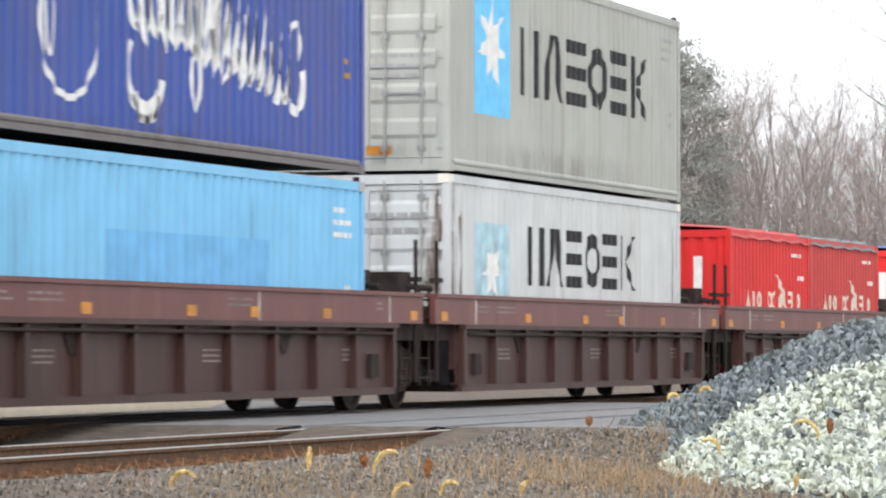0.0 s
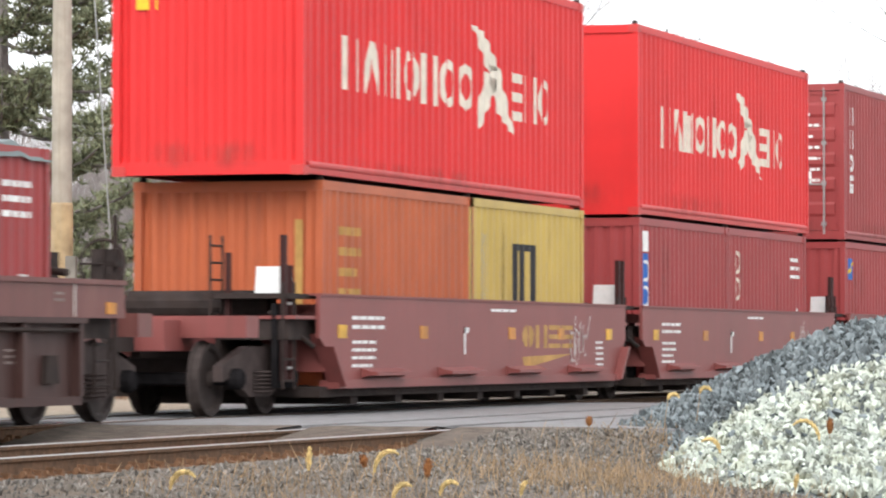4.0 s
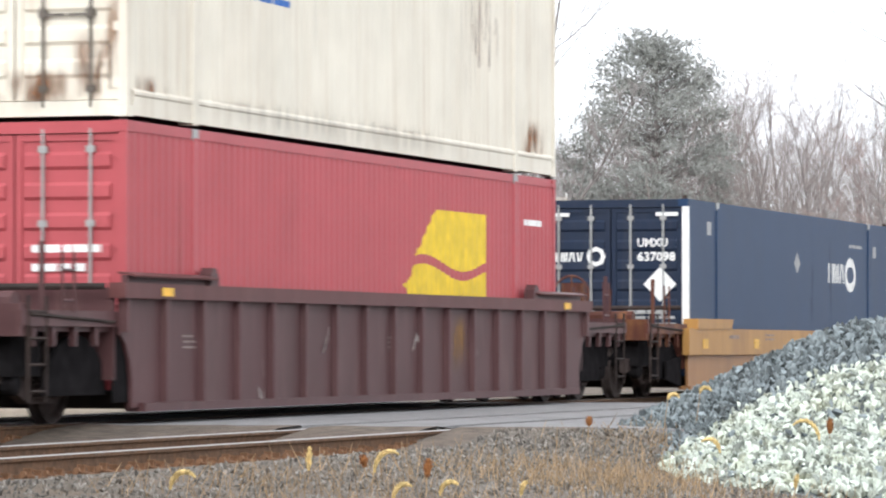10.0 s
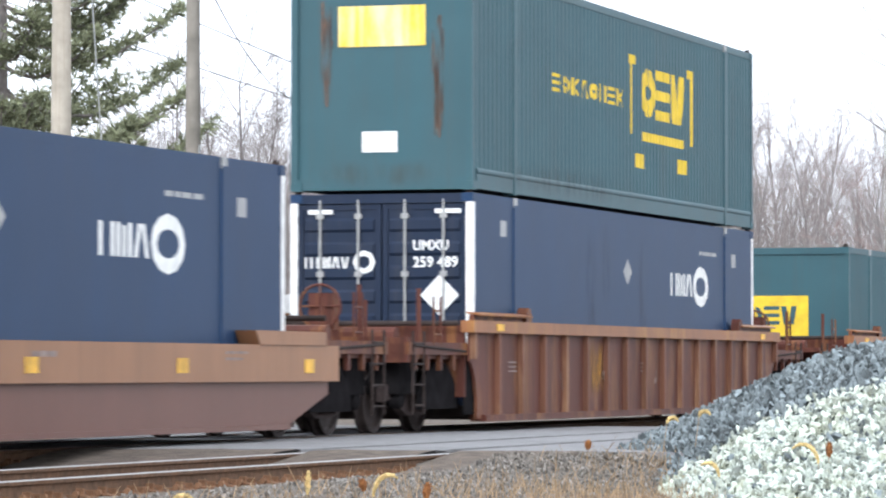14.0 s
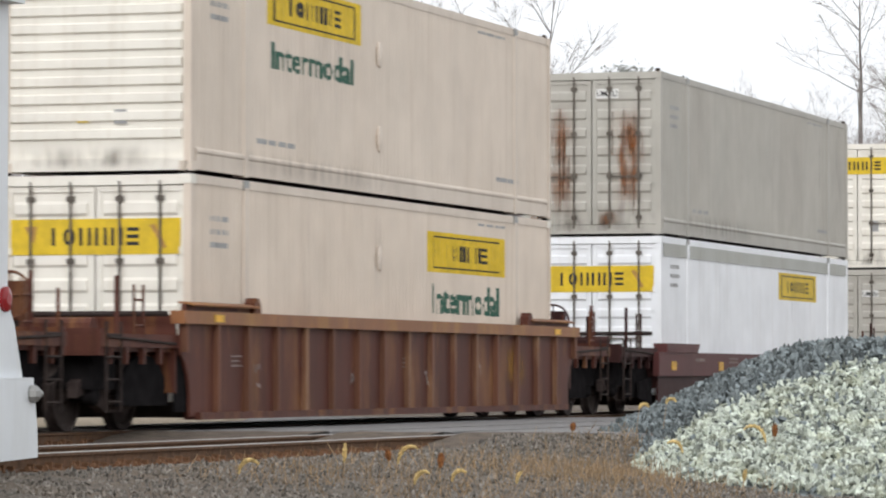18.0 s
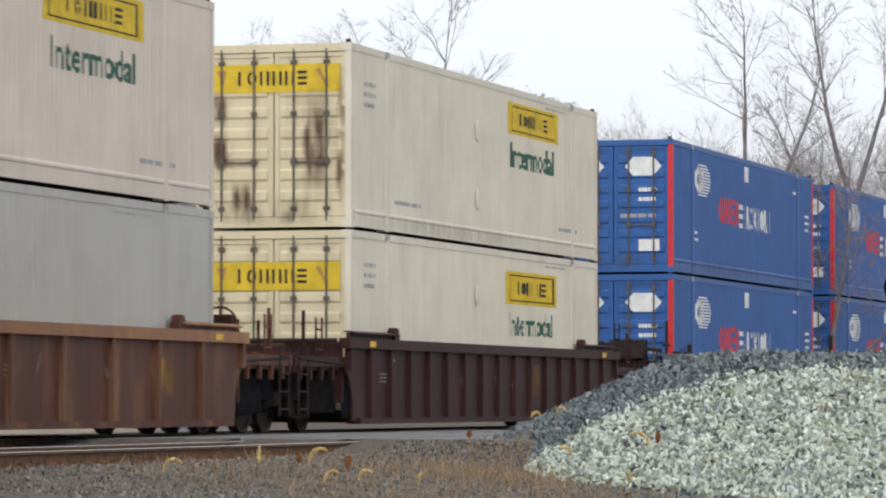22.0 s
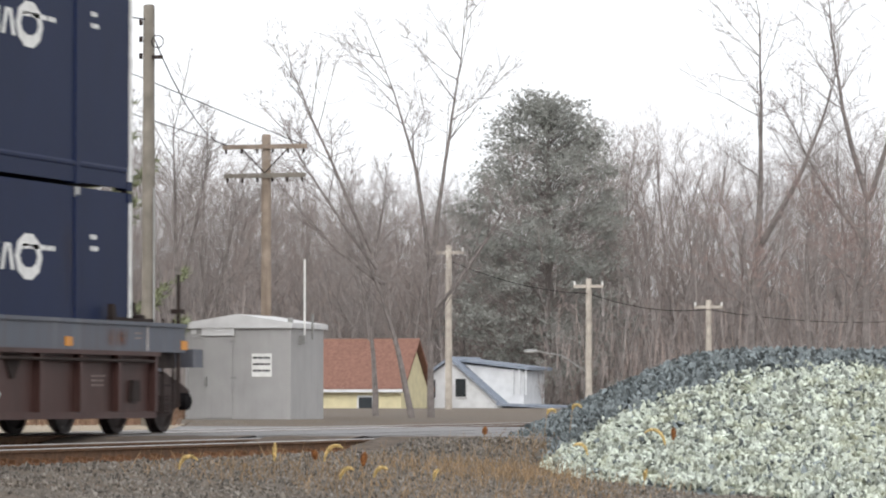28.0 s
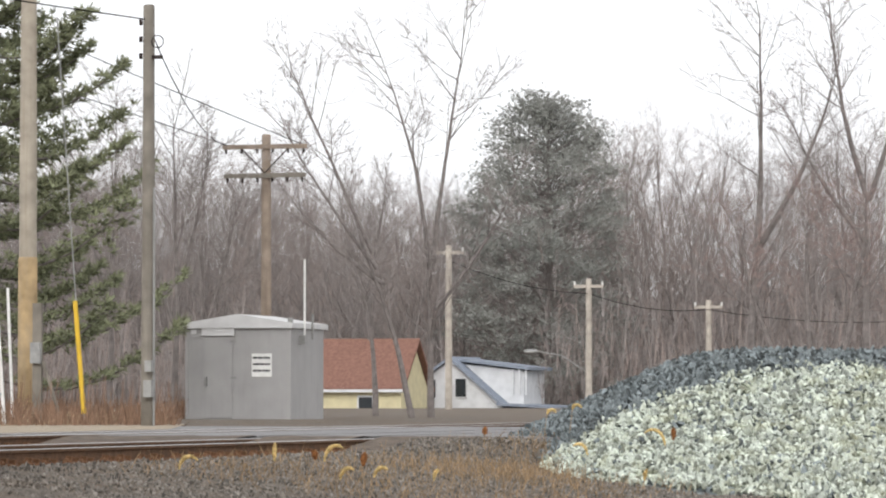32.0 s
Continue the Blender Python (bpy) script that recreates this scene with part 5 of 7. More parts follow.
marking("badge_stripe", [[(.44, 1.85), (.78, 2.02), (.78, 2.1), (.44, 1.93)]], C[2], C[1] + .003, C[0], M_YELLOW)
marking("code_marking", bars(5.3, 5.6, .4, 1.4, 5, 3), C[2], C[1], C[0], M_WHITE)
C = container(138.3, 6.06, LOW, 2.47, "pale_grey", "pale grey half-length container with blue emblem and dark lettering")
star_box(C, .2, .85, 1.66, 1.35, 4.9, .95, 1.5)
side_codes(C, 6.06, 2.4, M_GREY, 17)
C = container(147.7, 12.19, 2.84, 2.62, "mustard", "mustard yellow container with black device", rods=GALV)
marking("company_device", block_row("a", 5.4, 7.2, 1.31, 2.25, .0, .22) + block_row("bo", 5.5, 7.0, .56, 1.22, .2, .3), C[2], C[1], C[0], M_BLACK, "black painted device")
marking("code_marking", block_row("lllllllll", .75, 1.0, .5, 2.3, .3), C[2], C[1], C[0], M_GREY)
end_bars(C, -.1, .9, 1.9, 2.1, 1, M_GREY, 4)
C = container(147.75, 6.2, LOW, 2.47, "orange", "orange half-length container with dark lettering", end="corrugated")
marking("company_name", block_row("pcoco", 1.55, 3.6, .95, 1.47, .2, .22) + block_row("lool", 3.9, 5.8, .95, 1.47, .25, .22), C[2], C[1], C[0], M_BLACK, "dark block shapes of a painted name")
marking("company_device", [[(.2, .9), (.75, .9), (1.05, 1.65), (.5, 1.65)]], C[2], C[1], C[0], M_BLUE, "dark blue slanted device")
C = container(154.1, 6.0, LOW, 2.47, "red", "red half-length container with cream jagged emblem")
swoosh(C, .5, 5.8, .9, 1.4)
side_codes(C, 6.0, 2.4, M_WHITE, 12)
C = container(162.65, 12.5, 2.84, 2.95, "blue_grey", "blue-grey container with star emblem and dark lettering", end="corrugated", pitch=.4, depth=.02)
star_box(C, 1.4, .74, 2.38, 3.6, 10.7, 1.09, 2.06)
marking("warning_strip", rect(.12, .32, 1.05, 2.0), C[2], C[1], C[0], M_YELLOW, "upright yellow warning strip")
marking("warning_print", rect(.2, .24, 1.2, 1.85), C[2], C[1] + .003, C[0], M_BLACK)
C = container(162.65, 5.95, LOW, 2.47, "blue", "bright blue half-length container with red and white device", end="corrugated")
marking("company_device", [[(1.84, 1.72), (3.86, 1.68), (3.6, 1.5), (2.1, 1.5)], [(2.5, 1.5), (3.2, 1.5), (2.85, 1.38)]], C[2], C[1], C[0], M_RED, "red winged device")
marking("company_name", block_row("#l#", 1.84, 3.6, .9, 1.29, .12, .4), C[2], C[1], C[0], M_WHITE, "white block shapes")
end_poly(C, block_row("lllllllll", .15, .38, .3, 2.0, .3), M_WHITE)
C = container(168.95, 6.06, LOW, 2.47, "mustard", "mustard yellow half-length container with black device")
marking("company_device", block_row("a", 2.5, 3.5, 1.0, 1.8, .0, .22), C[2], C[1], C[0], M_BLACK, "black arch-shaped device")
marking("code_marking", block_row("llllllll", .55, .8, .3, 2.0, .3), C[2], C[1], C[0], M_BLACK)

# ---- single cars with 53-foot containers
C = container(182.8, 16.15, UP, 3.05, "cream", "cream white rust-stained container with blue emblem", posts=True, pitch=.2, depth=.015, rods=ROD_DARK)
marking("company_device", block_row("obv", 2.9, 5.7, 1.8, 2.65, .05, .34) + bars(3.0, 5.7, 1.48, 1.66, 1, 3), C[2], C[1], C[0], M_BLUE, "blue painted device")
marking("rust_streak", drips(12.9, 1.2, 2.4, .7, 26, 7), C[2], C[1], C[0], M_RUST, "rust streaks")
end_poly(C, block_row("obv", -1.1, -.2, 2.35, 2.75, .06, .34), M_BLUE, "blue painted device")
end_poly(C, drips(-.9, .2, .9, .25, 14, 8) + drips(.9, .2, .8, .4, 20, 9), M_RUST, "rust runs")
for xb, z0, z1, w in ((-.9, .1, .9, .9), (.2, .05, .55, 1.2), (.9, .1, 1.0, .6), (-.6, 1.0, 1.9, .4), (1.15, .2, 2.7, .3), (-1.15, .2, 2.4, .25)):
    end_poly(C, rect(xb - w / 2, xb + w / 2, z0, z1), M_BLOOM, "rust bloom on the door", .025)
for yb, z0, z1, w in ((.6, .02, .5, 1.6), (3.5, .02, .35, 2.4), (9.0, .02, .35, 3.0), (15.0, .02, .8, 1.6), (2.0, .3, 2.9, .3), (14.2, .4, 2.9, .3)):
    marking("rust_bloom", rect(yb - w / 2, yb + w / 2, z0, z1), [(-1, 0.0), (17, 0.0)], C[1] + .004, C[0], M_BLOOM, "rust bloom along the side")
end_text(C, "WARNING", -1.0, -.15, 1.62, 1.76, M_GREY)
end_text(C, "HIGH CUBE", -1.0, -.15, 1.38, 1.52, M_GREY)
end_text(C, "935 792", .2, 1.1, 1.28, 1.46, M_GREY)
end_text(C, "UMX U", .3, .8, 1.52, 1.66, M_BLACK)
end_poly(C, rect(-1.15, -.72, .78, 1.08), M_YELLOW, "yellow placard")
C = container(182.8, 16.15, LOW, 2.85, "rose", "faded rose red container with a gold device", posts=True, pitch=.2, depth=.02, end_colour="rose")
dev = []
for k in range(16):
    a, b = 9.3 + k * .22, 9.3 + (k + 1) * .22
    low_a, low_b = .9 + .35 * max(0, 1 - k / 3), .9 + .35 * max(0, 1 - (k + 1) / 3)
    top_a, top_b = (.95 + 1.3 * min(1, q / 6) ** .7 for q in (k, k + 1))
    cut_a, cut_b = (1.5 + .1 * math.sin(q * .42) for q in (k, k + 1))
    dev.append([(a, low_a), (b, low_b), (b, max(low_b + .01, min(top_b, cut_b - .06))), (a, max(low_a + .01, min(top_a, cut_a - .06)))])
    if top_b > cut_b + .06:
        dev.append([(a, cut_a + .06), (b, cut_b + .06), (b, top_b), (a, max(top_a, cut_a + .07))])
marking("company_device", dev, C[2], C[1], C[0], M_YELLOW, "gold bulging device")
marking("code_marking", bars(14.6, 15.8, 2.1, 2.3, 1, 3), C[2], C[1], C[0], M_WHITE)
end_poly(C, rect(-.95, -.35, 1.95, 2.45), M_TAN, "gold device on the door")
end_bars(C, .2, 1.0, 1.2, 1.6, 2, M_WHITE, 8)
for s, two in ((206.6, 0), (230.8, 0), (254.3, 1)):
    C = container(s, 16.15, LOW, 2.85, "navy", "navy blue container with white emblem and white corner post", posts=True, pitch=0, trim=M_WHITE, rods=GALV, end_colour="navy_dark")
    marking("company_device", ring(12.5, 1.83, .5, .33, .17, 0, 360, 12) + block_row("pmc", 10.55, 12.0, 1.66, 2.02, .1, .25), C[2], C[1], C[0], M_WHITE, "white ring device and block shapes")
    marking("diamond_placard", diamond(7.95, 1.97, .25, .2), C[2], C[1], C[0], M_GREY, "pale diamond placard")
    marking("code_marking", bars(12.4, 13.6, 2.3, 2.45, 1, int(s)) + rect(1.29, 1.58, 2.3, 2.52) + rect(14.6, 14.9, 2.2, 2.42), C[2], C[1], C[0], M_GREY)
    end_poly(C, block_row("plmcv", -1.1, -.45, 1.85, 2.0, .15, .25) + ring(-.25, 1.93, .16, .16, .07, 0, 360, 8), M_WHITE, "white emblem")
    end_text(C, "UMXU", .45, .95, 2.08, 2.22, M_WHITE)
    end_text(C, {206.6: "637098", 230.8: "248513", 254.3: "259 489"}[s], .45, 1.08, 1.85, 2.0, M_WHITE)
    end_poly(C, diamond(.82, 1.48, .27, .28), M_WHITE if s != 230.8 else M_PLACARD, "diamond-shaped placard")
    end_poly(C, rect(-1.05, -.7, 2.58, 2.64) + rect(.75, 1.12, 2.58, 2.64), M_WHITE)
    end_bars(C, .3, 1.1, .78, 1.1, 3, M_GREY, 3)
    if two:
        C = container(s, 16.15, UP, 3.02, "green", "dark green container with yellow lettering shapes", end="smooth", posts=True, pitch=.2, depth=.02)
        marking("company_device", block_row("obv", 8.8, 11.5, 1.5, 2.28, .06, .36), C[2], C[1], C[0], M_YELLOW, "yellow painted device")
        marking("company_frame", rect(8.15, 8.25, 1.2, 2.3) + rect(11.9, 12.0, 1.2, 2.3) + rect(8.1, 8.5, 2.28, 2.42) + rect(11.7, 12.06, 2.28, 2.42) + rect(8.4, 8.95, .7, .92) + rect(11.0, 11.6, .72, .95) + rect(8.9, 11.4, 1.13, 1.27), C[2], C[1], C[0], M_YELLOW, "yellow corner blocks")
        marking("company_name", block_row("bowcopbw", 3.9, 7.85, 1.58, 1.84, .2, .25), C[2], C[1], C[0], M_YELLOW, "yellow block shapes of a painted line")
        end_poly(C, [[(-.62 + k * .31, 1.95), (-.31 + k * .31, 1.95), (-.31 + k * .31, 2.5), (-.62 + k * .31, 2.5)] for k in range(4)], M_PEEL, "yellow and white buckled panel")
        end_poly(C, rect(-.28, .22, .52, .8), M_WHITE, "white placard")
        end_poly(C, drips(-.8, 1.0, 2.6, .1, 14, 5) + drips(.8, .7, 2.6, .1, 14, 6), M_RUST, "rust streak")
C = container(278.3, 16.15, LOW, 2.82, "green", "dark green container with yellow emblem", end="smooth", posts=True, pitch=.2, depth=.02)
marking("company_device", block_row("obv", 9.1, 11.6, 1.33, 2.2, .06, .36), C[2], C[1], C[0], M_YELLOW, "yellow painted device")
marking("company_frame", rect(8.5, 8.6, 1.15, 2.33) + rect(12.05, 12.15, 1.15, 2.33) + rect(8.5, 8.85, 2.2, 2.33) + rect(11.8, 12.15, 2.2, 2.33), C[2], C[1], C[0], M_YELLOW, "yellow corner brackets")
marking("company_name", block_row("bowcopbw", 4.3, 8.2, 1.5, 1.78, .2, .25), C[2], C[1], C[0], M_YELLOW, "yellow block shapes of a painted line")
marking("code_marking", bars(12.9, 14.2, 1.9, 2.1, 1, 5) + bars(6.3, 8.0, 2.3, 2.4, 1, 2), C[2], C[1], C[0], M_TAN)
end_poly(C, rect(-.9, .5, 1.1, 1.9), M_YELLOW, "yellow panel with dark lettering shapes")
end_poly(C, block_row("obv", -.7, .3, 1.35, 1.7, .08, .34), P["green"], d=.024)


def yellow_sign(c, y0, y1, z0, z1, face="side"):
    ob, x, line = c
    if face == "side":
        marking("sign_panel", rect(y0, y1, z0, z1), line, x, ob, M_YELLOW, "yellow sign panel")
        w, h = y1 - y0, z1 - z0
        marking("sign_lettering", block_row("lopppb", y0 + w * .2, y1 - w * .2, z0 + h * .3, z1 - h * .3, .25, .3), line, x + .003, ob, M_BLACK, "black block shapes")
        marking("sign_border", rect(y0 + w * .06, y1 - w * .06, z0 + h * .1, z0 + h * .14) + rect(y0 + w * .06, y1 - w * .06, z1 - h * .14, z1 - h * .1) + rect(y0 + w * .06, y0 + w * .075, z0 + h * .1, z1 - h * .1) + rect(y1 - w * .075, y1 - w * .06, z0 + h * .1, z1 - h * .1), line, x + .003, ob, M_BLACK)
    else:
        w, h = y1 - y0, z1 - z0
        end_poly(c, rect(y0, y1, z0, z1), M_YELLOW, "yellow sign panel", .026, "sign_panel")
        end_poly(c, block_row("lopppb", y0 + w * .22, y1 - w * .22, z0 + h * .25, z1 - h * .25, .25, .28), M_BLACK, "black block shapes", .022, "sign_lettering")
        end_poly(c, [[(y0 + w * .08, z1 - h * .2), (y0 + w * .16, z1 - h * .2), (y0 + w * .14, z1 - h * .7)], [(y1 - w * .15, z1 - h * .15), (y1 - w * .08, z0 + h * .2), (y1 - w * .1, z0 + h * .15), (y1 - w * .18, z1 - h * .2)]], M_TAN, "", .022, "sign_flourish")


def haul_box(s, z, colour, **kw):
    H = 2.85 if z < 1 else 2.92
    label = {"tan": "pale tan corrugated container with yellow sign", "pearl": "pearl white corrugated container with ivory doors and yellow sign", "khaki": "khaki grey container with rusty doors",
             "white": "white smooth-sided container with yellow sign"}[colour]
    c = container(s, 16.15, z, H, colour, label, posts=True, rods=ROD_DARK, **kw)
    end_poly(c, rect(-1.25, 1.25, .0, .3), M_GRIME, "sooty sill", -.001)
    if colour in ("tan", "pearl"):
        for v in (.8, 2.0):
            part("vent", Shape().ball((c[1] + .01, 7.4, v), .13, .25, .8, 1.5), P[colour], c[0])
    marking("code_marking", bars(2.4, 4.0, .42, .58, 1, int(s)) + bars(13.2, 14.6, .42, .58, 1, int(s) + 1) + bars(12.2, 13.6, H - .25, H - .15, 1, 4), c[2], c[1], c[0], M_GREY)
    marking("code_marking", bars(.7, 1.4, 1.9, 2.4, 3, int(s) + 3), c[2], c[1], c[0], M_GREY)
    return c


C = haul_box(302.0, UP, "tan", end="ribbed", pitch=.16, depth=.018, end_colour="chalk")
yellow_sign(C, 2.8, 6.6, 2.06, 2.64)
side_text(C, "Intermodal", 2.96, 6.3, 1.48, 1.84, M_GREEN)
yellow_sign(C, -.65, .42, 2.52, 2.8, "end")
end_text(C, "Intermodal", -.55, .35, 2.36, 2.46, M_GREY, .03)
end_poly(C, rect(-.25, -.1, .62, .74), M_YELLOW)
end_poly(C, rect(.25, .42, .6, .78), M_GREY)
C = haul_box(302.0, LOW, "tan", pitch=.16, depth=.034, end_colour="chalk", rail_colour="chalk")
yellow_sign(C, 9.7, 13.6, 1.87, 2.47)
side_text(C, "Intermodal", 9.9, 13.3, 1.25, 1.7, M_GREEN)
yellow_sign(C, -1.15, 1.15, 1.85, 2.3, "end")
C = haul_box(325.3, UP, "khaki", pitch=.16, depth=.028, end_colour="khaki")
end_poly(C, drips(-.62, .4, 2.3, .2, 10, 1) + drips(.68, .3, 2.4, .2, 10, 2), M_RUST, "rust streaks")
for xb, z0, z1, w in ((-.62, .2, 2.5, .75), (-.6, .9, 2.0, .4), (.7, .2, 2.5, .7), (.7, 1.2, 2.2, .5), (-1.1, .1, .5, .4), (.3, .05, .45, .5)):
    end_poly(C, rect(xb - w / 2, xb + w / 2, z0, z1), M_BLOOM, "rust bloom on the door", .025)
end_poly(C, diamond(.72, 1.75, .25, .25), M_RUST, "rusty diamond placard")
end_poly(C, rect(.08, .5, 2.45, 2.62), M_WHITE)
end_text(C, "UMXU", .1, .48, 2.48, 2.59, M_BLACK, .022)
C = haul_box(325.3, LOW, "white", pitch=1.15, depth=.008, end_colour="white")
part("upper_grey_band", Shape().box(C[1], C[1] + .014, .2, 15.95, 2.5, 2.73), P["grey"], C[0], "grey upper band")
yellow_sign(C, 9.5, 13.0, 1.88, 2.43)
yellow_sign(C, -1.15, 1.15, 1.85, 2.32, "end")
C = haul_box(348.7, UP, "tan", pitch=.16, depth=.018, end_colour="chalk")
yellow_sign(C, 9.6, 13.3, 2.1, 2.65)
side_text(C, "Intermodal", 9.9, 13.0, 1.5, 1.92, M_GREEN)
yellow_sign(C, -1.1, 1.1, 2.2, 2.6, "end")
end_poly(C, diamond(-.85, 1.95, .22, .2) + diamond(-.85, 1.0, .2, .2), M_WHITE)
end_poly(C, rect(-1.05, -.6, 1.35, 1.65), M_BLACK)
end_poly(C, rect(.72, 1.0, .85, 1.25), M_YELLOW)
end_poly(C, rect(.3, .5, .85, 1.1), M_GREY)
C = haul_box(348.7, LOW, "khaki", pitch=.16, depth=.014, end_colour="khaki")
end_poly(C, rect(.1, .5, 2.2, 2.36), M_WHITE)
end_text(C, "UMXU", .12, .48, 2.22, 2.33, M_BLACK, .022)
end_poly(C, diamond(.9, 1.4, .26, .22), M_PLACARD, "faded diamond placard")
C = haul_box(371.4, UP, "pearl", pitch=.16, depth=.02, end_colour="ivory")
yellow_sign(C, 9.55, 13.1, 2.09, 2.67)
side_text(C, "Intermodal", 9.7, 12.8, 1.48, 1.94, M_GREEN)
yellow_sign(C, -1.15, 1.1, 2.15, 2.6, "end")
for xb, z0, z1, w in ((.68, .3, 2.4, .7), (.68, .8, 2.0, .4), (-.9, .8, 1.6, .7), (-.9, .9, 1.4, .5), (-.95, 1.6, 2.2, .5), (-.55, .15, .8, .5), (1.1, .1, 2.6, .25), (-1.2, .1, 2.4, .2)):
    end_poly(C, rect(xb - w / 2, xb + w / 2, z0, z1), M_SOOT, "sooty rust stain on the door", .025)
C = haul_box(371.4, LOW, "pearl", pitch=.16, depth=.03, end_colour="ivory")
yellow_sign(C, 9.4, 13.0, 1.9, 2.5)
side_text(C, "Intermodal", 9.6, 12.7, 1.33, 1.76, M_GREEN)
yellow_sign(C, -1.15, 1.1, 1.9, 2.35, "end")
for s in (394.2, 412.8):
    for z in (UP, LOW):
        C = container(s, 15.75, z, 2.82 if z == UP else 2.85, "stack_blue", "deep blue container with red and white lettering shapes", posts=True, pitch=.22, depth=.02, trim=M_RED, rods=ROD_DARK)
        marking("company_name", block_row("ocobo", 4.75, 6.95, 1.25, 1.83, .12, .3), C[2], C[1], C[0], M_RED, "red block shapes")
        marking("company_name", block_row("blcowlocp", 6.95, 10.5, 1.22, 1.75, .12, .3), C[2], C[1], C[0], M_WHITE, "white block shapes")
        dome = []
        for k in range(11):
            a = 3.9 - .5 * (1 - math.sin((k + .5) * math.pi / 11))
            dome += rect(2.6, a, 1.75 + k * .065, 1.785 + k * .065)
        marking("striped_device", dome + ring(2.7, 2.1, .45, .28, .17), C[2], C[1], C[0], M_WHITE, "white striped globe device")
        marking("code_marking", rect(7.47, 8.0, 2.3, 2.65) + bars(13.3, 14.2, 2.25, 2.4, 1, 3) + bars(14.8, 15.3, 1.4, 1.9, 3, 5) + bars(2.2, 2.6, .7, 1.0, 2, 7), C[2], C[1], C[0], M_WHITE)
        for x0, x1 in ((-1.15, -.2), (.25, 1.05)):
            end_poly(C, [[(x0, 2.25), (x0 + .18, 2.05), (x0 + .18, 2.45)], [(x0 + .18, 2.05), (x1 - .18, 2.05), (x1 - .18, 2.45), (x0 + .18, 2.45)], [(x1 - .18, 2.05), (x1, 2.25), (x1 - .18, 2.45)]], M_WHITE, "white lozenge panel")
        end_bars(C, .55, .95, 1.45, 1.85, 2, M_WHITE, 4)
        end_bars(C, .15, .95, 1.1, 1.3, 1, M_GREY, 5)
        end_poly(C, rect(.55, 1.0, .45, .7), M_WHITE)
for z in (UP, LOW):
    C = container(431.7, 15.7, z, 2.82 if z == UP else 2.85, "black_blue", "blue-black container with white emblem and white corner post", posts=True, pitch=0, trim=M_WHITE, rods=GALV, end_colour="navy_dark")
    marking("company_device", ring(12.1, 1.9, .45, .3, .16, 0, 360, 10) + block_row("pmc", 10.15, 11.7, 1.72, 2.05, .1, .25), C[2], C[1], C[0], M_WHITE, "white ring device and block shapes")
    marking("diamond_placard", diamond(7.7, 2.1, .27, .19), C[2], C[1], C[0], M_WHITE, "white diamond placard")
    marking("code_marking", bars(11.9, 13.0, 1.95, 2.1, 1, 6) + bars(1.4, 1.8, 2.2, 2.5, 2, 3) + bars(14.2, 14.5, 2.0, 2.3, 2, 3) + bars(2.3, 4.0, .2, .4, 1, 3), C[2], C[1], C[0], M_WHITE)
    end_text(C, "UMXU", .0, .5, 2.1, 2.28, M_WHITE)
    end_text(C, "259 316" if z == UP else "265975", .0, .85, 1.85, 2.03, M_WHITE)
    end_poly(C, diamond(.72, 1.55, .28, .28), M_WHITE if z == UP else M_PLACARD, "diamond-shaped placard")
    end_bars(C, .1, 1.0, 1.0, 1.15, 1, M_GREY, 3)
    if z == UP:
        end_poly(C, rect(.4, 1.05, .5, .8), M_WHITE)

# ---- cars
for k, (s, f, l) in enumerate(((35.2, True, False), (50.85, False, False), (66.4, False, False), (81.9, False, True))):
    band_car(s, 12.19, "car_brown", "car_maroon", "brown articulated well car with ribbed sides and a maroon top band", (k == 0, True), l, f)
for k, (s, f, l) in enumerate(((102.4, True, False), (117.1, False, False), (132.2, False, False), (147.6, False, False), (162.6, False, True))):
    flat_car(s, 12.1, "car_plum", "plum-brown smooth-sided articulated well car with faded painted marks", (k == 0, True), f, l, seed=11 + k * (1 if k < 2 else 2))
single_car(183.0, 16.15, "car_mauve", "car_wine", "dark maroon ribbed well car", "ribbed", seed=3)
single_car(206.8, 16.15, "car_gold", "car_ochre", "ochre yellow smooth well car with sloping lower sides", "smooth", 1.19, seed=4)
single_car(231.0, 16.15, "car_umber", "car_tan", "faded tan smooth well car with brown sloping lower sides", "smooth", 1.19, seed=5)
single_car(254.4, 16.15, "car_rust", "sill_orange", "rusty red-brown ribbed well car with orange top chord", "ribbed", seed=6)
single_car(278.4, 16.15, "car_rust", "sill_orange", "rusty red-brown ribbed well car with orange top chord", "ribbed", seed=7)
single_car(302.0, 16.15, "car_rust", "sill_orange", "rusty red-brown ribbed well car with orange top chord", "ribbed", seed=8)
single_car(325.3, 16.15, "car_dark", "car_wine", "dark maroon smooth well car with sloping ends", "smooth", 1.19, seed=9)
single_car(348.7, 16.15, "car_rust", "sill_orange", "brown ribbed well car with orange-yellow top chord", "ribbed", ribs=10, seed=10)
single_car(371.4, 16.15, "car_dark", "car_dark", "dark maroon ribbed well car", "ribbed", seed=11)
for k, s in enumerate((394.2, 412.8, 431.7)):
    band_car(s, 15.75, "car_brown", "sill_grey", "brown ribbed articulated well car with slate grey top band", (k == 0, True), k == 2, k == 0)

make_ground()
make_road()
make_track("track_main", "main railway track with worn rails on dark ties", LINE, 0.0, ((20, 39), (57.4, 90)))
make_track("track_near", "nearer railway track with rusty rails and weathered ties", 2.9, -0.04, ((14, 39), (57.4, 80)))


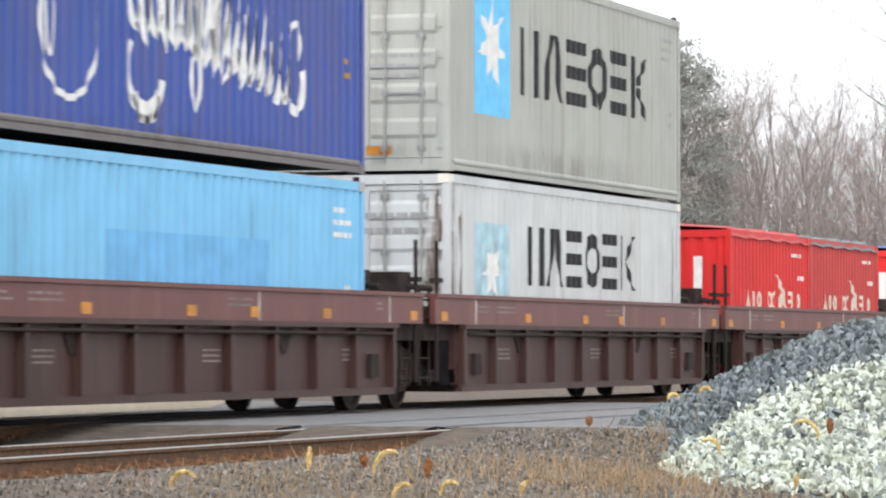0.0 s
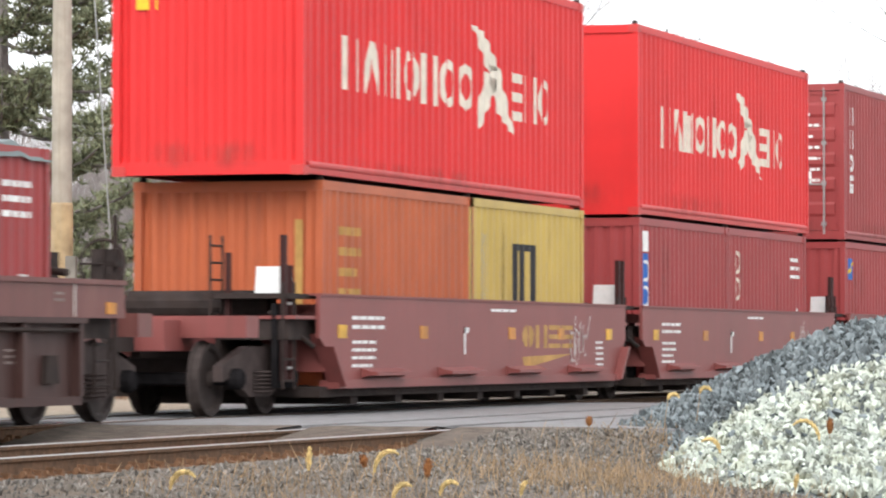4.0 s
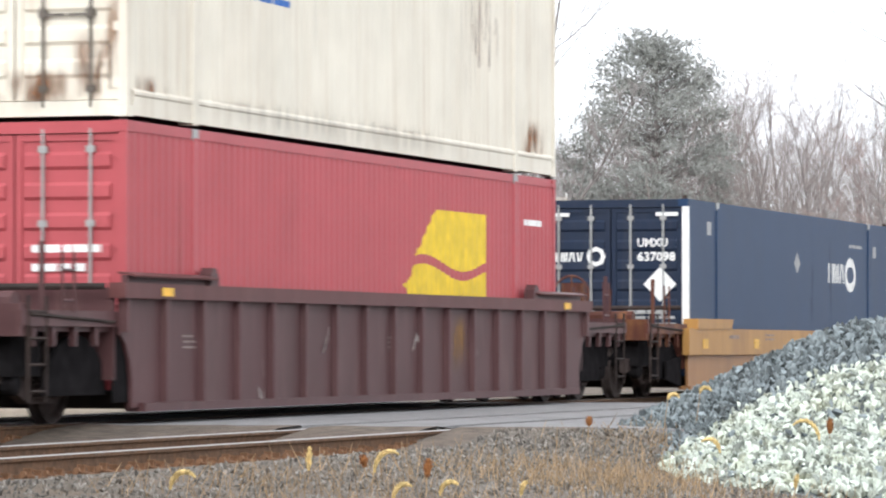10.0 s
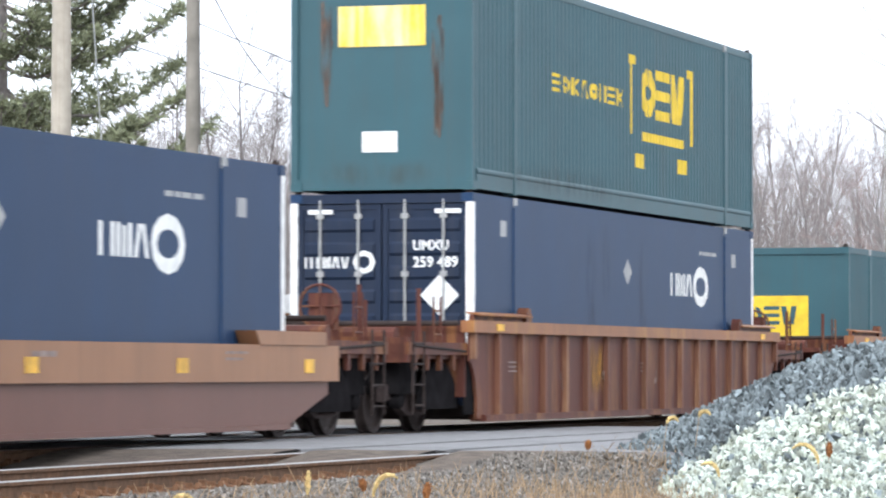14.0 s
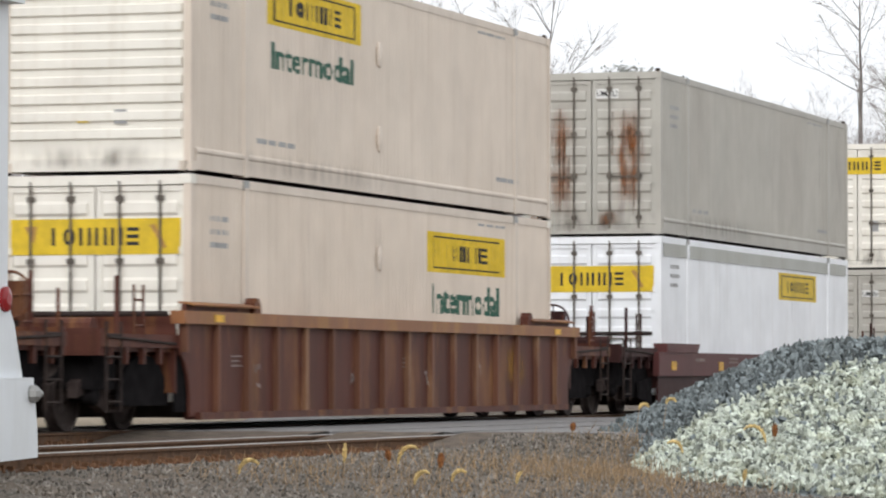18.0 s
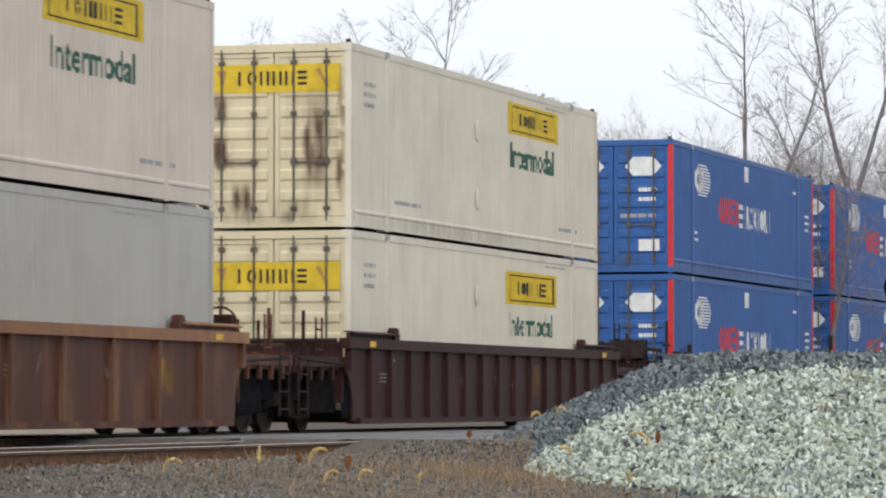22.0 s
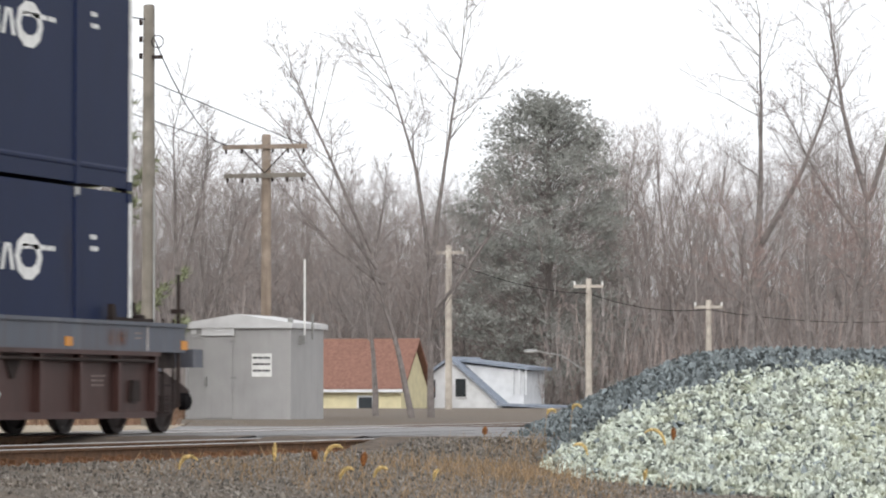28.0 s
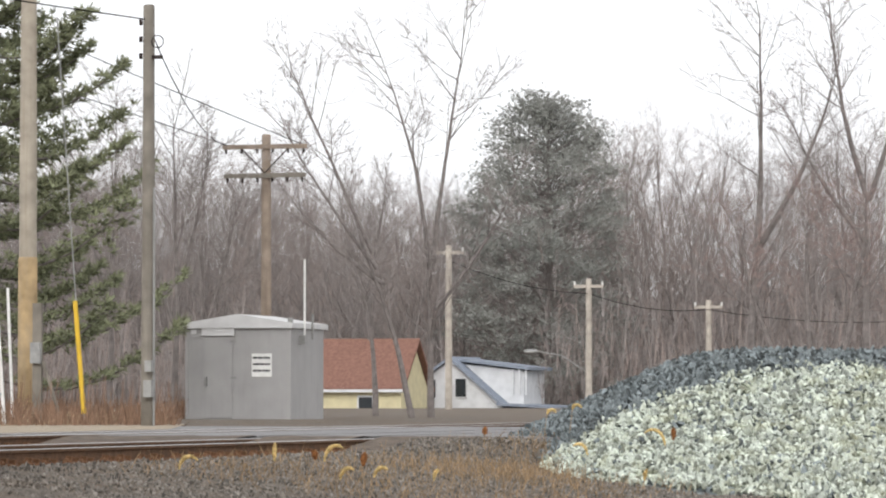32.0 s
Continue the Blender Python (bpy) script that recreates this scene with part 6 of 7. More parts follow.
# ---------------------------------------------------------------- the stone pile
def stone_mesh(seed, material):
    rng = random.Random(seed)
    bm = bmesh.new()
    for k in range(11):
        bm.verts.new([rng.gauss(0, 1) * a for a in (.6, .42, .34)])
    bm.verts.ensure_lookup_table()
    for v in bm.verts:
        v.co = v.co.normalized() * rng.uniform(.75, 1.0)
        v.co.x, v.co.y, v.co.z = v.co.x * .74, v.co.y * .42, v.co.z * .3
    bmesh.ops.convex_hull(bm, input=bm.verts)
    me = bpy.data.meshes.new("stone")
    bm.to_mesh(me)
    bm.free()
    me.materials.append(material)
    return me


def pile_height(x, y):
    """A long heap: its crest runs to the right, its near flank is gentle, its left end steeper."""
    ax, ay, bx, by = 7.5, 42.2, 14.0, 43.6
    k = max(0, min(1, ((x - ax) * (bx - ax) + (y - ay) * (by - ay)) / ((bx - ax) ** 2 + (by - ay) ** 2)))
    dx, dy = x - ax - k * (bx - ax), y - ay - k * (by - ay)
    d = math.hypot(dx / (3.8 if dx < 0 else 2.5), dy / (4.9 if dy < 0 else 2.6))
    if d > .72:
        d = .72 + (d - .72) * .72
    top = 1.05 + .05 * noise.noise((x * .9, y * .9, 3)) - .1 * max(0, k - .5)
    base = -.75
    return top - (top - base) * (math.sqrt(d * d + .012) - .11) * 1.02


def make_pile():
    s = Shape()
    nx, ny = 60, 70
    for j in range(ny + 1):
        for i in range(nx + 1):
            x, y = 4.2 + 12.8 * i / nx, 36.0 + 11 * j / ny
            s.v.append((x, y, max(pile_height(x, y) - .05, ground_height(x, y) - .08)))
    for j in range(ny):
        for i in range(nx):
            a = j * (nx + 1) + i
            s.f.append((a, a + 1, a + nx + 2, a + nx + 1))
    pile = tagged(part("ballast_pile", s, STONE_DARK, smooth=True), "heap of crushed ballast stone, pale in front and dark behind", "stone pile")
    rng = random.Random(21)
    dark = [stone_mesh(k, STONE_DARK) for k in range(6)]
    pale = [stone_mesh(k + 50, STONE_LIGHT) for k in range(8)]
    # edge between the pale and the dark load: its y over x
    bends = ((6.1, 37.7), (6.25, 38.6), (6.6, 39.5), (7.3, 40.25), (7.9, 41.1), (9.4, 41.93), (12.0, 42.3), (20.0, 43.0))

    def edge(x):
        for (x0, y0), (x1, y1) in zip(bends, bends[1:]):
            if x < x1:
                return y0 + (y1 - y0) * max(0, x - x0) / (x1 - x0) if x > x0 else 30
        return 43
    loose, single = {0: [], 1: []}, 0
    tries = 0
    while tries < 27000:
        tries += 1
        x, y = rng.uniform(4.2, 12.2), rng.uniform(37.0, 43.6)
        z = pile_height(x, y)
        if z < ground_height(x, y) - .02:
            continue
        is_pale = y < edge(x) + rng.gauss(0, .15) and rng.random() > .07
        sz = rng.uniform(.07, .135) * (1.0 if is_pale else 1.05)
        m = Matrix.LocRotScale((x, y, z + rng.uniform(-.03, .04)), Euler((rng.uniform(0, 6.3), rng.uniform(0, 6.3), rng.uniform(0, 6.3))), (sz, sz, sz))
        me = rng.choice(pale if is_pale else dark)
        if single < 300 and 6.0 < x < 9.5 and y < 40.2 and rng.random() < .12:
            ob = part("stone", me, None, pile)
            ob.matrix_basis = m
            single += 1
        else:
            loose[int(is_pale)].append((me, m))
    for k in (0, 1):
        join_copies("loose_stone", loose[k], STONE_LIGHT if k else STONE_DARK, pile)


def join_copies(name, items, material, parent=None, kind="stuff"):
    """Many copies of small meshes as one mesh."""
    cache, vs, fs, tot = {}, [], [], 0
    loops, starts, n0 = [], [], 0
    for me, m in items:
        if me.name not in cache:
            co = np.empty(len(me.vertices) * 3)
            me.vertices.foreach_get("co", co)
            cache[me.name] = (co.reshape(-1, 3), [tuple(p.vertices) for p in me.polygons])
        co, polys = cache[me.name]
        a = np.array(m)
        vs.append(co @ a[:3, :3].T + a[:3, 3])
        for p in polys:
            fs.append(tuple(i + tot for i in p))
        tot += len(co)
    me = bpy.data.meshes.new(name)
    me.from_pydata(np.concatenate(vs).tolist(), [], fs)
    me.materials.append(material)
    ob = part(name, me, None, parent)
    if kind:
        tagged(ob, kind=kind)
    return ob


make_pile()


def make_gravel():
    rng = random.Random(8)
    kinds = [stone_mesh(k + 90, STONE_GREY) for k in range(6)]
    items = []
    for k in range(26000):
        y = rng.uniform(22, 44) if k < 17000 else rng.uniform(33, 39.6)
        x = rng.uniform(4.1, 4.1 + (5.2 if y < 39 else 2.5))
        if y > ROAD_0 + rng.gauss(.1, .22) and x < 8.5:
            continue
        sz = rng.uniform(.022, .06) * (1.5 if rng.random() < .06 else 1)
        items.append((rng.choice(kinds), Matrix.LocRotScale((x, y, ground_height(x, y) + rng.uniform(-.01, .02)), Euler((rng.uniform(0, 6), rng.uniform(0, 6), rng.uniform(0, 6))), (sz, sz, sz))))
    ob = join_copies("loose_gravel", items, STONE_GREY)
    tagged(ob, "loose grey gravel and ballast beside the track", "gravel", kind="stuff")


make_gravel()


# ---------------------------------------------------------------- poles, hut, houses
def spot(bearing, dist):
    """Plan place at a bearing left of the track's direction, seen from the later standpoint."""
    a = radians(bearing - .07)
    return EYE_C[0] - dist * math.sin(a), EYE_C[1] + dist * math.cos(a)


def pole(name, label, bearing, dist, z0, z1, r, material):
    x, y = spot(bearing, dist)
    ob = thing(name, label, "utility pole", pose(x, y, 0))
    s = Shape().lathe([(r * (1.12 - .25 * k / 8 + .03 * math.sin(k * 2.3 + dist)), z0 + (z1 - z0) * k / 8) for k in range(9)] + [(r * .6, z1 + .02)], (0, 0, 0), "z", 12)
    part("shaft", s, material, ob, smooth=True)
    return ob


def make_hut():
    x0, x1, y0, y1, e, pk = -13.32, -10.76, 79.0, 81.5, 2.17, 2.46
    paint_grey = mat("silver_grey_sheet", (0.37, 0.365, 0.36), .5, .25, .06, 2, (.2, .19, .18), .25, 1.0, streaks=.15)
    roof_white = mat("pale_roof_sheet", (0.58, 0.58, 0.58), .6, .1, .08, 3)
    hut = thing("signal_hut", "grey sheet-metal signal equipment hut beside the crossing", "hut", pose(0, 0, -.01))
    part("wall", Shape().box(x0, x1, y0, y1, 0, e), paint_grey, hut)
    for xa, xb in ((x0 - .02, x0 + .06), (x1 - .06, x1 + .02)):
        part("corner_trim", Shape().box(xa, xb, y0 - .02, y0 + .06, 0, e), paint_grey, hut)
    xm = (x0 + x1) / 2
    part("roof", Shape().prism([(x0 - .08, e - .04), (x0 - .08, e + .08), (xm, pk), (x1 + .08, e + .08), (x1 + .08, e - .04)], "y", y0 - .1, y1 + .1), roof_white, hut, "pale low-pitched metal roof")
    door = part("door", Shape().box(x0 + .42, x0 + 1.15, y0 - .03, y0, .05, 1.93), paint_grey, hut, "flush grey door")
    part("door_handle", Shape().box(x0 + .46, x0 + .53, y0 - .09, y0 - .03, .78, 1.0), GALV, door)
    part("hinge", Shape().box(x0 + 1.1, x0 + 1.25, y0 - .05, y0 - .03, .95, 1.0).box(x0 + 1.1, x0 + 1.25, y0 - .05, y0 - .03, 1.8, 1.85), GALV, door)
    part("door_hood", Shape().box(x0 + .4, x0 + 1.2, y0 - .07, y0, 1.96, 2.14), roof_white, hut)
    part("vent", Shape().box(x0 + .12, x0 + .25, y0 - .02, y0, 2.0, 2.1), roof_white, hut)
    sg = part("sign", Shape().box(x1 - .94, x1 - .45, y0 - .02, y0 - .004, 1.0, 1.54), M_WHITE, hut, "white number sign with dark bars")
    for k in range(3):
        marking("sign_print", bars(x1 - .91, x1 - .48, 1.08 + k * .15, 1.2 + k * .15, 1, k), [(-50, 0.), (50, 0.)], y0 - .02, sg, M_BLACK, face="end")
    ant = part("antenna", Shape().rod((x1 + .12, y0 + .7, e - .35), (x1 + .12, y0 + .7, 3.75), .028, 6), M_WHITE, hut, "thin white antenna")
    part("antenna_base", Shape().box(x1, x1 + .16, y0 + .62, y0 + .78, e - .4, e - .2).rod((x1 + .3, y0 + .75, e - .3), (x1 + .3, y0 + .75, e + .3), .03, 6), GALV, ant)
    for xx in (x0, x1):
        part("lifting_lug", Shape().box(xx - .05, xx + .05, y0 - .04, y0 + .06, e + .02, e + .2), GALV, hut)


make_hut()
p1 = pole("utility_pole", "tall pale wooden utility pole behind the track", 22.19, 80, -.2, 11, .17, mat("yellowed_pole_wood", (.38, .34, .28), .9, 0, .2, 3, (.22, .17, .12), .4, 2, .3, 30, .5))
part("bare_wood_patch", Shape().lathe([(.196, -.2), (.193, 1.5), (.189, 3.2), (.18, 3.25)], (0, 0, 0), "z", 12), mat("yellow_bare_wood", (.40, .29, .16), .9, 0, .3, 3, (.34, .3, .24), .9, 1.6, .3, 30, .4), p1, "yellowish bare wood on the lower shaft", smooth=True)
p2 = pole("utility_pole", "dark grey wooden utility pole with meter box", 20.5, 72, -.2, 7.45, .115, WOOD_GREY)
part("meter_box", Shape().box(.02, .14, -.24, -.1, .95, 1.15).box(0.0, .15, -.25, -.1, .5, .8), GALV, p2, "grey electric meter and box")
part("conduit", Shape().rod((.13, -.06, 0), (.13, -.06, 4.2), .022, 6), GALV, p2)
part("wire_coil", Shape().hoop((.2, -.1, 6.8), .11, .01), STEEL_BLACK, p2)
part("bracket", Shape().box(.08, .26, -.08, .02, 6.5, 6.56), STEEL_DARK, p2)
for k in range(3):
    part("insulator", Shape().rod((-.13, -.06, 6.5 + k * .3), (-.13, -.06, 6.6 + k * .3), .035, 8), STEEL_DARK, p2)
p3 = pole("utility_pole", "old brown telegraph pole with two cross arms", 18.84, 101, -.2, 7.05, .13, WOOD_TAN)
for z, h in ((6.75, 1.1), (6.03, 1.06)):
    arm = part("cross_arm", Shape().box(-h, h, -.16, -.06, z - .05, z + .06), WOOD_TAN if z > 6.5 else WOOD_GREY, p3)
    for k in range(6):
        xx = -h + .08 + k * (2 * h - .16) / 5
        part("insulator", Shape().rod((xx, -.11, z - .05), (xx, -.11, z - .16), .035, 6), STEEL_DARK, arm)
part("brace", Shape().rod((-.6, -.11, 6.7), (0, -.11, 6.1), .018, 5).rod((.6, -.11, 6.7), (0, -.11, 6.1), .018, 5), STEEL_DARK, p3)
for b, d, zt, n in ((16.26, 190, 7.7, "pale wooden utility pole with short cross arm"), (14.28, 200, 6.4, "pale wooden utility pole carrying a street lamp"), (12.59, 210, 5.6, "distant pole with long cross arm")):
    q = pole("utility_pole", n, b, d, -.5, zt, .16, WOOD_PALE)
    part("cross_arm", Shape().box(-.75, .75, -.1, 0, zt - .42, zt - .28), WOOD_PALE, q)
    for k in (-.7, 0, .7):
        part("insulator", Shape().rod((k, -.05, zt - .28), (k, -.05, zt - .1), .05, 6), M_WHITE, q)
    if b == 14.28:
        lm = part("lamp_arm", Shape().rod((0, 0, 1.75), (-1.4, 0, 2.65), .035, 6).rod((-1.4, 0, 2.65), (-2.6, 0, 2.85), .035, 6), GALV, q)
        part("lamp_head", Shape().ball((-2.95, 0, 2.84), .36, 1.1, .5, .35), GALV, lm)


def house(name, label, b0, b1, dist):
    x0, y0 = spot(b0, dist)
    x1, _ = spot(b1, dist)
    w = x1 - x0
    ob = thing(name, label, "house", pose(x0, y0, -.4))
    return ob, w


YELLOW_WALL = mat("pale_yellow_siding", (0.62, 0.56, 0.36), .8, 0, .1, 2)
WHITE_WALL = mat("white_siding", (0.62, 0.63, 0.64), .8, 0, .1, 2)
ROOF_RED = mat("red_brown_shingles", (0.20, 0.105, 0.08), .9, 0, .2, 6)
ROOF_GREY = mat("blue_grey_roof", (0.22, 0.25, 0.30), .8, 0, .15, 4)
GLASS = mat("dark_window_glass", (0.03, 0.035, 0.04), .1)
h1, w1 = house("house", "pale yellow house with a red-brown gabled roof", 18.3, 16.8, 220)
part("wall", Shape().box(0, w1, 0, 5, -1, 1.5).prism([(0, 1.5), (5, 1.5), (2.5, 3.9)], "x", w1 - .2, w1), YELLOW_WALL, h1)
part("roof", Shape().prism([(-.4, 1.3), (2.5, 4.0), (5.4, 1.3), (5.4, 1.5), (2.5, 4.2), (-.4, 1.5)], "x", -.3, w1 + .3), ROOF_RED, h1)
win = part("window", Shape().box(w1 * .55, w1 * .55 + .95, -.06, 0, .1, 1.1), WHITE_WALL, h1)
part("pane", Shape().box(w1 * .55 + .1, w1 * .55 + .85, -.09, -.06, .2, 1.0), GLASS, win)
part("trim", Shape().box(-.2, w1 + .2, -.45, -.3, 1.26, 1.42), WHITE_WALL, h1)
h2, w2 = house("house", "white gabled house with a shed dormer and a porch", 16.85, 15.12, 225)
part("wall", Shape().prism([(0, -1), (0, 1.3), (2.5, 3.02), (5.7, .3), (5.7, -1)], "y", 0, 6), WHITE_WALL, h2)
part("roof", Shape().prism([(-.3, 1.1), (2.5, 3.08), (5.95, .12), (5.95, .3), (2.5, 3.26), (-.3, 1.28)], "y", -.3, 6), ROOF_GREY, h2)
dormer = part("dormer", Shape().prism([(2.6, .6), (2.6, 2.9), (6.4, 2.45), (6.4, .6)], "y", 1.2, 5.6), WHITE_WALL, h2, "white shed dormer over the porch")
part("dormer_roof", Shape().prism([(2.3, 3.05), (2.3, 3.2), (6.8, 2.66), (6.8, 2.5)], "y", .9, 5.9), ROOF_GREY, dormer)
for k in range(3):
    part("porch_post", Shape().box(5.75 + k * .38, 5.85 + k * .38, 1.0, 1.1, 1.15, 2.55), WHITE_WALL, dormer)
for u0, v0 in ((1.0, .9), (2.75, .95)):
    win = part("window", Shape().box(u0, u0 + .75, -.06, 0, v0, v0 + 1.15), WHITE_WALL, h2)
    part("pane", Shape().box(u0 + .08, u0 + .67, -.09, -.06, v0 + .08, v0 + 1.07), GLASS, win)
part("porch_roof", Shape().prism([(5.3, .55), (5.3, .68), (8.9, .5), (8.9, .36)], "y", -.6, 5), ROOF_GREY, h2, "low grey porch roof")
part("porch_wall", Shape().box(5.8, 8.6, .5, 4.8, -1, .4), ROOF_GREY, h2)


# ---------------------------------------------------------------- trees
def tube_mesh(name, segs, material, sides=4):
    p = np.array([s[0] for s in segs], float)
    q = np.array([s[1] for s in segs], float)
    r1 = np.array([s[2] for s in segs])[:, None]
    r2 = np.array([s[3] for s in segs])[:, None]
    d = q - p
    d /= np.linalg.norm(d, axis=1)[:, None] + 1e-9
    ref = np.where(np.abs(d[:, 2:3]) < .9, [[0, 0, 1.]], [[1., 0, 0]])
    u = np.cross(d, ref)
    u /= np.linalg.norm(u, axis=1)[:, None]
    w = np.cross(d, u)
    n, vs = len(segs), []
    for k in range(sides):
        a = k * math.tau / sides
        o = u * math.cos(a) + w * math.sin(a)
        vs.append(p + o * r1)
        vs.append(q + o * r2)
    v = np.stack(vs, 1).reshape(-1, 3)
    base = np.arange(n)[:, None] * sides * 2
    fs = []
    for k in range(sides):
        a, b = 2 * k, 2 * ((k + 1) % sides)
        fs.append(np.concatenate([base + a, base + b, base + b + 1, base + a + 1], 1))
    f = np.stack(fs, 1).reshape(-1, 4)
    me = bpy.data.meshes.new(name)
    me.from_pydata(v.tolist(), [], f.tolist())
    me.materials.append(material)
    return me


def grow(rng, height, limbs=12, subs=6, twigs=5, fine=3, up=.75, bare=.3, fork=True, wide=.42, r0=None):
    """A bare tree: (trunk and limb segments, twig segments)."""
    wood, thin = [], []
    r0 = r0 or height * .0095

    def run(p, d, length, r, steps, bend, out, lift):
        pts = []
        for k in range(steps):
            d = (d + Vector((rng.gauss(0, bend), rng.gauss(0, bend), rng.gauss(0, bend) + lift))).normalized()
            q = p + d * (length / steps)
            ra, rb = r * (1 - .75 * k / steps), r * (1 - .75 * (k + 1) / steps)
            out.append((p, q, ra, rb))
            pts.append((q, d.copy(), rb))
            p = q
        return pts

    trunk = run(Vector((0, 0, -.3)), Vector((0, 0, 1)), height * .95, r0, 9, .05, wood, .03)
    for i in range(limbs):
        f = bare + (1 - bare) * (i + rng.random()) / limbs
        k = min(len(trunk) - 1, int(f * len(trunk)))
        q, d, r = trunk[k]
        a = rng.uniform(0, math.tau)
        side = Vector((math.cos(a), math.sin(a), 0))
        dd = (side * (1 - up * .6) + Vector((0, 0, up))).normalized()
        ln = height * wide * (1.15 - f * .75) * rng.uniform(.7, 1.15)
        limb = run(q, dd, ln, max(r * .6, r0 * .12), 5, .12, wood, .05)
        for j in range(subs):
            q2, d2, r2 = limb[min(4, int((.2 + .8 * rng.random()) * 5))]
            dd2 = (d2 + Vector((rng.gauss(0, .55), rng.gauss(0, .55), rng.gauss(.15, .35)))).normalized()
            sub = run(q2, dd2, ln * rng.uniform(.3, .55), max(r2 * .55, r0 * .05), 3, .14, thin, .05)
            for t in range(twigs):
                q3, d3, r3 = sub[min(2, int(rng.random() * 3))]
                dd3 = (d3 + Vector((rng.gauss(0, .5), rng.gauss(0, .5), rng.gauss(.15, .35)))).normalized()
                l3 = ln * rng.uniform(.12, .26)
                tw = run(q3, dd3, l3, r0 * .035, 1 if fine else 2, .1, thin, .05)
                for v in range(fine):
                    q4, d4, r4 = tw[0]
                    q4 = q3.lerp(q4, rng.uniform(.3, 1))
                    dd4 = (d4 + Vector((rng.gauss(0, .5), rng.gauss(0, .5), rng.gauss(.1, .3)))).normalized()
                    thin.append((q4, q4 + dd4 * l3 * rng.uniform(.4, .8), r0 * .026, r0 * .014))
    return wood, thin


def forked_tree(bearing, dist, seed, label, stems, r0=.15, twig=TWIG, spread=1.0, dense=1.0):
    """A bare tree of a few long stems. stems: (start height, sideways start, lean at foot, lean at tip in degrees, length)."""
    x, y = spot(bearing, dist)
    rng = random.Random(seed)
    wood, thin = [], []

    def sweep(p, lean0, lean1, yaw, length, r, steps, out, wob):
        pts, fine = [], .88 if out is wood else .5
        for k in range(steps):
            a = radians(lean0 + (lean1 - lean0) * k / steps + rng.gauss(0, wob))
            d = Vector((math.sin(a) * math.cos(yaw), math.sin(a) * math.sin(yaw), math.cos(a)))
            q = p + d * (length / steps)
            out.append((p, q, r * (1 - fine * k / steps), r * (1 - fine * (k + 1) / steps)))
            pts.append((q, d, r * (1 - fine * (k + 1) / steps)))
            p = q
        return pts

    def twigs_on(pts, length, r, level):
        n = int((13, 9, 5)[level] * dense)
        for i in range(n):
            q, d, rr = pts[min(len(pts) - 1, int((.25 + .75 * (i + rng.random()) / n) * len(pts)))]
            ln = length * (.5, .44, .62)[level] * rng.uniform(.6, 1.2) * (1.1 - .5 * i / n)
            off = Vector((rng.gauss(0, .6), rng.gauss(0, .6), rng.gauss(-.08, .3))) * spread * (1, 1.15, 1.5)[level]
            dd = (d + off + Vector((0, 0, .2 - .1 * level))).normalized()
            lean = math.degrees(math.acos(max(-1, min(1, dd.z))))
            new_pts = sweep(q, lean, lean * .8, math.atan2(dd.y, dd.x), ln, max(rr * .36, (.015, .0075, .0042)[level]), (5, 4, 2)[level], thin if level else wood, 2.5)
            if level < 2:
                twigs_on(new_pts, ln, r, level + 1)

    for z0, u0, a0, a1, ln in stems:
        r = r0 * (1 if z0 < .5 else .62)
        pts = sweep(Vector((u0, rng.uniform(-.1, .1), z0)), a0, a1, rng.uniform(-.35, .35), ln, r, 12, wood, 1.6)
        twigs_on(pts[3:] if z0 < .5 else pts[1:], ln * .72, r, 0)
    ob = thing("bare_tree", label, "tree", pose(x, y, -.2))
    part("trunk", tube_mesh("trunk", wood, BARK, 6), None, ob)
    part("crown", tube_mesh("crown", thin, twig, 3), None, ob, "bare twigs")
    return ob


forked_tree(16.5, 105, 4, "tall bare tree with two upright stems and a wide limb",
            ((0, 0, -1, -2, 4.4), (4.1, -.05, -5, -22, 5.6), (4.2, 0, 8, 10, 6.4), (3.0, .05, 42, 22, 4.0)), .11)
forked_tree(16.75, 103, 14, "bare leaning tree with long curved limbs",
            ((0, 0, -8, -26, 5.2), (4.4, -1.1, -26, -24, 5.2), (4.0, -.95, -44, -30, 4.6), (3.6, -.8, -62, -38, 4.4)), .095)
forked_tree(17.3, 112, 24, "slender bare tree behind the hut", ((0, 0, -3, -12, 4.5), (3.2, -.3, -20, -8, 3.4), (3.4, -.3, 14, 4, 3.2)), .1)
forked_tree(12.05, 112, 6, "tall bare tree with a thick broken trunk and a fork", ((0, 0, 2, 6, 6.3), (4.6, .3, 4, -2, 6.6), (4.9, .35, 34, 14, 5.4)), .16)
forked_tree(10.35, 114, 7, "tall bare tree with forked crown", ((0, 0, -1, 0, 7.5), (6.3, -.05, -16, -4, 6.2), (6.2, 0, 22, 8, 6.0), (5.0, 0, -40, -20, 4.2)), .14)
forked_tree(11.1, 104, 8, "spreading bare tree with several crooked stems and reddish twigs",
            ((0, -.2, -30, -8, 5.0), (0, .1, -8, 4, 5.6), (0, .3, 14, 10, 5.2), (0, .5, 44, 26, 5.4), (1.2, .9, 52, 30, 4.2)), .11, TWIG_RED, 1.15)
forked_tree(20.15, 100, 9, "thin grey bare tree", ((0, 0, 1, -2, 7.2), (2.6, 0, -18, -5, 4.2), (3.0, 0, 20, 6, 3.8)), .09)
forked_tree(19.7, 106, 11, "thin grey bare tree", ((0, 0, -2, 2, 6.4), (2.4, 0, 22, 6, 3.8)), .08)
forked_tree(21.05, 104, 10, "thin grey bare tree", ((0, 0, 2, 1, 7.4), (2.8, .1, -20, -8, 4.0)), .09)


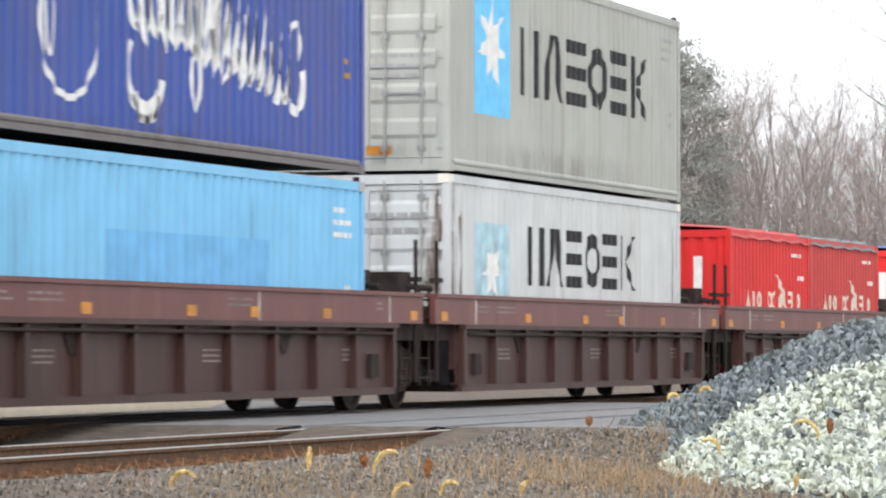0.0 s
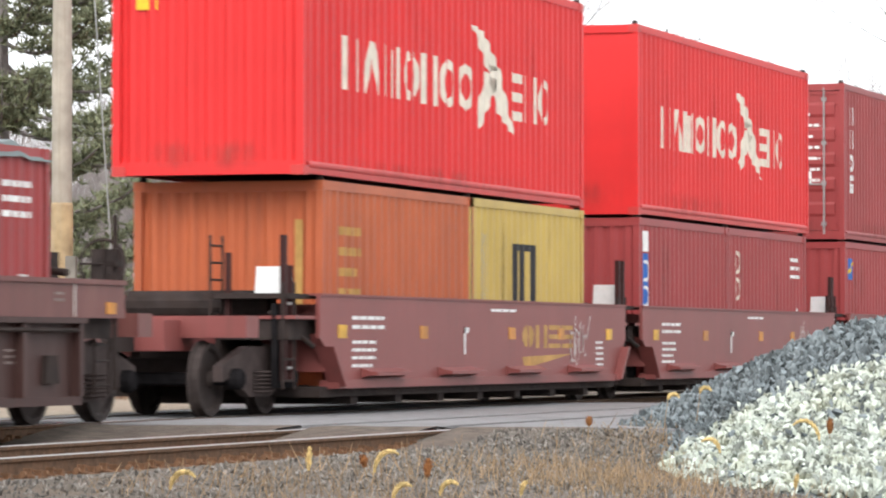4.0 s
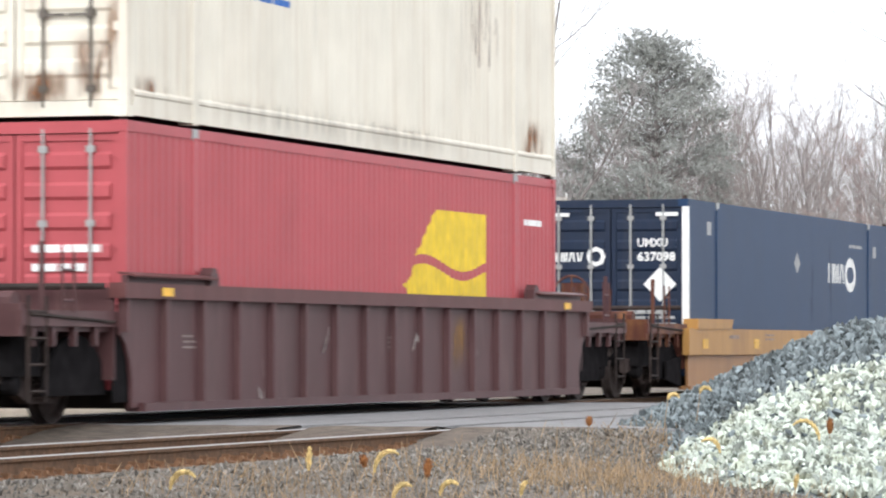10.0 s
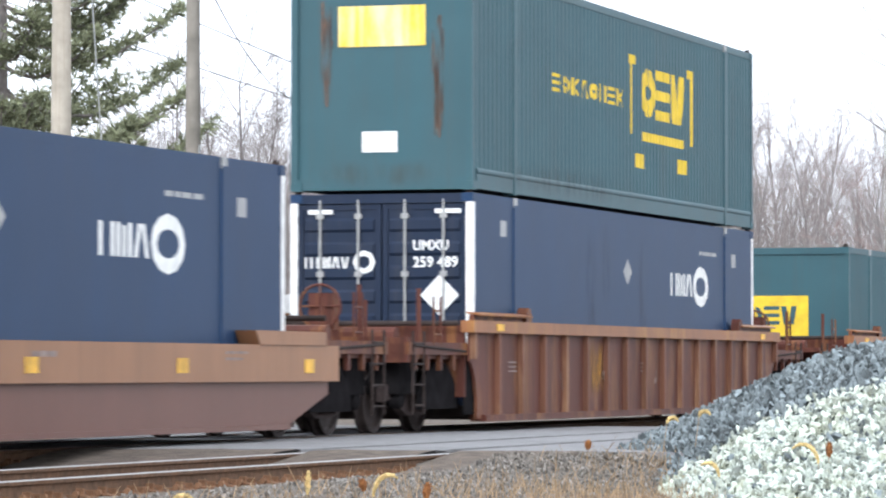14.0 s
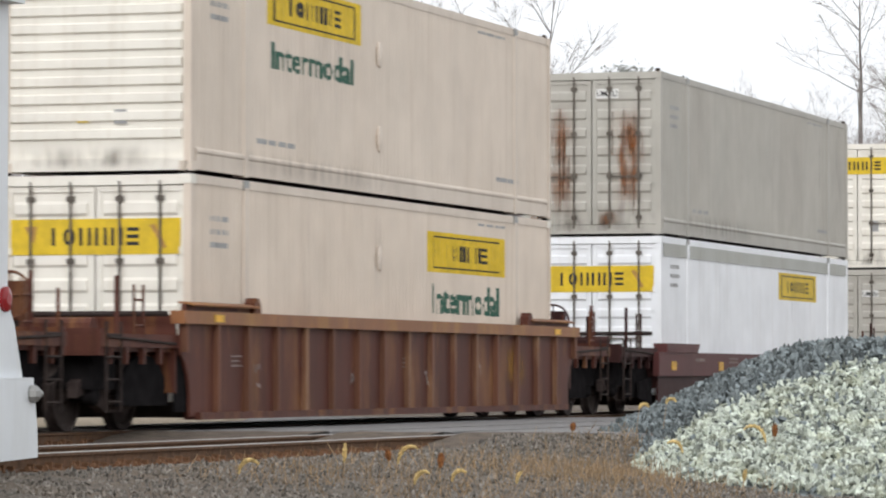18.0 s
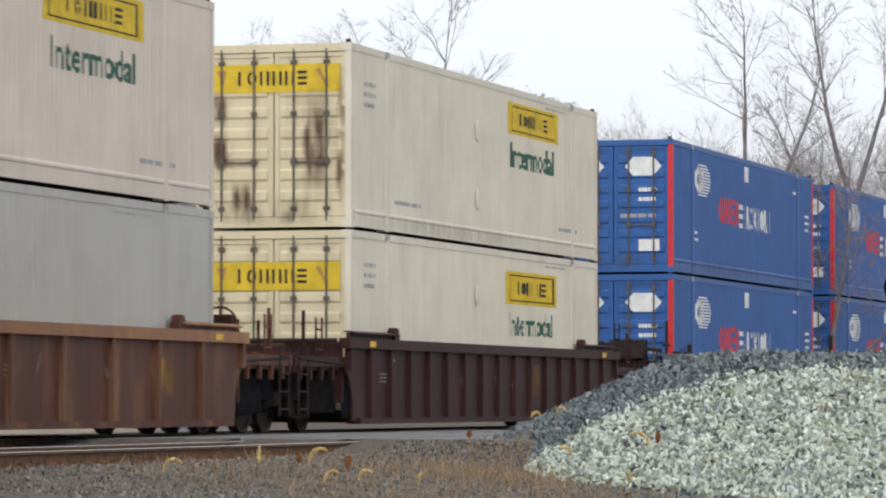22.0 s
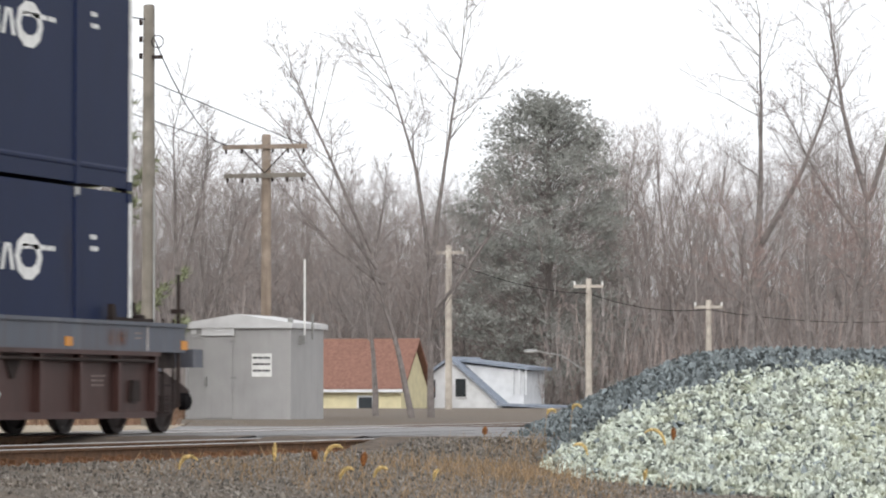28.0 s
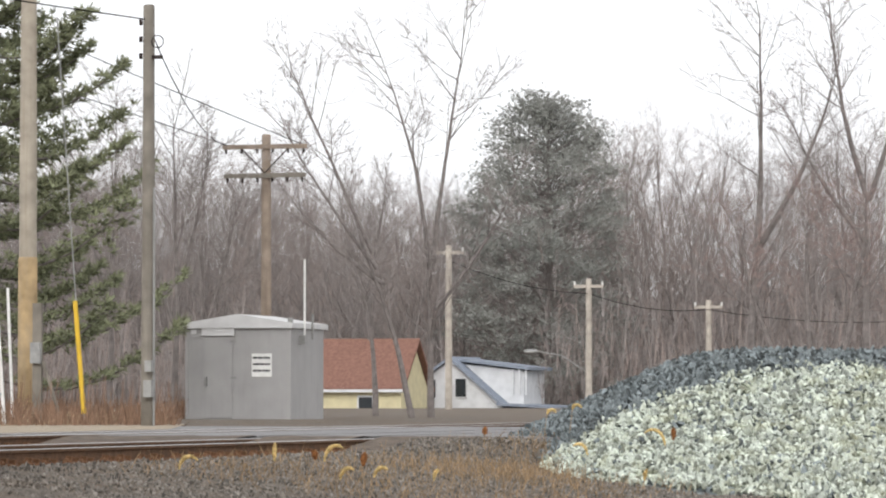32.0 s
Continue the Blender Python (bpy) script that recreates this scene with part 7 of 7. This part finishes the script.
def evergreen(bearing, dist, z_top, seed, label, rad, shape, needle, count, tufts, low=.08):
    """A pine: boughs in loose layers (tiers) or an uneven crown of many clumps (round)."""
    x, y = spot(bearing, dist)
    rng = random.Random(seed)
    ob = thing("pine_tree", label, "tree", pose(x, y, 0))
    wood = [(Vector((0, 0, -.3)), Vector((0, 0, z_top * .5)), z_top * .016, z_top * .011), (Vector((0, 0, z_top * .5)), Vector((0, 0, z_top * .97)), z_top * .011, z_top * .003)]
    vs, fs = [], []

    def tuft(c, r, lean, blades):
        for w in range(blades):
            dv = (Vector((rng.gauss(0, 1), rng.gauss(0, 1), rng.gauss(.3, .6))) + lean).normalized()
            sv = dv.orthogonal().normalized() * r * .11
            k0 = len(vs)
            vs.extend((tuple(c - sv), tuple(c + sv), tuple(c + dv * r * rng.uniform(.7, 1.2))))
            fs.append((k0, k0 + 1, k0 + 2))

    if shape == "tiers":
        for i in range(count):
            f = low + (1 - low) * (i + rng.random() * .8) / count
            a = rng.uniform(0, math.tau) if i % 3 else rng.uniform(-.7, .7)
            ln = rad * (1 - f) ** .6 * rng.uniform(.6, 1.12) + .2
            p, side = Vector((0, 0, f * z_top * .97)), Vector((math.cos(a), math.sin(a), 0))
            pts = [p + side * ln * k / 6 + Vector((0, 0, ln * (-.16 * math.sin(k / 6 * math.pi) + .16 * (k / 6) ** 2))) for k in range(7)]
            wood.extend((u, v, z_top * .0035 * (1 - k / 8), z_top * .0035 * (1 - (k + 1) / 8)) for k, (u, v) in enumerate(zip(pts, pts[1:])))
            across = Vector((-side.y, side.x, 0))
            for k in range(tufts):
                g = .22 + .8 * rng.random() ** .8
                j = min(5, int(g * 6))
                c = pts[j].lerp(pts[j + 1], min(1.2, g * 6 - j))
                c = c + across * rng.gauss(0, .17) * ln * (1.1 - .6 * g) + Vector((0, 0, rng.gauss(.06, .07)))
                tuft(c, rng.uniform(.1, .19) * z_top / 12, side * .7 + Vector((0, 0, .25)), 8)
    else:
        for i in range(count):
            f = 1 - (i / count) ** 1.1 * .92
            reach = rad * (.42 + .58 * min(1, (1 - f) * 3.4)) if f > .62 else rad * (.95 + .4 * noise.noise((f * 9, 2, seed)))
            a, rr = rng.uniform(0, math.tau), reach * rng.random() ** .45
            c = Vector((rr * math.cos(a) * (1.2 if math.cos(a) < 0 and f < .75 else 1), rr * math.sin(a), f * z_top * .97 + rng.gauss(0, .25)))
            wood.append((Vector((0, 0, c.z - rr * .45)), c, z_top * .0016, z_top * .0006))
            lump = rad / 3.0 * rng.uniform(.35, .75)
            for k in range(tufts):
                o = Vector((rng.gauss(0, .6), rng.gauss(0, .6), rng.gauss(0, .3))) * lump
                tuft(c + o, rng.uniform(.14, .28), Vector((math.cos(a) * .4, math.sin(a) * .4, .4)), 6)
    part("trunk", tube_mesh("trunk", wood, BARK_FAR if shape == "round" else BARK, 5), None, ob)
    me = bpy.data.meshes.new("crown")
    me.from_pydata(vs, [], fs)
    me.materials.append(needle)
    part("crown", me, None, ob, "dark green needle tufts")


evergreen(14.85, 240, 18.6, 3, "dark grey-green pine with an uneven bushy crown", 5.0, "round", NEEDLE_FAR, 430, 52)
evergreen(23.1, 92, 15.5, 5, "tall pine with layered drooping boughs", 4.9, "tiers", NEEDLE, 74, 190)


def make_woods():
    kinds = []
    for k in range(5):
        w, t = grow(random.Random(30 + k), 12.0, limbs=16, subs=7, twigs=5, fine=2, up=.8, bare=.2, wide=.36, r0=.085)
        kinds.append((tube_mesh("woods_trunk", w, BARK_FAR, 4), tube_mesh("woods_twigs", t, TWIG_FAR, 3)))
    rng = random.Random(77)
    trunks, grey_t, red_t = [], [], []
    for k in range(430):
        b = rng.uniform(8.5, 24.5) if k < 300 else rng.uniform(14.8, 24.8)
        d = rng.uniform(236, 330)
        x, y = spot(b, d)
        sc = d / 260 * rng.uniform(.72, 1.08) * (1.25 if b > 18.8 else 1.12 if b > 15.2 else 1.4)
        m = Matrix.LocRotScale((x, y, -.3), Euler((0, 0, rng.uniform(0, 6.3))), (sc * 1.2, sc * 1.2, sc))
        i = rng.randrange(5)
        trunks.append((kinds[i][0], m))
        (red_t if rng.random() < .35 else grey_t).append((kinds[i][1], m))
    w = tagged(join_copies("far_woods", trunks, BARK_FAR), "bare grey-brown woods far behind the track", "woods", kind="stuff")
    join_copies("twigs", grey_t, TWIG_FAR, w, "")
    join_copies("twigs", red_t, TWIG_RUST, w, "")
    segs = {0: [], 1: []}
    for k in range(21000):
        b = rng.uniform(7.5, 25.0)
        d = rng.uniform(226, 345)
        if 15.0 < b < 18.4 and d < 240:
            continue
        x, y = spot(b, d)
        h = rng.uniform(1.5, 11.0) * rng.uniform(.4, 1.0) + (1.6 if b < 15.5 else .6)
        p = Vector((x, y, rng.uniform(-.3, h * .75)))
        q = p + Vector((rng.gauss(0, .25), rng.gauss(0, .25), rng.uniform(.9, 2.4)))
        tone = int(rng.random() < .4)
        segs[tone].append((p, q, .026, .012))
        for v in range(4):
            m = p.lerp(q, rng.uniform(.2, 1))
            segs[tone].append((m, m + Vector((rng.gauss(0, .4), rng.gauss(0, .3), rng.uniform(.1, .8))), .014, .007))
    for k in (0, 1):
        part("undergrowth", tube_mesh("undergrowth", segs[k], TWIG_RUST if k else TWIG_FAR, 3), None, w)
    # a low dense bank of undergrowth behind them closes the view
    s = Shape()
    n = 900
    for k in range(n + 1):
        b = 4 + 26 * k / n
        x, y = spot(b, 340)
        h = 8.6 + (1.2 if b > 15 else 0) + 2.2 * noise.noise((b * 1.7, 0, 0)) + 1.2 * noise.noise((b * 6, 3, 0)) + 1.6 * noise.noise((b * 31, 9, 0)) + (k % 2) * rng.uniform(0, 1.6)
        s.v += [(x, y, -2), (x, y, h), (x + 3, y + 40, h - 4.5), (x + 3, y + 40, -2)]
    for k in range(n):
        a = 4 * k
        s.f += [(a, a + 4, a + 5, a + 1), (a + 1, a + 5, a + 6, a + 2), (a + 2, a + 6, a + 7, a + 3)]
    # the backdrop's colour has the same haze mixed in
    tagged(part("woods_backdrop", s, mat("haze_paled_woods", (0.262, 0.23, 0.222), .95, 0, .25, .35, (.16, .13, .125), .5, .15)), "dense grey-brown woods in the distance", "woods", kind="structure")


make_woods()


# ---------------------------------------------------------------- weeds
def make_weeds():
    rng = random.Random(12)
    segs = []
    for k in range(2300):
        if rng.random() < .5:
            x, y = rng.gauss(6.3, .55), rng.uniform(33.5, 40)
        else:
            x, y = rng.uniform(4.6, 8.5), rng.uniform(27, 37)
        z = ground_height(x, y)
        h = rng.uniform(.05, .22) * (1.4 if rng.random() < .15 else 1)
        a = Vector((x, y, z - .02))
        b = a + Vector((rng.gauss(0, .07), rng.gauss(0, .07), h))
        segs.append((a, b, .004, .002))
    ob = part("dry_weeds", tube_mesh("dry_weeds", segs, DRY, 3), None)
    tagged(ob, "thin dry brown weeds on the gravel", "weeds", kind="stuff")
    segs, segs2 = [], []
    for k in range(5200):
        b = rng.uniform(19.75, 24.5)
        x, y = spot(b, rng.uniform(72, 86) if b > 20.1 else rng.uniform(96, 105))
        a = Vector((x, y, ground_height(x, y) - .05))
        segs.append((a, a + Vector((rng.gauss(0, .16), rng.gauss(0, .16), rng.uniform(.12, .55) * (1.9 if rng.random() < .1 else 1))), .009, .004))
    for k in range(2600):
        x, y = rng.uniform(-16, -4.2), rng.uniform(46, 66)
        if x > -3.1 - max(0, y - 50) * .36:
            continue
        a = Vector((x, y, ground_height(x, y) - .03))
        segs2.append((a, a + Vector((rng.gauss(0, .12), rng.gauss(0, .12), rng.uniform(.05, .2) if y < 60 else rng.uniform(.1, .34))), .012, .004))
    tagged(part("straw_grass", tube_mesh("straw_grass", segs2, STRAW, 3), None), "pale dry grass beyond the crossing", "grass", kind="stuff")
    ob = part("dry_brush", tube_mesh("dry_brush", segs, BRUSH, 3), None)
    tagged(ob, "rust-brown dry brush behind the track", "brush", kind="stuff")


make_weeds()


def foxtail(x, y, z_head, bend, seed, brown=False, length=.2):
    """A grass stem with a seed head that nods over."""
    rng = random.Random(seed)
    z0 = ground_height(x, y)
    ob = thing("foxtail_grass", "dry brown dock seed stalk" if brown else "dry straw-coloured foxtail grass stalk with a nodding seed head", "grass stalk", pose(x, y, z0))
    h = z_head - z0
    pts = [Vector((-.06 * bend, 0, -.02)), Vector((-.03 * bend, 0, h * .5)), Vector((0, 0, h))]
    part("stem", tube_mesh("stem", [(pts[0], pts[1], .005, .004), (pts[1], pts[2], .004, .003)], DRY, 4), None, ob)
    s = Shape()
    p, a = pts[2], radians(80)
    n = 9
    for k in range(n):
        r = (.022 if not brown else .034) * math.sin((k + .8) / (n + .6) * math.pi) ** .6
        q = p + Vector((math.cos(a) * bend, 0, math.sin(a))) * (length / n)
        s.rod(p, q + (q - p) * .25, r, 7, r * .92)
        for t in range(10):
            w = rng.uniform(0, 6.3)
            o = Vector((math.cos(w) * .6, math.sin(w), rng.uniform(-.3, .6))) * r
            s.rod(p + o, p + o * 2.1 + (q - p) * .8, .0035, 3, .001)
        p = q
        a -= radians(17) * abs(bend)
    part("seed_head", s, BROWN_SEED if brown else FOXTAIL, ob)


make_fox = (
    (5.15, 30.72, -.2, .12, 0, .2), (5.8, 30.44, -.2, .75, 0, .36), (5.96, 31.31, -.26, .2, 1, .16), (5.28, 31.73, -.2, -.3, 1, .12),
    (5.35, 27.2, -.23, .85, 0, .3), (6.35, 29.27, -.37, .75, 0, .26), (6.48, 30.03, -.36, .8, 0, .24), (6.6, 31.82, -.42, .5, 0, .17),
    (6.0, 38.9, .27, 1.0, 0, .16), (6.2, 39.4, .33, 1.0, 0, .16), (6.75, 41.2, .55, .2, 0, .22),
    (7.74, 38.4, -.04, .1, 1, .15), (7.68, 38.2, -.1, -.8, 0, .42), (6.8, 37.8, -.22, -.8, 0, .3), (5.3, 38.5, .02, .15, 1, .09), (7.9, 36.2, -.5, .3, 0, .16))
for k, (x, y, z, b, br, ln) in enumerate(make_fox):
    foxtail(x, y, z, b, k, bool(br), ln)


# ---------------------------------------------------------------- hi-rail truck on the nearer track
def make_truck_on_rails():
    white = mat("white_truck_paint", (0.70, 0.73, 0.76), .35, 0, .05, 1.5, (.45, .43, .38), .25, 2, streaks=.1)
    rubber = mat("black_rubber", (0.015, 0.015, 0.016), .8, 0, .2, 8)
    t = thing("hi_rail_truck", "white hi-rail dump truck standing on the nearer track", "truck", pose(2.9, 24.9, 0))
    # local: y = 0 at the tail, body towards -y; the side that is seen at x = 1.2
    for sx in (-1, 1):
        a, b = sorted((sx * 1.2, sx * 1.08))
        part("body_side", Shape().box(a, b, -5.6, -.7, .75, 3.8), white, t)
        part("tail_post", Shape().prism([(-.2, 1.3), (-.2, 3.85), (-.75, 3.85), (-.75, .6), (.14, .6), (-.05, 1.1)], "x", min(sx * 1.27, sx * 1.0), max(sx * 1.27, sx * 1.0)), white, t)
        for z in (.62, 3.05, 3.7):
            part("body_rib", Shape().box(min(sx * 1.3, sx * 1.18), max(sx * 1.3, sx * 1.18), -5.6, -.75, z, z + (.28 if z < 1 else .12)), white, t)
        for y in (-2.2, -3.9):
            part("body_rib", Shape().box(min(sx * 1.3, sx * 1.18), max(sx * 1.3, sx * 1.18), y - .1, y + .1, .9, 3.82), white, t)
        part("tail_skirt", Shape().prism([(.3, -.05), (.29, .2), (.2, .64), (-.83, .64), (-.68, -.08)], "x", min(sx * 1.34, sx * 1.26), max(sx * 1.34, sx * 1.26)), white, t)
        part("tow_pin", Shape().rod((sx * 1.36, .15, .5), (sx * 1.36, .3, .5), .035, 8).ball((sx * 1.36, .15, .5), .08), GALV, t)
        part("marker_lamp", Shape().lathe([(.11, 0), (.11, .03), (.05, .05)], (sx * 1.27 if sx > 0 else sx * 1.32, -.27, 1.31), "x", 14), mat("red_lens", (.25, .012, .015), .2), t, "round red marker lamp")
        for y in (-2.0, -3.3, -7.1):
            w = part("tyre", Shape().lathe([(.3, -.14), (.5, -.14), (.52, -.1), (.52, .1), (.5, .14), (.3, .14)], (sx * .98, y, .42), "x", 24), rubber, t)
            part("rim", Shape().lathe([(.05, -.06), (.29, -.08), (.3, .1), (.2, .12), (.06, .1)], (sx * .98, y, .42), "x", 16), white, w)
        part("mud_flap", Shape().box(min(sx * 1.25, sx * .7), max(sx * 1.25, sx * .7), -1.3, -1.26, -.1, .68), rubber, t)
    part("tailgate", Shape().box(-1.0, 1.0, -.45, -.35, .75, 3.4), white, t)
    part("body_floor", Shape().box(-1.1, 1.1, -5.6, -.1, .7, .8), white, t)
    part("front_wall", Shape().box(-1.1, 1.1, -5.7, -5.6, .75, 4.1), white, t)
    part("top_ledge", Shape().box(.95, 1.38, -5.6, -.1, 3.85, 3.9), white, t)
    part("boom_rest", Shape().box(.8, 1.2, -.9, -.55, 3.9, 4.2).rod((1.0, -.7, 4.1), (1.0, -.65, 4.7), .08, 8), mat("worn_yellow_steel", (.40, .26, .06), .6, 0, .3, 6, RUST, .5, 6), t, "worn yellow boom rest")
    part("chassis", Shape().box(-.5, .5, -8.3, -.3, .5, .72), STEEL_BLACK, t)
    cab = part("cab", Shape().prism([(-5.9, .75), (-5.9, 2.9), (-7.2, 2.9), (-7.55, 2.1), (-8.6, 1.9), (-8.6, .75)], "x", -1.1, 1.1), white, t)
    part("side_window", Shape().prism([(-6.1, 2.0), (-6.1, 2.7), (-7.1, 2.7), (-7.4, 2.0)], "x", 1.1, 1.108), GLASS, cab)
    part("windscreen", Shape().prism([(-7.58, 2.12), (-7.6, 2.14), (-7.27, 2.85), (-7.25, 2.83)], "x", -1.0, 1.0), GLASS, cab)
    for y in (-.4, -8.0):
        g = part("rail_gear", Shape().rod((-.75, y, .25), (.75, y, .25), .05, 8), STEEL_DARK, t)
        for sx in (-1, 1):
            part("guide_wheel", Shape().lathe([(.05, -.06), (.24, -.06), (.24, -.03), (.19, -.02), (.19, .06), (.05, .06)], (sx * .74, y, .16), "x", 16), STEEL_DARK, g)


make_truck_on_rails()


# ---------------------------------------------------------------- crossing signal
def make_service_post():
    x, y = spot(22.05, 78)
    s = thing("service_post", "weathered board post with grey electric box and leaning strut", "post", pose(x, y, 0))
    part("post", Shape().box(-.09, .09, -.04, .04, -.2, 2.3), WOOD_GREY, s)
    part("electric_box", Shape().box(-.1, .1, -.14, -.04, 1.15, 1.55), GALV, s, "grey electric box")
    part("strut", Shape().rod((.55, 0, -.1), (.1, 0, 1.2), .035, 6), WOOD_GREY, s)
    part("conduit", Shape().rod((-.5, 0, -.1), (-.62, 0, 2.6), .03, 6), M_WHITE, s)


make_service_post()


def make_signal():
    glow = bpy.data.materials.new("lit_red_lamp")
    glow.use_nodes = True
    b = glow.node_tree.nodes["Principled BSDF"]
    b.inputs["Base Color"].default_value, b.inputs["Emission Color"].default_value, b.inputs["Emission Strength"].default_value = (.5, .02, .02, 1), (1, .05, .06, 1), 2.5
    m = thing("crossing_signal", "silver level crossing signal mast with lit red flashing lamps", "railway signal", pose(7.85, 58.7, -.72))
    part("mast", Shape().rod((0, 0, 0), (0, 0, 5.7), .07, 12), GALV, m)
    part("base", Shape().box(-.3, .3, -.3, .3, 0, .12).rod((0, 0, .1), (0, 0, .5), .14, 12, .09), GALV, m)
    part("cross_bracket", Shape().rod((-.62, -.08, 3.35), (.62, -.08, 3.35), .035, 8), GALV, m)
    part("upper_bracket", Shape().rod((-.9, 0, 5.15), (.9, 0, 5.15), .025, 8), GALV, m)
    part("bell", Shape().ball((.36, -.1, 3.1), .13, 1, .7, 1), M_WHITE, m, "white crossing bell")
    for x, z in ((-.48, 3.15), (.5, 3.85)):
        d = part("backplate", Shape().lathe([(.3, 0), (.3, .03), (.27, .04)], (x, -.2, z), "y", 20), STEEL_BLACK, m, "round black lamp backplate")
        part("lens", Shape().lathe([(.11, -.03), (.1, -.05), (.03, -.07)], (x, -.2, z), "y", 16), glow, d, "lit red lens")
        hood = Shape()
        for k in range(9):
            a0, a1 = radians(-10 + k * 22), radians(12 + k * 22)
            hood.prism([(x + .13 * math.cos(a0), z + .13 * math.sin(a0)), (x + .13 * math.cos(a1), z + .13 * math.sin(a1)), (x + .12 * math.cos(a1), z + .12 * math.sin(a1)), (x + .12 * math.cos(a0), z + .12 * math.sin(a0))], "y", -.5, -.2)
        part("hood", hood, STEEL_BLACK, d)
    c = thing("relay_case", "pale grey relay case beside the crossing signal", "cabinet", pose(7.95, 58.3, -.72))
    part("case_body", Shape().box(-.32, .32, -.25, .2, 0, 2.25), GALV, c)
    part("case_lid", Shape().box(-.36, .36, -.29, .24, 2.25, 2.32), GALV, c)


make_signal()


# ---------------------------------------------------------------- wires, guys
def wire(a, b, sag, name="overhead_wire", r=.012, label="thin dark overhead wire between poles"):
    a, b = Vector(a), Vector(b)
    pts = [a.lerp(b, k / 14) - Vector((0, 0, sag * 4 * (k / 14) * (1 - k / 14))) for k in range(15)]
    s = Shape()
    side = (b - a).cross(Vector((0, 0, 1))).normalized() * r
    for p in pts:
        s.v += [tuple(p + side), tuple(p + Vector((0, 0, r))), tuple(p - side), tuple(p - Vector((0, 0, r)))]
    s.f += [(4 * k + c, 4 * k + (c + 1) % 4, 4 * k + 4 + (c + 1) % 4, 4 * k + 4 + c) for k in range(14) for c in range(4)]
    ob = part(name, s, STEEL_BLACK, None)
    tagged(ob, label, "wire")


x2, y2 = spot(20.5, 72)
x3, y3 = spot(18.84, 101)
x1, y1 = spot(22.19, 80)
wire((x2, y2, 7.2), (x1 - 8, y1 - 30, 9.5), .3)
wire((x2, y2, 7.1), (x3 - 1.0, y3, 6.8), .5)
wire((x3 - 1.05, y3, 6.82), (x3 - 16, y3 - 45, 15.5), .4)
wire((x3 + .9, y3, 6.82), (x3 - 14, y3 - 45, 17.5), .4)
for b0, z0, b1, z1 in ((16.26, 7.0, 14.28, 5.7), (14.28, 5.7, 12.59, 4.9), (12.59, 4.9, 9.5, 4.4)):
    (xa, ya), (xb, yb) = spot(b0, 190 if b0 > 16 else 200), spot(b1, 200)
    wire((xa, ya, z0), (xb, yb, z1), .35, r=.015)
xa, ya = spot(21.4, 74)
g = thing("guy_wire", "guy wire with a yellow plastic guard", "guy wire", pose(xa, ya, 0))
part("cable", Shape().rod((0, 0, .1), (-.75, .5, 7.5), .012, 6), GALV, g)
part("guard", Shape().rod((0, 0, .2), (-.24, .16, 2.25), .045, 8), mat("yellow_plastic", (.62, .40, .03), .5), g, "yellow plastic guy guard")
xa, ya = spot(22.6, 74)
g = thing("guy_wire", "guy wire with a pale plastic guard", "guy wire", pose(xa, ya, 0))
part("guard", Shape().rod((0.12, 0, .0), (-.1, 0, 3.0), .04, 8), M_WHITE, g)


# ---------------------------------------------------------------- motion of the train
def train_offset(t):
    """Way run since the start: nearly steady, about 14.5 m/s."""
    rows = ((0, 0), (2.5, -35.2), (4.5, -63.8), (7, -99.5), (9.5, -136.0), (12, -172.8), (14.5, -210.1), (16.5, -240.0), (19, -276.9), (20, -291.6), (21.5, -313.55), (23, -335.4), (24, -349.6), (25, -364.2), (26.5, -385.9), (32, -464.0))
    for (a, u), (b, v) in zip(rows, rows[1:]):
        if t <= b:
            return u + (v - u) * (t - a) / (b - a)
    return rows[-1][1]


def motions():
    for ob, x, s, z in MOVERS:
        walk(ob, [(t, pose(x, s + train_offset(t), z)) for t in (0, 2.5, 4.5, 7, 9.5, 12, 14.5, 16.5, 19, 20, 21.5, 23, 24, 25, 26.5, 32)])


motions()
